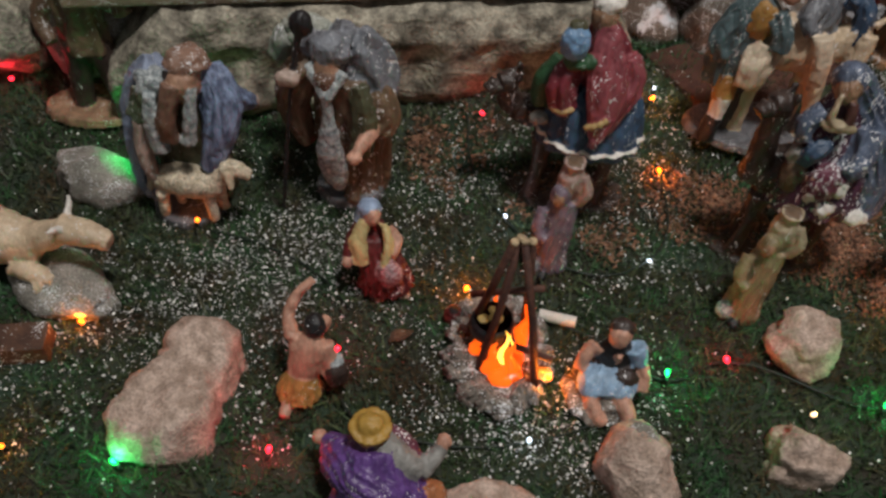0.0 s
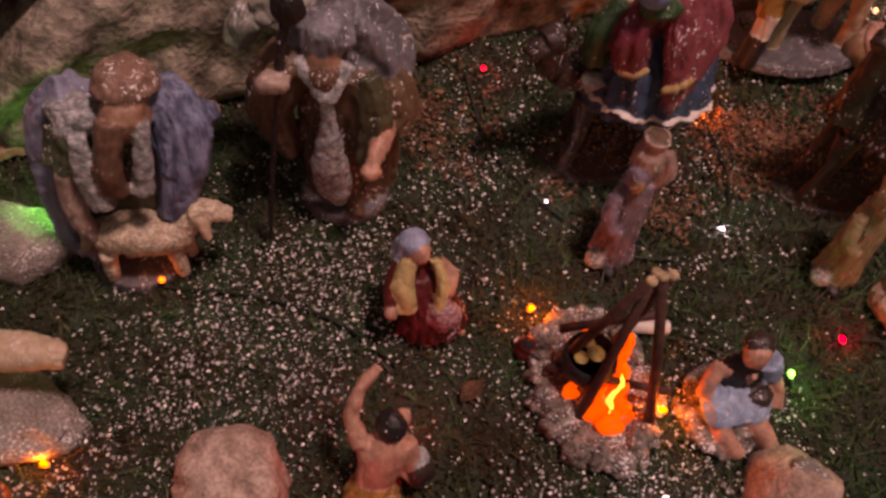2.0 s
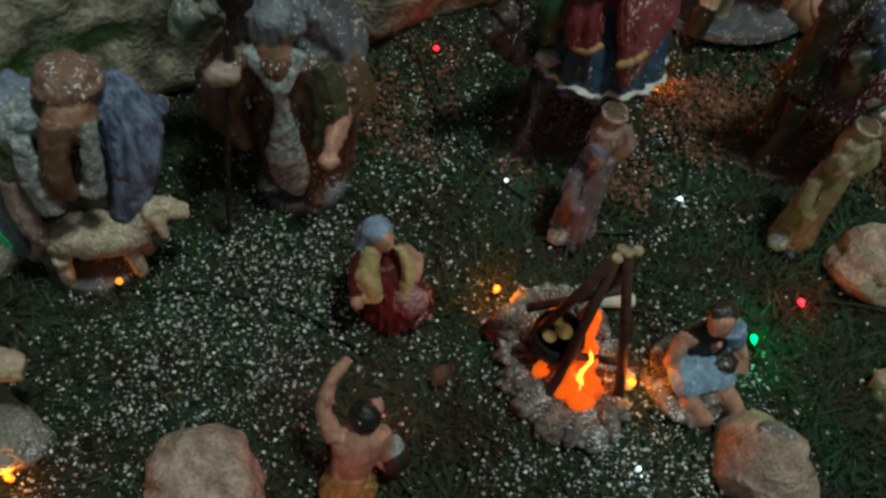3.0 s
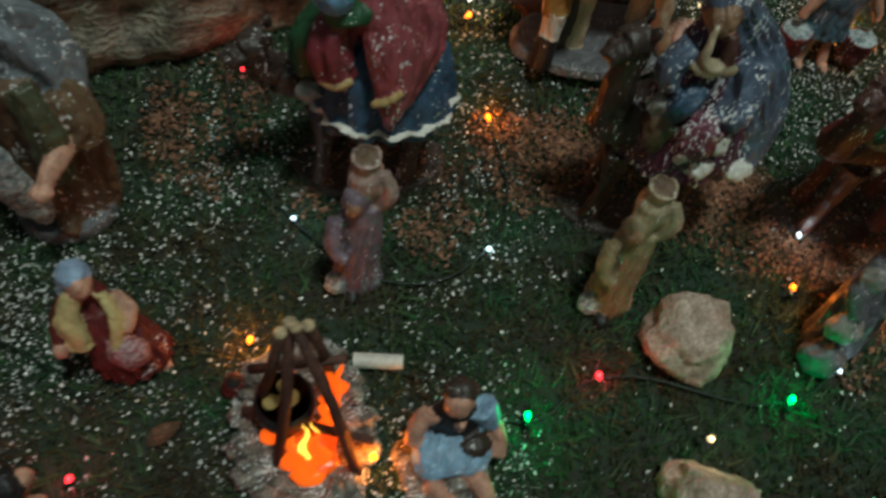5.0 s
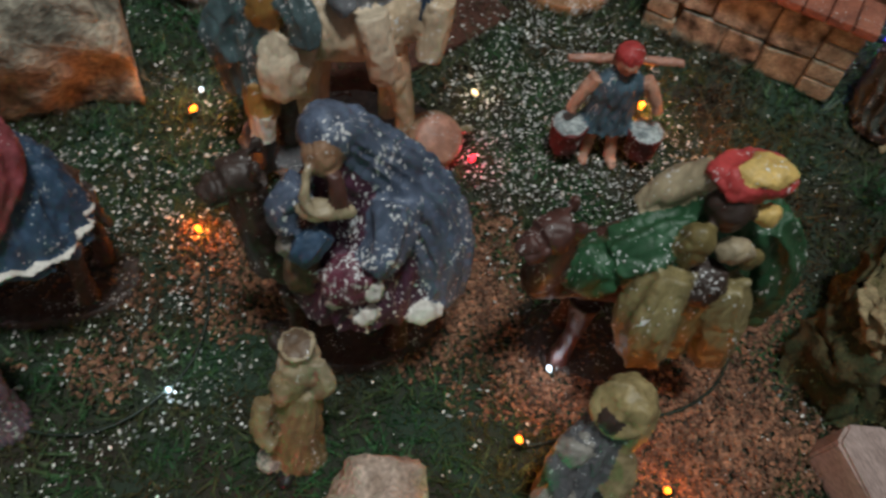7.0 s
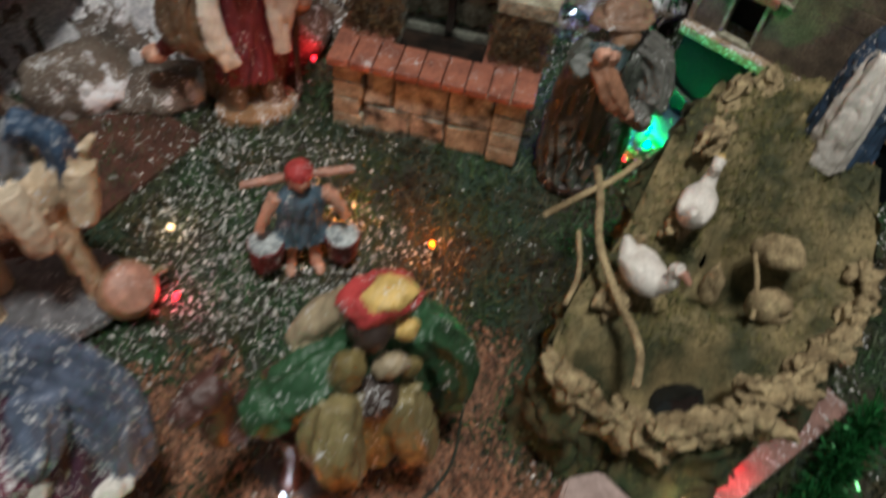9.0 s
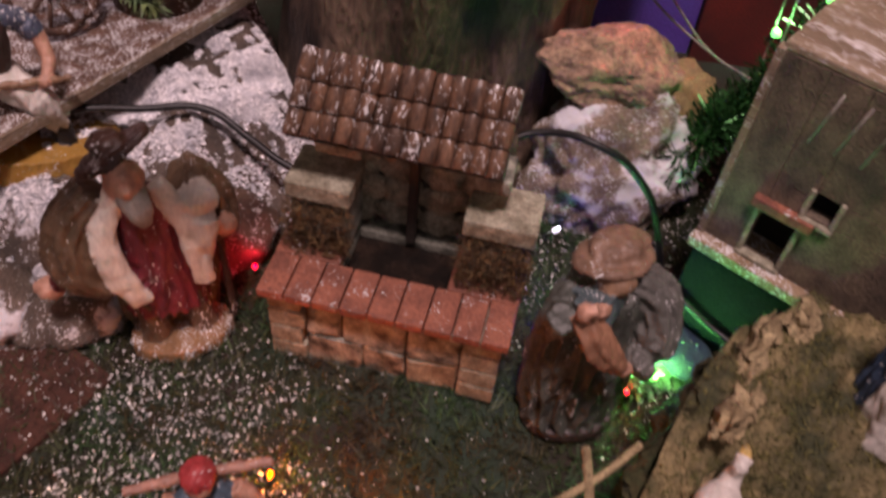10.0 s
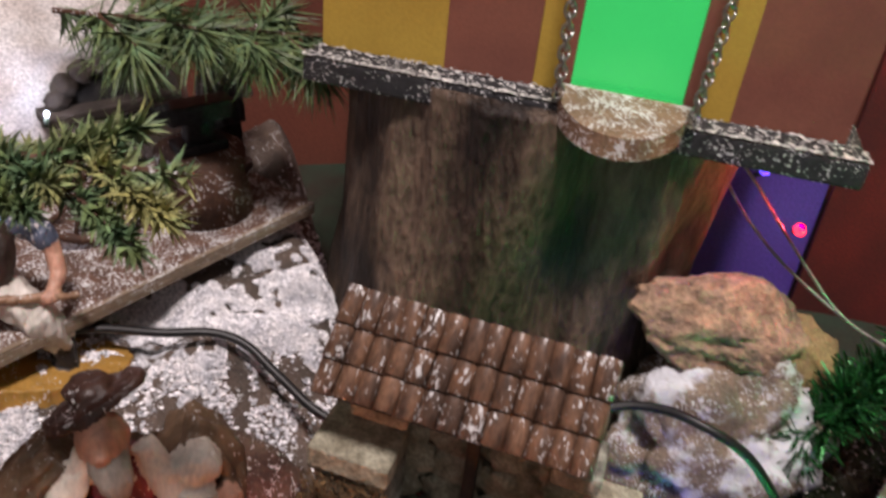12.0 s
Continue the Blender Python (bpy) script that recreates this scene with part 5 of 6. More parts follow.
# ---- figures round the well ----
statue("old_man_figurine", pose(0.362, 0.558, 0.02), "old man figurine in maroon robe and brown cloak holding lamb", "figurine", [
    ("t", [(2, -4, 0), (2, -4, 6)], [(22, 15), (21, 14)], TANBASE), ("t", [(-8, -4, 5), (-8, -3, 30)], [6, 6], UMBER), ("t", [(11, -4, 5), (9, -2, 30)], [6, 6], UMBER), ("t", [(0, 8, 4), (2, 8, 40), (0, 6, 72)], [(18, 7), (20, 9), (18, 9)], UMBER, 7), ("t", [(24, -4, 4), (24, -3, 40), (23, -2, 64)], [1.8, 1.8, 1.8], DARK),
    ("t", [(0, -2, 22), (0, -2, 44), (-1, -2, 66), (-2, -2, 82)], [(15, 9), (12, 9), (11, 8), (7, 6)], MAROON, 9), ("t", [(-8, -4, 88), (-16, -9, 73), (-15, -12, 54), (-9, -13, 37)], [(4, 3), (5, 3), (5.4, 3), (4.4, 2.4)], PALEFUR), ("t", [(5, -4, 88), (12, -9, 73), (14, -12, 54), (15, -13, 41)], [(4, 3), (4.8, 3), (4.8, 3), (4.2, 2.4)], PALEFUR),
    ("t", [(-14, 2, 84), (-25, 0, 71), (-27, -4, 55), (-18, -8, 45)], [8, 10, 10, 6], UMBER, 7), ("t", [(-26, -2, 52), (-34, 2, 44), (-38, 4, 40)], [5, 4.2, 3.6], DEEPRED), ("b", (-41, 5, 38), (6.4, 5, 4.8), SKIN), ("t", [(14, 4, 83), (24, 4, 71), (26, 0, 52)], [8, 8.4, 6], UMBER, 6),
    ("b", (19, -6, 78), (7.4, 6.6, 7.6), PALEFUR), ("t", [(19, -10, 72), (18, -12, 62), (18, -12, 53)], [5.4, 4, 1.6], PALEFUR), ("b", (26, -7, 63), (5, 4, 5), SKIN), ("b", (-4, -5, 92), (7, 7.5, 9), SKIN), ("t", [(-3, -9, 90), (-2, -13, 84), (-1, -13, 77)], [(5.6, 4), (5, 3.4), (2, 2)], GREYBEARD), ("b", (-4, -12, 93), (2, 2.4, 2.4), SKIN),
    ("t", [(-5, 2.4, 98.4), (-6.2, 3, 100.8)], [(15.5, 10), (14.8, 9.2)], HATDARK), ("b", (-6.5, 4.5, 102), (7, 6.4, 4.2), HATDARK)], BIG)
statue("woodcutter_figurine", pose(0.306, 0.640, 0.066, -2, 9, 8), "woodcutter figurine in white breeches and black vest on an ochre base", "figurine", [
    ("t", [(23, -4, -6), (23, -4, 6)], [(36, 18), (35, 17)], OCHREBASE), ("t", [(-10, -2, 5), (-9, 0, 20)], [5, 4.6], BLACK), ("t", [(32, -6, 5), (30, -4, 19)], [5, 4.6], BLACK), ("t", [(-10, -1, 17), (-10, -8, 32), (-4, 2, 46)], [5.4, 7.5, 8.5], WHITE, 5), ("t", [(30, -4, 17), (21, -9, 32), (5, 2, 46)], [5.4, 7.5, 8.5], WHITE, 5),
    ("t", [(0, 2, 44), (0, 2, 58), (1, 2, 70), (1, 1, 76)], [(11, 8), (11, 8), (13, 8), (5, 5)], SKY, 5), ("t", [(8, 0, 70), (10, -4, 59), (9, -4, 46)], [4.4, 5.2, 4.6], DARK), ("t", [(-8, 0, 70), (-10, -4, 59), (-9, -4, 46)], [4.4, 5.2, 4.6], DARK), ("b", (0, -2, 80), (6.4, 6.4, 8), SKIN), ("b", (0, 1, 84), (7, 7, 5.4), ORANGE), ("b", (0, -7, 75), (4.6, 3, 5), GREYBEARD),
    ("t", [(10, 2, 69), (21, 1, 66), (26, 0, 60)], [5.4, 5.2, 4.6], SLATEBLUE), ("t", [(26, 0, 61), (29, -6, 51), (26, -12, 44)], [3.4, 3, 2.6], SKIN), ("b", (25, -13, 43), 3.2, SKIN), ("t", [(-11, 2, 69), (-20, -4, 60), (-16, -12, 45)], [5.2, 4.4, 3], SLATEBLUE), ("t", [(-30, -13, 42), (0, -13, 43), (36, -13, 44)], [1.9, 1.9, 1.9], TAN), ("b", (-16, -12, 43), 3.2, SKIN)], BIG, 0.00092)
# cloak colours carry the shade of this spot, darker than the cloth
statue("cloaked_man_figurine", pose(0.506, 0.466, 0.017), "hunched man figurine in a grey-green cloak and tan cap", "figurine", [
    ("t", [(0, 0, 0), (0, 0, 5)], [(26, 20), (25, 19)], DARK), ("t", [(0, 2, 4), (0, 4, 34), (0, 4, 64), (-2, 2, 90)], [(24, 18), (25, 19), (24, 17), (18, 13)], CLOAKSHADED, 11), ("t", [(8, 2, 92), (21, -4, 80), (20, -14, 62), (8, -20, 54)], [9, 11, 10, 7], CLOAKGREY, 7), ("t", [(-14, 2, 92), (-24, -4, 86), (-28, -10, 94)], [8, 8, 6], CLOAKSHADED, 5),
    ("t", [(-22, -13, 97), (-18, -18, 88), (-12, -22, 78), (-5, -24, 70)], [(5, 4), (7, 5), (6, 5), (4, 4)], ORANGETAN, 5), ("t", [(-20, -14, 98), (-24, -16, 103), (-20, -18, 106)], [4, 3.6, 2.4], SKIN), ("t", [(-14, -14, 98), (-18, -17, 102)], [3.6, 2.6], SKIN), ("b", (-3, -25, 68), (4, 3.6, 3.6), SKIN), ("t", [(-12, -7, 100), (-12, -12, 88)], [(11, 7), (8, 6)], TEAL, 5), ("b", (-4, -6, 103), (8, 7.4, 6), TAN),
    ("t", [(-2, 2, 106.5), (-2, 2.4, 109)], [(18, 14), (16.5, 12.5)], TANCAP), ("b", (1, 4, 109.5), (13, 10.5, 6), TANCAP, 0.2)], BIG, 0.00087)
statue("robed_figurine", pose(0.578, 0.394, 0.03, 0, 0, -40), "robed figurine in blue and white on a brown base", "figurine", [
    ("b", (0, 0, 20), (26, 22, 26), BROWNROCK, 0.3),
    ("t", [(0, 0, 44), (0, 0, 49)], [(20, 16), (19, 15)], ORANGE), ("t", [(0, 0, 48), (0, 0, 74), (0, 0, 100), (0, 0, 116)], [(16, 13), (14, 11), (13, 10), (7, 6)], NAVY, 9), ("t", [(-5, -6, 104), (-6, -11, 80), (-6, -12, 52)], [5, 8, 9], WHITE, 6), ("b", (0, -2, 124), (7, 7, 8), SKIN), ("b", (0, 0, 127), (8.5, 8.5, 8), WHITE)], BIG)


# ---- pond on its mossy mound ----
def mound():
    h = holder("pond", pose(0.512, 0.379, 0), "raised pond of cork and moss with pale rim", "pond")
    bm = bmesh.new()
    n, rows = 220, 24

    def edge(a):
        r = 1 + 0.09 * math.sin(3 * a + 0.6) + 0.07 * math.sin(5 * a + 2) + 0.06 * noise.noise(Vector((math.cos(a) * 3, math.sin(a) * 3, 0)))
        x, y = 0.098 * math.cos(a) * r, (0.056 if math.sin(a) < 0 else 0.038) * math.sin(a) * r
        return Vector((0.84 * x - 0.54 * y, 0.54 * x + 0.84 * y, 0))

    def top(x, y):
        """Height of the mossy top: a low basin in front, a dome behind."""
        u = min(1, max(0, (0.55 * x + 0.83 * y + 0.012) / 0.06))
        z = 0.054 + 0.034 * u * u * (3 - 2 * u)
        z -= 0.042 * math.exp(-((x + 0.066) / 0.015) ** 2 - ((y + 0.034) / 0.02) ** 2) + 0.042 * math.exp(-((x + 0.034) / 0.02) ** 2 - ((y + 0.046) / 0.012) ** 2)
        z -= 0.042 * math.exp(-((x - 0.012) / 0.02) ** 2 - ((y + 0.014) / 0.014) ** 2)
        p = Vector((x, y, 4))
        return z + 0.009 * noise.noise(p * 45) + 0.005 * noise.noise(p * 120) + 0.003 * noise.noise(p * 320)

    def ringed(rings, flip=False):
        for a, b in zip(rings, rings[1:]):
            for i in range(n):
                j = (i + 1) % n
                bm.faces.new((a[i], b[i], b[j], a[j]) if flip else (a[i], a[j], b[j], b[i]))

    rings = []
    for j in range(rows + 1):
        t = j / rows
        ring = []
        for i in range(n):
            e = edge(2 * math.pi * i / n)
            grow = 1.13 - 0.13 * t ** 0.6
            p = Vector((e.x * grow, e.y * grow, (top(e.x, e.y) + 0.002) * t ** 0.75 - 0.002))
            p += noise.noise_vector(p * 50) * 0.011 * (1 - 0.3 * t) + noise.noise_vector(p * 130) * 0.005 + noise.noise_vector(p * 380) * 0.0022
            ring.append(bm.verts.new(p))
        rings.append(ring)
    ringed(rings)
    part("mound", bm, MOSS, h, "moss-covered mound")
    bm = bmesh.new()
    rings = []
    for k in range(34):
        s = 0.02 + 1.0 * k / 33
        ring = []
        for i in range(n):
            e = edge(2 * math.pi * i / n) * s
            ring.append(bm.verts.new((e.x, e.y, top(e.x, e.y))))
        rings.append(ring)
    ringed(rings, True)
    bmesh.ops.recalc_face_normals(bm, faces=bm.faces)
    part("bed", bm, PONDBED, h, "mossy brown pond bed")
    # crumbling cork rim along the front and the step behind the basin, piece by piece
    dice = random.Random(4)
    line = [(edge(math.pi + 2.3 * k / 12 - 0.5) * 0.985, 0.0) for k in range(13)]
    line += [(Vector((-0.05 + 0.021 * k, -0.006 + 0.013 * k + 0.006 * math.sin(k * 2.1), 0)), 1.0) for k in range(6)]
    for k, (e, back) in enumerate(line):
        bm = bmesh.new()
        ball(bm, (0, 0, 0), (dice.uniform(0.009, 0.0145), dice.uniform(0.004, 0.006), dice.uniform(0.004, 0.007)), 0, 4, 0.9, seed=k * 1.7)
        turn = Matrix.Rotation(math.atan2(e.y, e.x) + math.pi / 2 + dice.uniform(-0.4, 0.4) if not back else 0.55, 4, "Z")
        for v in bm.verts:
            v.co = turn @ (v.co + noise.noise_vector(v.co * 260 + Vector((k, 0, 0))) * 0.0036) + Vector((e.x, e.y, top(e.x, e.y) + 0.002))
        part("cork_piece", bm, CORK, h)
    bm = bmesh.new()
    ball(bm, (-0.034, -0.046, 0.022), (0.017, 0.01, 0.003), 0, 3, 0.4, seed=3)
    part("pool", bm, DARKWATER, h, "dark still water")
    vs, fs = [], []
    for i in range(22000):
        a, s = random.uniform(0, 6.283), random.uniform(0.15, 1.12)
        e = edge(a)
        if s < 1:
            p = Vector((e.x * s, e.y * s, top(e.x * s, e.y * s)))
            if p.z < 0.045:
                continue
        else:
            p = Vector((e.x * s, e.y * s, top(e.x, e.y) * ((1.13 - s) / 0.13)))
        d = Vector((random.uniform(-1, 1), random.uniform(-1, 1), random.uniform(0.1, 1))).normalized() * random.uniform(0.0015, 0.0042)
        w = Vector((random.uniform(-1, 1), random.uniform(-1, 1), 0)) * 0.0003
        k = len(vs)
        vs += [tuple(p - w), tuple(p + w), tuple(p + d)]
        fs.append((k, k + 1, k + 2))
    tagged(soup("moss_fibre", vs, fs, MOSSFIBRE, h), kind="stuff")


mound()
for pts, r in ((((0.478, 0.424, 0.07), (0.469, 0.408, 0.074), (0.458, 0.388, 0.07), (0.455, 0.366, 0.064), (0.453, 0.345, 0.06), (0.444, 0.332, 0.058)), 0.0017), (((0.447, 0.412, 0.064), (0.462, 0.411, 0.072), (0.478, 0.413, 0.074), (0.492, 0.416, 0.078)), 0.0014),
               (((0.455, 0.398, 0.067), (0.447, 0.382, 0.062), (0.436, 0.372, 0.06)), 0.0011), (((0.52, 0.365, 0.066), (0.512, 0.352, 0.064), (0.505, 0.342, 0.058)), 0.0011)):
    wire("twine", pts, r, CORK, "frayed tan twine lying over the pond", "twine")
for x, y, z, s, tall, seed in ((0.494, 0.358, 0.058, 0.0065, 1.9, 1.1), (0.516, 0.344, 0.055, 0.011, 0.8, 2.4), (0.533, 0.362, 0.06, 0.012, 0.8, 5.3)):
    rock("cork_chunk", pose(x, y, z, 0, 0, seed * 60), (s, s * 0.7, s * tall), CORK, "ragged piece of pale cork on the pond rim", seed, 0.6, 3, 0.5, "cork")
rock("stone", on(0.566, 0.344, 0, 30), (0.017, 0.012, 0.024), LIME, "pinkish pointed stone standing beside the pond", 3.9, 0.4)
for x, y, z, rz, lab in ((0.468, 0.370, 0.062, 102, "white swan figurine on the pond with raised tail"), (0.502, 0.388, 0.07, 217, "white swan figurine with yellow beak on the pond")):
    statue("swan_figurine", pose(x, y, z, 0, 0, rz), lab, "figurine", [
        ("t", [(15, 0, 17), (11, 0, 11), (5, 0, 8), (-4, 0, 8), (-10, 0, 9)], [1.6, 5, 8, 8.4, 5.4], WHITE), ("b", (3, 5, 10), (9, 3.4, 5), WHITE), ("b", (3, -5, 10), (9, 3.4, 5), WHITE),
        ("t", [(-9, 0, 10), (-13, 0, 17), (-11, 0, 23), (-14, 0, 25)], [4.4, 3, 2.8, 3.2], WHITE), ("t", [(-15, 0, 25), (-20, 0, 23)], [2.2, 1.2], YEL if z > 0.065 else PINK)], "swans on the pond", 0.0009, 0.2, 0.7)


# ---- wedge of wood, pink plank, tinsel ----
def wedge():
    bm = bmesh.new()
    outline = [(-0.027, -0.004), (-0.021, 0.011), (0.006, 0.0145), (0.026, 0.0135), (0.033, 0.003), (0.027, -0.011), (0.004, -0.0135), (-0.022, -0.0125)]
    lo = [bm.verts.new((x, y, 0.0)) for x, y in outline]
    hi = [bm.verts.new((x * 0.93, y * 0.9 + 0.001, 0.02 + 0.08 * x * -0.1)) for x, y in outline]
    for i in range(len(outline)):
        j = (i + 1) % len(outline)
        bm.faces.new((lo[i], lo[j], hi[j], hi[i]))
    bm.faces.new(hi)
    bm.faces.new(lo[::-1])
    bmesh.ops.bevel(bm, geom=list(bm.edges), offset=0.0012, segments=2, affect="EDGES")
    ob = part("wood_offcut", bm, PINKWOOD, smooth=False)
    ob.matrix_world = pose(0.427, 0.298, 0.001, 0, 0, -78)
    tagged(ob, "thick pinkish grey wood offcut with a dark edge", "wood offcut")


wedge()
bm = bmesh.new()
box(bm, (0, -0.012, 0), (0.11, 0.012, 0.007), 0.001)
ob = part("plank", bm, PINKWOOD2, smooth=False)
ob.matrix_world = pose(0.449, 0.296, 0.002, 0, 0, 12)
tagged(ob, "narrow pinkish brown plank lying on the grass", "plank")


def tinsel(x0, y0, x1, y1, z0, z1, count, label, length=0.012, m=None):
    vs, fs = [], []
    for i in range(count):
        t = random.random()
        p = Vector((x0 + (x1 - x0) * t, y0 + (y1 - y0) * t, z0 + (z1 - z0) * t + 0.004 * math.sin(t * 9)))
        d = Vector((random.gauss(0, 1), random.gauss(0, 1), random.gauss(0, 1) + 0.3)).normalized() * random.uniform(0.5, 1.2) * length
        w = d.cross(Vector((random.uniform(-1, 1), random.uniform(-1, 1), 1))).normalized() * 0.0005
        k = len(vs)
        vs += [tuple(p - w), tuple(p + w), tuple(p + d + w), tuple(p + d - w)]
        fs.append((k, k + 1, k + 2, k + 3))
    return tagged(soup("tinsel", vs, fs, m or TINSEL), label, "tinsel", kind="stuff")


tinsel(0.46, 0.255, 0.56, 0.30, 0.01, 0.012, 1500, "shiny green tinsel lying along the plank")
tinsel(0.265, 0.226, 0.35, 0.24, 0.005, 0.01, 1300, "shiny green tinsel at the edge of the grass")
tinsel(0.60, 0.545, 0.68, 0.56, 0.06, 0.11, 1600, "shiny green tinsel behind the rocks", 0.016)
tinsel(0.535, 0.468, 0.562, 0.462, 0.02, 0.022, 900, "shiny pale green tinsel heaped round the lit bulbs", 0.011, PALETINSEL)


# ---- workshop platform ----
def platform():
    h = holder("workshop_platform", pose(0.336, 0.637, 0.088, 0, 0, 34.6), "wooden platform board dusted with snow above the slope", "platform")
    bm = bmesh.new()
    box(bm, (-0.16, 0, -0.005), (0.126, 0.17, 0), 0.0008)
    part("board", bm, BOARDSNOW2, h, smooth=False)
    bm = bmesh.new()
    box(bm, (-0.16, -0.0022, -0.0056), (0.1262, -0.0002, 0.0006), 0.0004)
    part("edging", bm, PLANK, h, "pale board edge", smooth=False)
    for x in (-0.12, 0.03):
        bm = bmesh.new()
        box(bm, (x, 0.05, -0.07), (x + 0.012, 0.062, -0.0052))
        part("support", bm, BROWNWOOD, h, smooth=False)


platform()


def oven():
    h = holder("oven", pose(0.327, 0.79, 0.089, 0, 0, 27), "whitewashed oven with a dark cobbled arch mouth", "oven")
    bm = bmesh.new()
    got = bmesh.ops.create_icosphere(bm, subdivisions=6, radius=1)["verts"]
    for v in got:
        c = Vector([math.copysign(abs(w) ** 0.72, w) for w in v.co])
        k = 1 + 0.05 * noise.noise(v.co * 2.5) + 0.025 * noise.noise(v.co * 8)
        v.co = Vector((c.x * 0.06 * k, max(c.y * 0.055 * k, -0.046 + 0.003 * noise.noise(v.co * 6)), max(c.z, 0) * 0.08 * k))
    part("dome", bm, WHITEWASH, h, "rough whitewashed body")
    # flattened black ball in place of a hollow, for the shade in the mouth
    bm = bmesh.new()
    ball(bm, (0.006, -0.046, 0.038), (0.019, 0.006, 0.013), 0, 3)
    part("mouth", bm, HOLLOWSHADE, h, "black patch painted as the oven mouth")
    for k in range(7):
        a = math.pi * (k + 0.5) / 7
        bm = bmesh.new()
        ball(bm, (0.006 + 0.0225 * math.cos(a), -0.05, 0.037 + 0.0155 * math.sin(a)), (0.0054, 0.0045, 0.005), 0, 3, 0.4, seed=k * 2.0)
        part("arch_stone", bm, DARKWOOD, h)
    bm = bmesh.new()
    box(bm, (-0.024, -0.06, 0.0325), (0.037, -0.045, 0.0375), 0.0012)
    part("sill", bm, DARKWOOD, h, smooth=False)


oven()


def anvil():
    h = holder("anvil", pose(0.392, 0.712, 0.089, 0, 0, 20) @ Matrix.Scale(1.25, 4), "small black anvil on a brown stump", "anvil")
    bm = bmesh.new()
    tube(bm, [(0, 0, 0), (0, 0, 0.012), (0, 0, 0.022)], [0.018, 0.015, 0.0155], seg=18)
    part("stump", bm, BROWNWOOD, h)
    bm = bmesh.new()
    box(bm, (-0.009, -0.005, 0.0222), (0.009, 0.005, 0.026), 0.001)
    box(bm, (-0.005, -0.003, 0.0255), (0.005, 0.003, 0.034), 0.001)
    box(bm, (-0.011, -0.0045, 0.0335), (0.012, 0.0045, 0.04), 0.001)
    tube(bm, [(-0.01, 0, 0.0375), (-0.017, 0, 0.038), (-0.024, 0, 0.039)], [0.004, 0.0028, 0.0004], seg=10)
    part("block", bm, IRON, h, "black iron block", smooth=False)


anvil()
statue("smith_figurine", pose(0.405, 0.744, 0.089, 0, 0, 30), "dark smith figurine with a hammer beside the anvil", "figurine", [
    ("t", [(0, 0, 0), (0, 0, 4)], [(17, 13), (16, 12)], DARK), ("t", [(-6, 0, 4), (-5, 0, 22), (-3, 0, 36)], [5, 5, 7], BLACK), ("t", [(7, 0, 4), (6, 0, 22), (3, 0, 36)], [5, 5, 7], BLACK), ("t", [(0, 0, 32), (0, 0, 50), (0, 0, 66)], [(12, 9), (11, 8), (12, 8)], BLACK, 6),
    ("b", (0, -2, 76), (7, 7, 8.5), TAN), ("t", [(-12, 0, 62), (-18, -8, 52), (-14, -16, 48)], [4.5, 4, 3.4], DARK), ("t", [(-38, -16, 40), (-14, -16, 48), (4, -15, 54)], [1.4, 1.4, 1.4], GREY), ("b", (5, -15, 54), (4, 5, 3.4), GREYBEARD)], BIG, 0.0008)


def cart_wheel():
    h = holder("cart_wheel", pose(0.345, 0.692, 0.11, 68, 0, 12), "dark brown wooden cart wheel leaning on the platform", "wheel")
    bm = bmesh.new()
    n = 28
    pts = [(0.019 * math.cos(2 * math.pi * i / n), 0.019 * math.sin(2 * math.pi * i / n), 0) for i in range(n + 1)]
    tube(bm, pts, [0.0022] * (n + 1), seg=8)
    part("rim", bm, BROWNWOOD, h)
    bm = bmesh.new()
    tube(bm, [(0, 0, -0.004), (0, 0, 0.004)], [0.0045, 0.004], seg=14)
    part("hub", bm, BROWNWOOD, h)
    for i in range(10):
        a = 2 * math.pi * i / 10
        bm = bmesh.new()
        tube(bm, [(0.004 * math.cos(a), 0.004 * math.sin(a), 0), (0.018 * math.cos(a), 0.018 * math.sin(a), 0)], [0.0012, 0.001], seg=7)
        part("spoke", bm, BROWNWOOD, h)


cart_wheel()


def fir_branch(m, label, length, count=2200, slim=1.0, needle=NEEDLE, droop=0.0):
    h = holder("fir_branch", m, label, "fir branch")
    twigs = [((0, 0, 0), (length, 0, 0))]
    for k in range(7):
        x = length * (0.15 + 0.11 * k)
        s = 1 if k % 2 else -1
        twigs.append(((x, 0, 0), (x + 0.014, s * 0.016 * slim, 0.004 * (k % 3 - 1))))
    vs, fs = [], []
    for a, b in twigs:
        a, b = Vector(a), Vector(b)
        bm = bmesh.new()
        tube(bm, [a, b], [0.0011, 0.0006], seg=6)
        part("twig", bm, BROWNWOOD, h)
        for i in range(count // len(twigs)):
            p = a.lerp(b, random.random())
            d = ((b - a).normalized() * 0.7 + Vector((random.gauss(0, 0.6), random.gauss(0, 0.6), random.gauss(-droop, 0.6)))).normalized() * random.uniform(0.007, 0.013) * slim * (1 + droop)
            w = d.cross(Vector((random.uniform(-1, 1), random.uniform(-1, 1), 1))).normalized() * 0.00085
            k = len(vs)
            vs += [tuple(p - w), tuple(p + w), tuple(p + d)]
            fs.append((k, k + 1, k + 2))
    tagged(soup("needles", vs, fs, needle, h), kind="stuff")


FIR = pose(0.3068, 0.536, 0.2165, 0, 3, -16)
fir_branch(FIR, "green artificial fir branch with yellowed tips hanging over the platform", 0.083, 3000, 0.5, YOUNGNEEDLE)
fir_branch(pose(0.3068, 0.536, 0.2165, 0, 6, -19), "green artificial fir branch hanging low over the platform", 0.078, 2400, 0.46, NEEDLE)
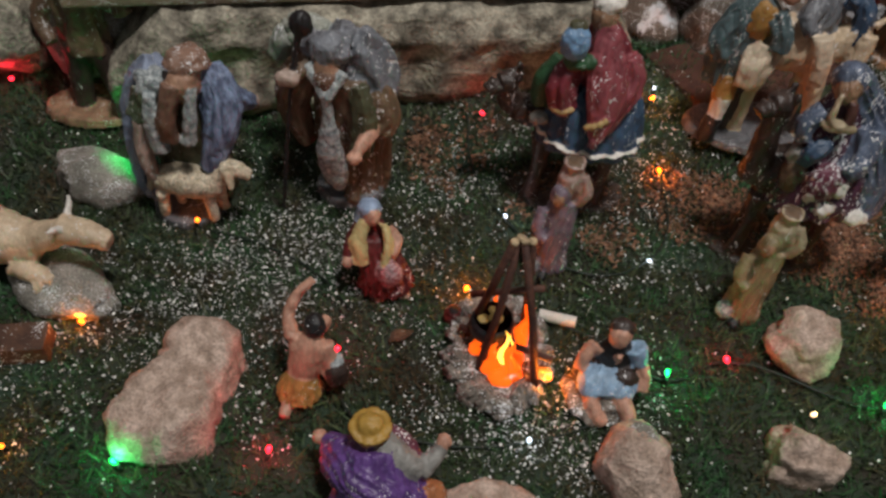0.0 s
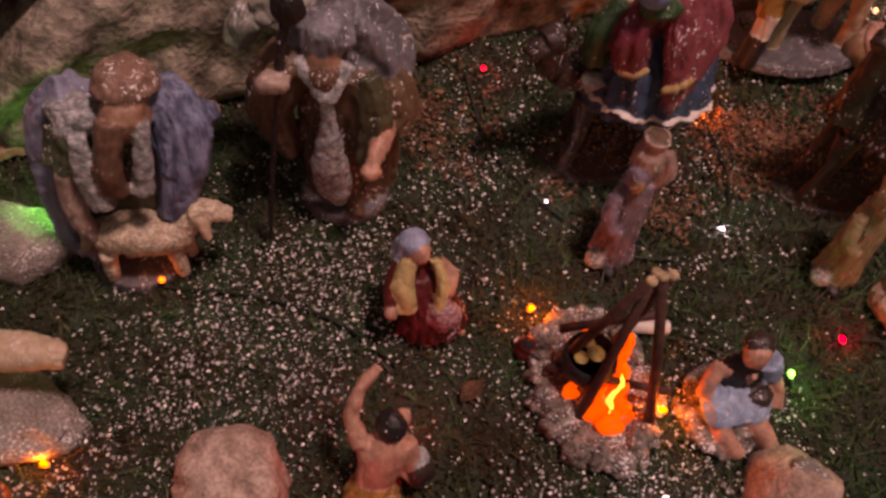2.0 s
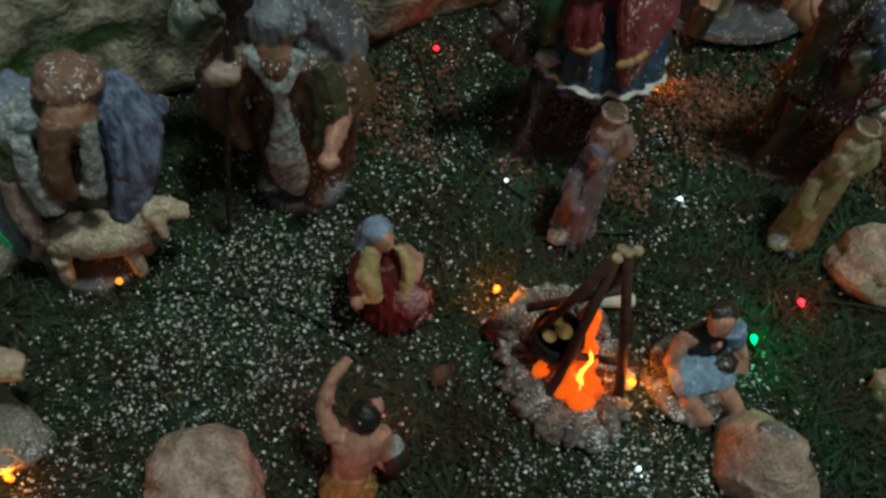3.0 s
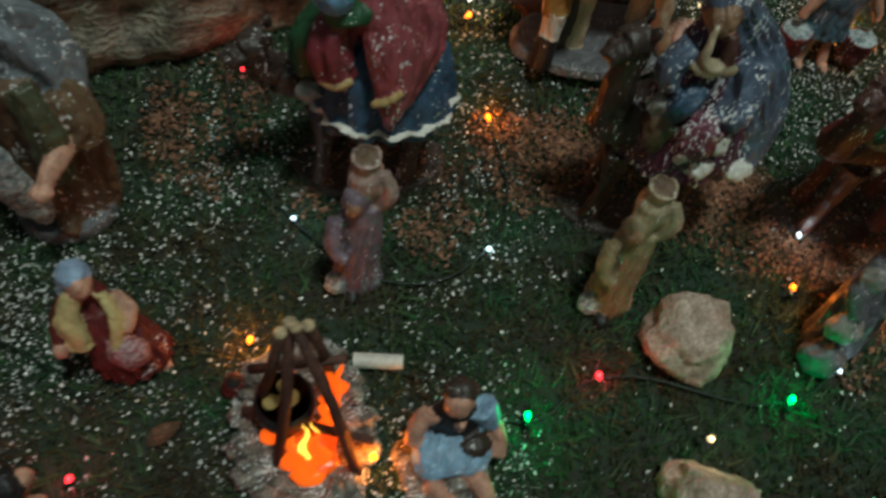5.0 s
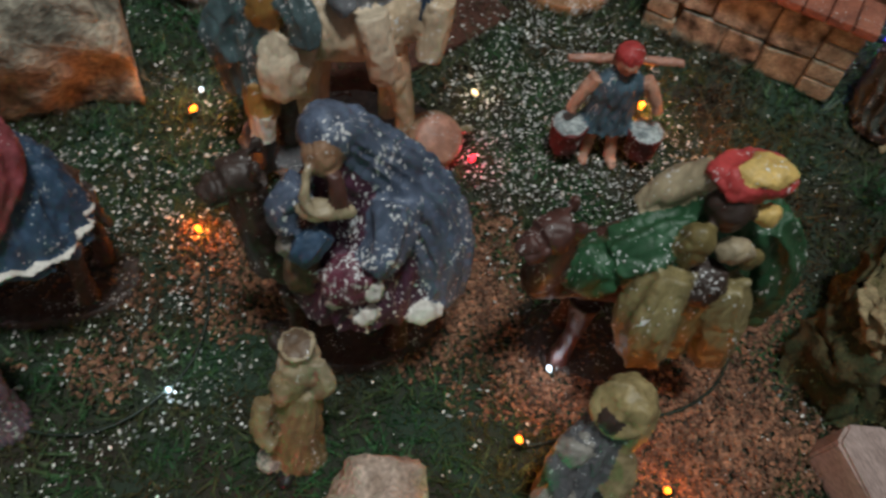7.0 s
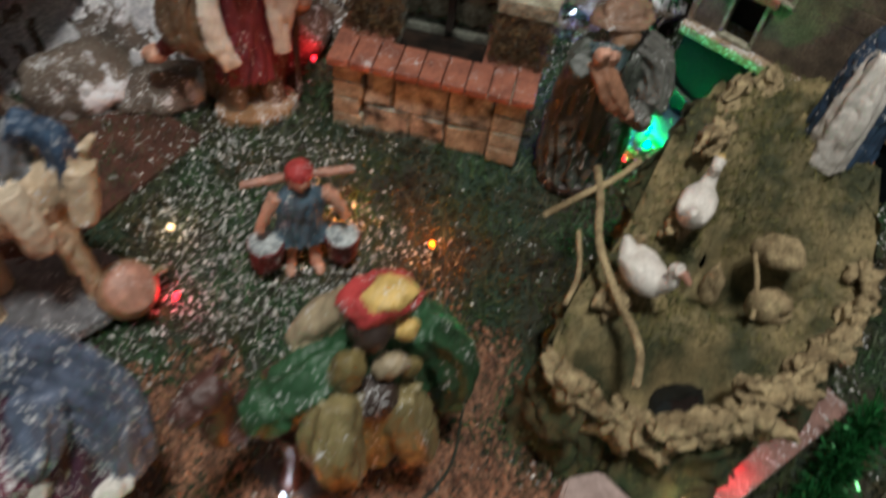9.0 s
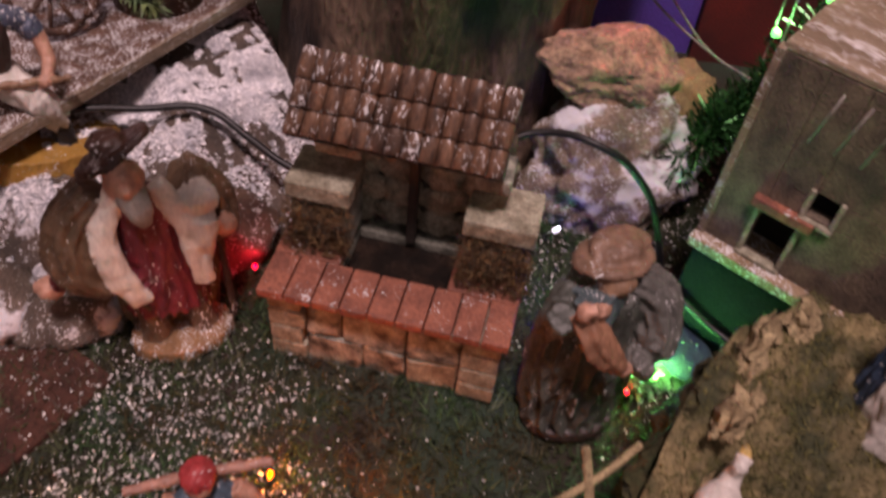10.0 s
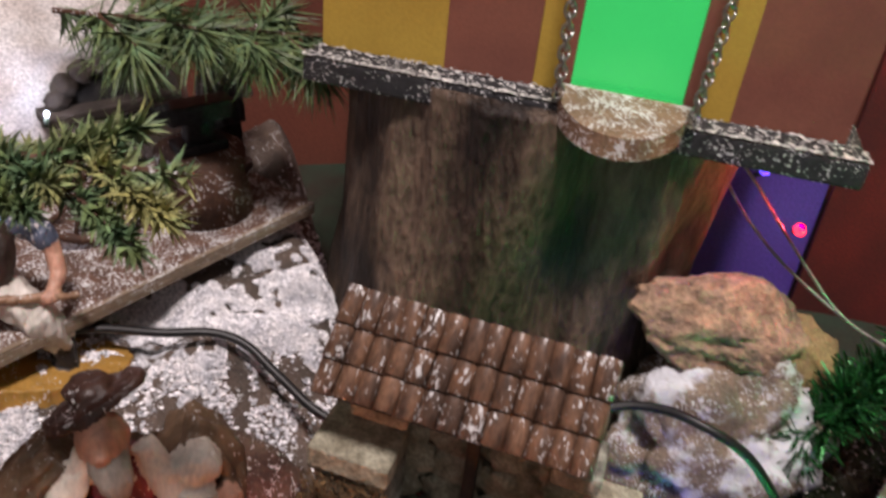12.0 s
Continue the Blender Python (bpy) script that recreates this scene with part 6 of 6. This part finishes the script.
fir_branch(pose(0.345, 0.700, 0.181, 0, 6, -2), "green artificial fir branch over the anvil", 0.1, 2600, 1.15, NEEDLE, 0.8)
# the stem that carries the two front branches stands on the platform
wire("stem", [(0.3068, 0.536, 0.2165), (0.27, 0.56, 0.19), (0.25, 0.6, 0.13), (0.262, 0.604, 0.0885)], 0.0016, BROWNWOOD, "brown fir stem standing on the platform", "stem")
fir_branch(pose(0.345, 0.735, 0.186, 0, 0, 10), "green artificial fir branch above the oven", 0.07, 1000)

# ---- old log carrying the castle ----
def log():
    bm = bmesh.new()
    n, rows = 120, 60
    rings = []
    for j in range(rows + 1):
        t = j / rows
        ring = []
        for i in range(n):
            a = 2 * math.pi * i / n
            flare = 1 + 0.12 * (1 - t) ** 3 + 0.5 * max(0, t - 0.55) ** 1.5 * (math.cos(a) > 0) * math.cos(a) + 0.08 * max(0, t - 0.7)
            x, y = 0.073 * math.cos(a) * flare, 0.045 * math.sin(a) * flare
            p = Vector((x, y, 0.172 * t))
            q = Vector((x * 40, y * 40, t * 2.5))
            d = 0.006 * noise.noise(q * 0.6) + 0.004 * abs(noise.noise(Vector((a * 9, t * 1.5, 5)))) + 0.0035 * noise.noise(Vector((a * 6, t * 2, 1))) + 0.0018 * noise.noise(Vector((a * 18, t * 4, 2)))
            d -= 0.016 * math.exp(-((a - 4.75 - 0.5 * t) / 0.25) ** 2) * t
            nrm = Vector((math.cos(a), math.sin(a), 0))
            ring.append(bm.verts.new(p + nrm * d))
        rings.append(ring)
    for a, b in zip(rings, rings[1:]):
        for i in range(n):
            bm.faces.new((a[i], a[(i + 1) % n], b[(i + 1) % n], b[i]))
    bm.faces.new(rings[-1])
    bm.faces.new(rings[0][::-1])
    ob = part("log", bm, LOG)
    ob.matrix_world = pose(0.516, 0.648, 0.004, 0, 0, -33)
    tagged(ob, "large dark weathered upright log carrying the castle", "log")


log()


def castle():
    h = holder("castle", pose(0.428, 0.658, 0.178, 0, 0, -33), "toy castle with yellow and red-brown walls and green-lit gate", "castle")
    mm = 0.001

    def piece(name, lo, hi, m, label="", bev=0.0):
        bm = bmesh.new()
        box(bm, [v * mm for v in lo], [v * mm for v in hi], bev)
        return part(name, bm, m, h, label, False)

    piece("deck", (0, 0, -9), (190, 130, 0), SLATE, "dark snow-flecked deck", 0.0012)
    for k, (x0, x1, m) in enumerate(((2, 48, YELLOW), (48, 80, REDBROWN), (80, 88, YELLOW), (88, 93, REDBROWN), (131, 137, REDBROWN), (137, 147, YELLOW), (147, 184, REDBROWN))):
        piece("wall_panel", (x0 + 0.05, 14 - 0.6 * (k % 2), 0.1), (x1 - 0.05, 19, 150), m)
    piece("side_wall", (180, 19.2, 0.1), (184, 120, 150), REDBROWN)
    piece("side_wall", (2, 19.2, 0.1), (6, 120, 150), YELLOW)
    # the panel itself glows in place of a lamp behind it
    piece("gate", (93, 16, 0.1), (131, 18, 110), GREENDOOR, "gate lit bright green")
    piece("lintel", (93, 14, 110.2), (131, 19, 150), REDBROWN)
    bm = bmesh.new()
    n = 18
    lo, hi = [], []
    for i in range(n + 1):
        a = math.pi + math.pi * i / n
        x, y = 112 + 22 * math.cos(a), 12 + 36 * math.sin(a)
        lo.append(bm.verts.new((x * mm, y * mm, -0.004)))
        hi.append(bm.verts.new((x * mm, y * mm, 0.0035)))
    for i in range(n):
        bm.faces.new((lo[i], lo[i + 1], hi[i + 1], hi[i]))
    bm.faces.new((lo[n], lo[0], hi[0], hi[n]))
    bm.faces.new(hi)
    bm.faces.new(lo[::-1])
    bmesh.ops.recalc_face_normals(bm, faces=bm.faces)
    part("drawbridge", bm, BRIDGE, h, "rounded snow-dusted drawbridge", False)
    bm = bmesh.new()
    n = 14
    pts = [(0.0017 * math.cos(2 * math.pi * i / n), 0.0, 0.0026 * math.sin(2 * math.pi * i / n)) for i in range(n + 1)]
    tube(bm, pts, [0.0005] * (n + 1), seg=6)
    link = mesh_of("link", bm, [STEEL])
    for x0, x1 in ((91, 88), (134, 139)):
        chain = new("chain")
        chain.parent = h
        chain["label"] = "small steel chain"
        a, b = Vector((x0, -4, 5)) * mm, Vector((x1, 10, 112)) * mm
        count = 28
        for i in range(count):
            t = (i + 0.5) / count
            lk = new("link", link)
            lk.parent = chain
            p = a.lerp(b, t) + Vector((0, -0.004 * math.sin(math.pi * t), -0.006 * math.sin(math.pi * t)))
            lk.matrix_basis = Matrix.Translation(p) @ pose(0, 0, 0, -8, 2, 90 * (i % 2) + 20)
    vs, fs = [], []
    for i in range(900):
        x, y = random.uniform(0, 190), random.choice((random.uniform(0, 2), random.uniform(0, 13)))
        s = random.uniform(0.4, 1.1)
        k = len(vs)
        vs += [((x - s) * mm, y * mm, 0.0008), (x * mm, (y - s) * mm, 0.0012), ((x + s) * mm, y * mm, 0.0009), (x * mm, (y + s) * mm, 0.0011)]
        fs.append((k, k + 1, k + 2, k + 3))
    tagged(soup("snow", vs, fs, FLAKE, h), kind="stuff")


castle()

# ---- rocks, house and cables to the right of the well ----
rock("rock", pose(0.573, 0.578, 0.088, 0, 8, -20), (0.036, 0.022, 0.019), RUST, "ochre rough rock resting on another", 2.7, 0.34, 5, 0.7, group=RK, facet=0.4)
rock("rock", pose(0.578, 0.566, 0.012, 0, 0, -20), (0.042, 0.03, 0.046), SNOWPALE, "large pale rock covered with snow", 6.6, 0.45, 5, 0.8, group=RK, facet=0.35)
rock("rock", pose(0.622, 0.585, 0.02, 0, 0, 0), (0.03, 0.025, 0.045), YELLOWROCK, "yellowish rock lit by lamps", 1.6, 0.35, group=RK)


def house():
    h = holder("house", pose(0.564, 0.486, 0.085, 0, 0, -64), "small plaster house with stone windows on a dark box", "house")
    mm = 0.001
    def piece(name, lo, hi, m, parent=h, label="", bev=0.0006):
        bm = bmesh.new()
        box(bm, [v * mm for v in lo], [v * mm for v in hi], bev)
        return part(name, bm, m, parent, label, False)

    # facade built round its openings
    piece("wall", (0, 0, 0), (16, 6, 84), HOUSEWALL)
    piece("wall", (16.02, 0, 24), (30, 6, 84), HOUSEWALL)
    piece("wall", (30.02, 0, 0), (120, 6, 31), HOUSEWALL)
    piece("wall", (30.02, 0, 41), (120, 6, 84), HOUSEWALL)
    piece("wall", (39, 0, 31.02), (120, 6, 40.98), HOUSEWALL)
    piece("side_wall", (0, 6.02, 0), (6, 90, 84), HOUSEWALL)
    # black sheet behind the windows stands in for the shaded interior
    piece("wall_core", (6.02, 14, 0), (120, 18, 84), HOLLOWSHADE)
    for x0, x1, z0, z1 in ((16, 30, 3, 24), (30, 39, 31, 41)):
        w = new("window")
        w.parent = h
        piece("frame", (x0 - 2, -1.4, z0 - 1), (x0, 2, z1 + 1), MASON, w)
        piece("frame", (x1, -1.4, z0 - 1), (x1 + 2, 2, z1 + 1), MASON, w)
        piece("sill", (x0 - 2, -2, z0 - 3), (x1 + 2, 2, z0 - 1.02), MASON, w)
    piece("lintel", (12, -3.5, 25.2), (35, 2, 29.5), TERRA, label="red-brown lintel")
    piece("corner_edge", (-2.5, -1.6, 0), (0.5, 3, 85), PLANK, label="pale corner strip")
    piece("roof", (-1, 0, 84.2), (122, 92, 87), PLANK)
    piece("floor_slab", (-3, -6, -5), (122, 90, -0.2), PLANK2, label="pale floor edge dusted with snow")
    piece("stand", (0, -4, -84), (120, 88, -5.2), DARKBOX, label="dark blue-green box")
    for k in range(4):
        bm = bmesh.new()
        tube(bm, [((20 + 9 * k) * mm, -0.004, 0.06), ((24 + 9 * k) * mm, -0.010, 0.084)], [0.0005, 0.0005], seg=5)
        part("stick", bm, WIRE, h)


house()
bm = bmesh.new()
pts = [(0.548, 0.497, 0.05), (0.553, 0.48, 0.034), (0.560, 0.462, 0.03), (0.566, 0.447, 0.024)]
tube(bm, pts, [(0.006, 0.003), (0.01, 0.004), (0.012, 0.005), (0.004, 0.003)], seg=16, folds=5)
tagged(part("cloth", bm, FABRIC), "crumpled blue-green cloth beside the house", "cloth")
wire("cable", [(0.497, 0.545, 0.098), (0.515, 0.54, 0.105), (0.532, 0.521, 0.108), (0.551, 0.513, 0.09), (0.567, 0.512, 0.06), (0.572, 0.500, 0.03), (0.565, 0.48, 0.022), (0.548, 0.474, 0.02)], 0.0016, CABLE, "black cable arching over the rocks", "cable")
wire("cable", [(0.30, 0.640, 0.074), (0.341, 0.646, 0.077), (0.37, 0.640, 0.076), (0.397, 0.634, 0.074), (0.412, 0.618, 0.066), (0.423, 0.604, 0.06), (0.435, 0.595, 0.055)], 0.0018, CABLE, "black cable lying across the snowy slope", "cable")
wire("cable", [(0.552, 0.50, 0.06), (0.562, 0.475, 0.05), (0.572, 0.455, 0.045), (0.58, 0.43, 0.05)], 0.0014, CABLE, "black cable along the dark box", "cable")
wire("light_cord", [(0.55, 0.63, 0.19), (0.578, 0.592, 0.155), (0.59, 0.581, 0.138), (0.596, 0.57, 0.128), (0.61, 0.56, 0.112), (0.63, 0.55, 0.10)], 0.0006, WIRE, "thin clear cord of the string lights", "cord")
wire("light_cord", [(0.565, 0.60, 0.16), (0.588, 0.585, 0.13), (0.605, 0.568, 0.115), (0.628, 0.552, 0.10)], 0.0006, WIRE, "thin clear cord hanging to the rocks", "cord")
wire("light_cord", [(0.627, 0.545, 0.22), (0.63, 0.55, 0.16), (0.633, 0.55, 0.11)], 0.0005, WIRE, "thin hanging cord of the string lights", "cord")
wire("light_cord", [(0.634, 0.545, 0.22), (0.638, 0.55, 0.15), (0.64, 0.55, 0.11)], 0.0005, WIRE, "thin hanging cord beside the castle", "cord")
# added panel: its violet stands in for wall lit by the blue bulb
bm = bmesh.new()
box(bm, (-0.06, 0, 0), (0.06, 0.004, 0.15), 0.001)
ob = part("purple_panel", bm, VIOLETLIGHT, smooth=False)
ob.matrix_world = pose(0.655, 0.70, -0.03, -4, 0, -30)
tagged(ob, "added violet panel for the purple light behind the rocks", "panel")
# added panel: hides the bare ground, its red imitates the glow there
bm = bmesh.new()
box(bm, (-0.062, 0, 0), (0.062, 0.004, 0.27), 0.001)
ob = part("red_panel", bm, REDGLOW, smooth=False)
ob.matrix_world = pose(0.758, 0.634, -0.002, -4, 0, -30)
tagged(ob, "added dark red panel for the red glow behind the rocks", "panel")


# ---- string lights ----
def lights():
    tint = {"orange": (1.0, 0.2, 0.012), "red": (1.0, 0.025, 0.05), "green": (0.02, 1.0, 0.2), "white": (0.75, 0.85, 1.0), "blue": (0.1, 0.06, 1.0), "warm": (1.0, 0.7, 0.4)}
    kinds = {k: glow("lamp_" + k, c, {"orange": 4.0, "red": 3.0, "green": 2.4, "white": 1.6, "blue": 2.0, "warm": 1.6}[k]) for k, c in tint.items()}
    watts = {"orange": 0.025, "red": 0.012, "green": 0.016, "white": 0.003, "blue": 0.016, "warm": 0.004}
    spots = (("white", 0.097, 0.383, 0.006), ("white", 0.177, 0.364, 0.003), ("orange", 0.187, 0.428, 0.012), ("orange", 0.184, 0.482, 0.024), ("green", 0.178, 0.287, 0.009), ("red", 0.211, 0.302, 0.004),
             ("orange", 0.078, 0.329, 0.005), ("orange", 0.120, 0.279, 0.007), ("warm", 0.244, 0.271, 0.012), ("white", 0.319, 0.359, 0.005), ("orange", 0.301, 0.330, 0.012), ("orange", 0.351, 0.308, 0.009),
             ("green", 0.285, 0.284, 0.006), ("white", 0.363, 0.456, 0.016), ("red", 0.079, 0.456, 0.019), ("orange", -0.070, 0.354, 0.008), ("green", -0.112, 0.388, 0.02), ("white", -0.132, 0.435, 0.012),
             ("green", -0.066, 0.214, 0.006), ("red", -0.003, 0.228, 0.004), ("red", 0.041, 0.208, 0.004), ("orange", -0.107, 0.284, 0.004), ("white", 0.112, 0.246, 0.004), ("red", 0.018, 0.282, 0.007),
             ("white", 0.187, 0.494, 0.023), ("white", 0.312, 0.295, 0.004), ("warm", 0.307, 0.488, 0.022), ("red", 0.301, 0.454, 0.017), ("orange", 0.415, 0.443, 0.02), ("orange", 0.381, 0.475, 0.024),
             ("green", 0.541, 0.460, 0.03), ("green", 0.547, 0.470, 0.03), ("blue", 0.534, 0.472, 0.034), ("red", 0.528, 0.459, 0.026), ("red", 0.400, 0.573, 0.03), ("white", 0.556, 0.338, 0.012), ("warm", 0.456, 0.299, 0.012),
             ("red", -0.205, 0.44, 0.02), ("orange", -0.116, 0.216, 0.005), ("red", 0.488, 0.304, 0.012), ("red", 0.593, 0.577, 0.14), ("green", 0.631, 0.548, 0.125), ("green", 0.651, 0.545, 0.14), ("blue", 0.590, 0.600, 0.152),
             ("white", 0.333, 0.722, 0.13), ("orange", 0.619, 0.556, 0.2), ("green", 0.617, 0.553, 0.194), ("white", 0.505, 0.503, 0.088), ("blue", 0.499, 0.492, 0.045))
    for colour, x, y, z in spots:
        h = holder("fairy_light", pose(x, y, z, random.uniform(-50, 50), random.uniform(-50, 50), random.uniform(0, 360)), {"warm": "warm white", "white": "cool white"}.get(colour, colour) + " lit fairy light bulb on a thin wire", "fairy light", "string of fairy lights")
        bm = bmesh.new()
        tube(bm, [(0, 0, -0.001), (0, 0, 0.0008), (0, 0, 0.0018), (0, 0, 0.0024)], [r * (1.7 if (z > 0.12 or x > 0.53) and colour != "white" else 0.75 if colour == "white" else 1) for r in (0.0009, 0.0014, 0.0011, 0.0003)], seg=10)
        part("bulb", bm, kinds[colour], h, "glowing " + colour + " bulb")
        bm = bmesh.new()
        tube(bm, [(0, 0, -0.005), (0, 0, -0.001)], [0.0009, 0.0012], seg=8)
        part("socket", bm, GREENWIRE, h)
        ray = new("bulb_light", bpy.data.lights.new("bulb_light", "POINT"))
        ray.data.color, ray.data.energy, ray.data.shadow_soft_size = tint[colour], watts[colour] * (0.06 if -0.071 < x < -0.069 else 0.16 if x == 0.079 else 4.4 if 0.52 < x < 0.57 and colour == "green" else 0.75 if x in (0.301, 0.351) else 1.3 if x in (0.415, 0.381) else 0.4 if x == 0.528 else 0.5 if x == 0.4 else 4.5 if z > 0.12 and colour == "white" else 2.5 if z > 0.12 and colour == "red" else 0.5 if x < 0 and colour == "orange" else 1), 0.0015
        ray.parent = h
        ray.matrix_basis = h.matrix_world.to_3x3().inverted().to_4x4() @ Matrix.Translation((0, -0.001, 0.0045))
    for pts in (((0.078, 0.329), (0.1, 0.322), (0.15, 0.305), (0.178, 0.287), (0.211, 0.302), (0.285, 0.284), (0.312, 0.295)), ((0.018, 0.282), (0.03, 0.25), (0.07, 0.24), (0.112, 0.246), (0.15, 0.262)),
                ((0.07, 0.456), (0.075, 0.42), (0.097, 0.383), (0.14, 0.35), (0.177, 0.364), (0.19, 0.39), (0.187, 0.428)), ((0.301, 0.33), (0.34, 0.335), (0.38, 0.345), (0.40, 0.37)), ((-0.07, 0.354), (-0.03, 0.345), (0.0, 0.33), (0.02, 0.31))):
        wire("light_cord", [(x, y, rise(x, y) + 0.003) for x, y in pts], 0.0007, GREENWIRE, "dark green string light cord lying in the grass", "cord")


lights()
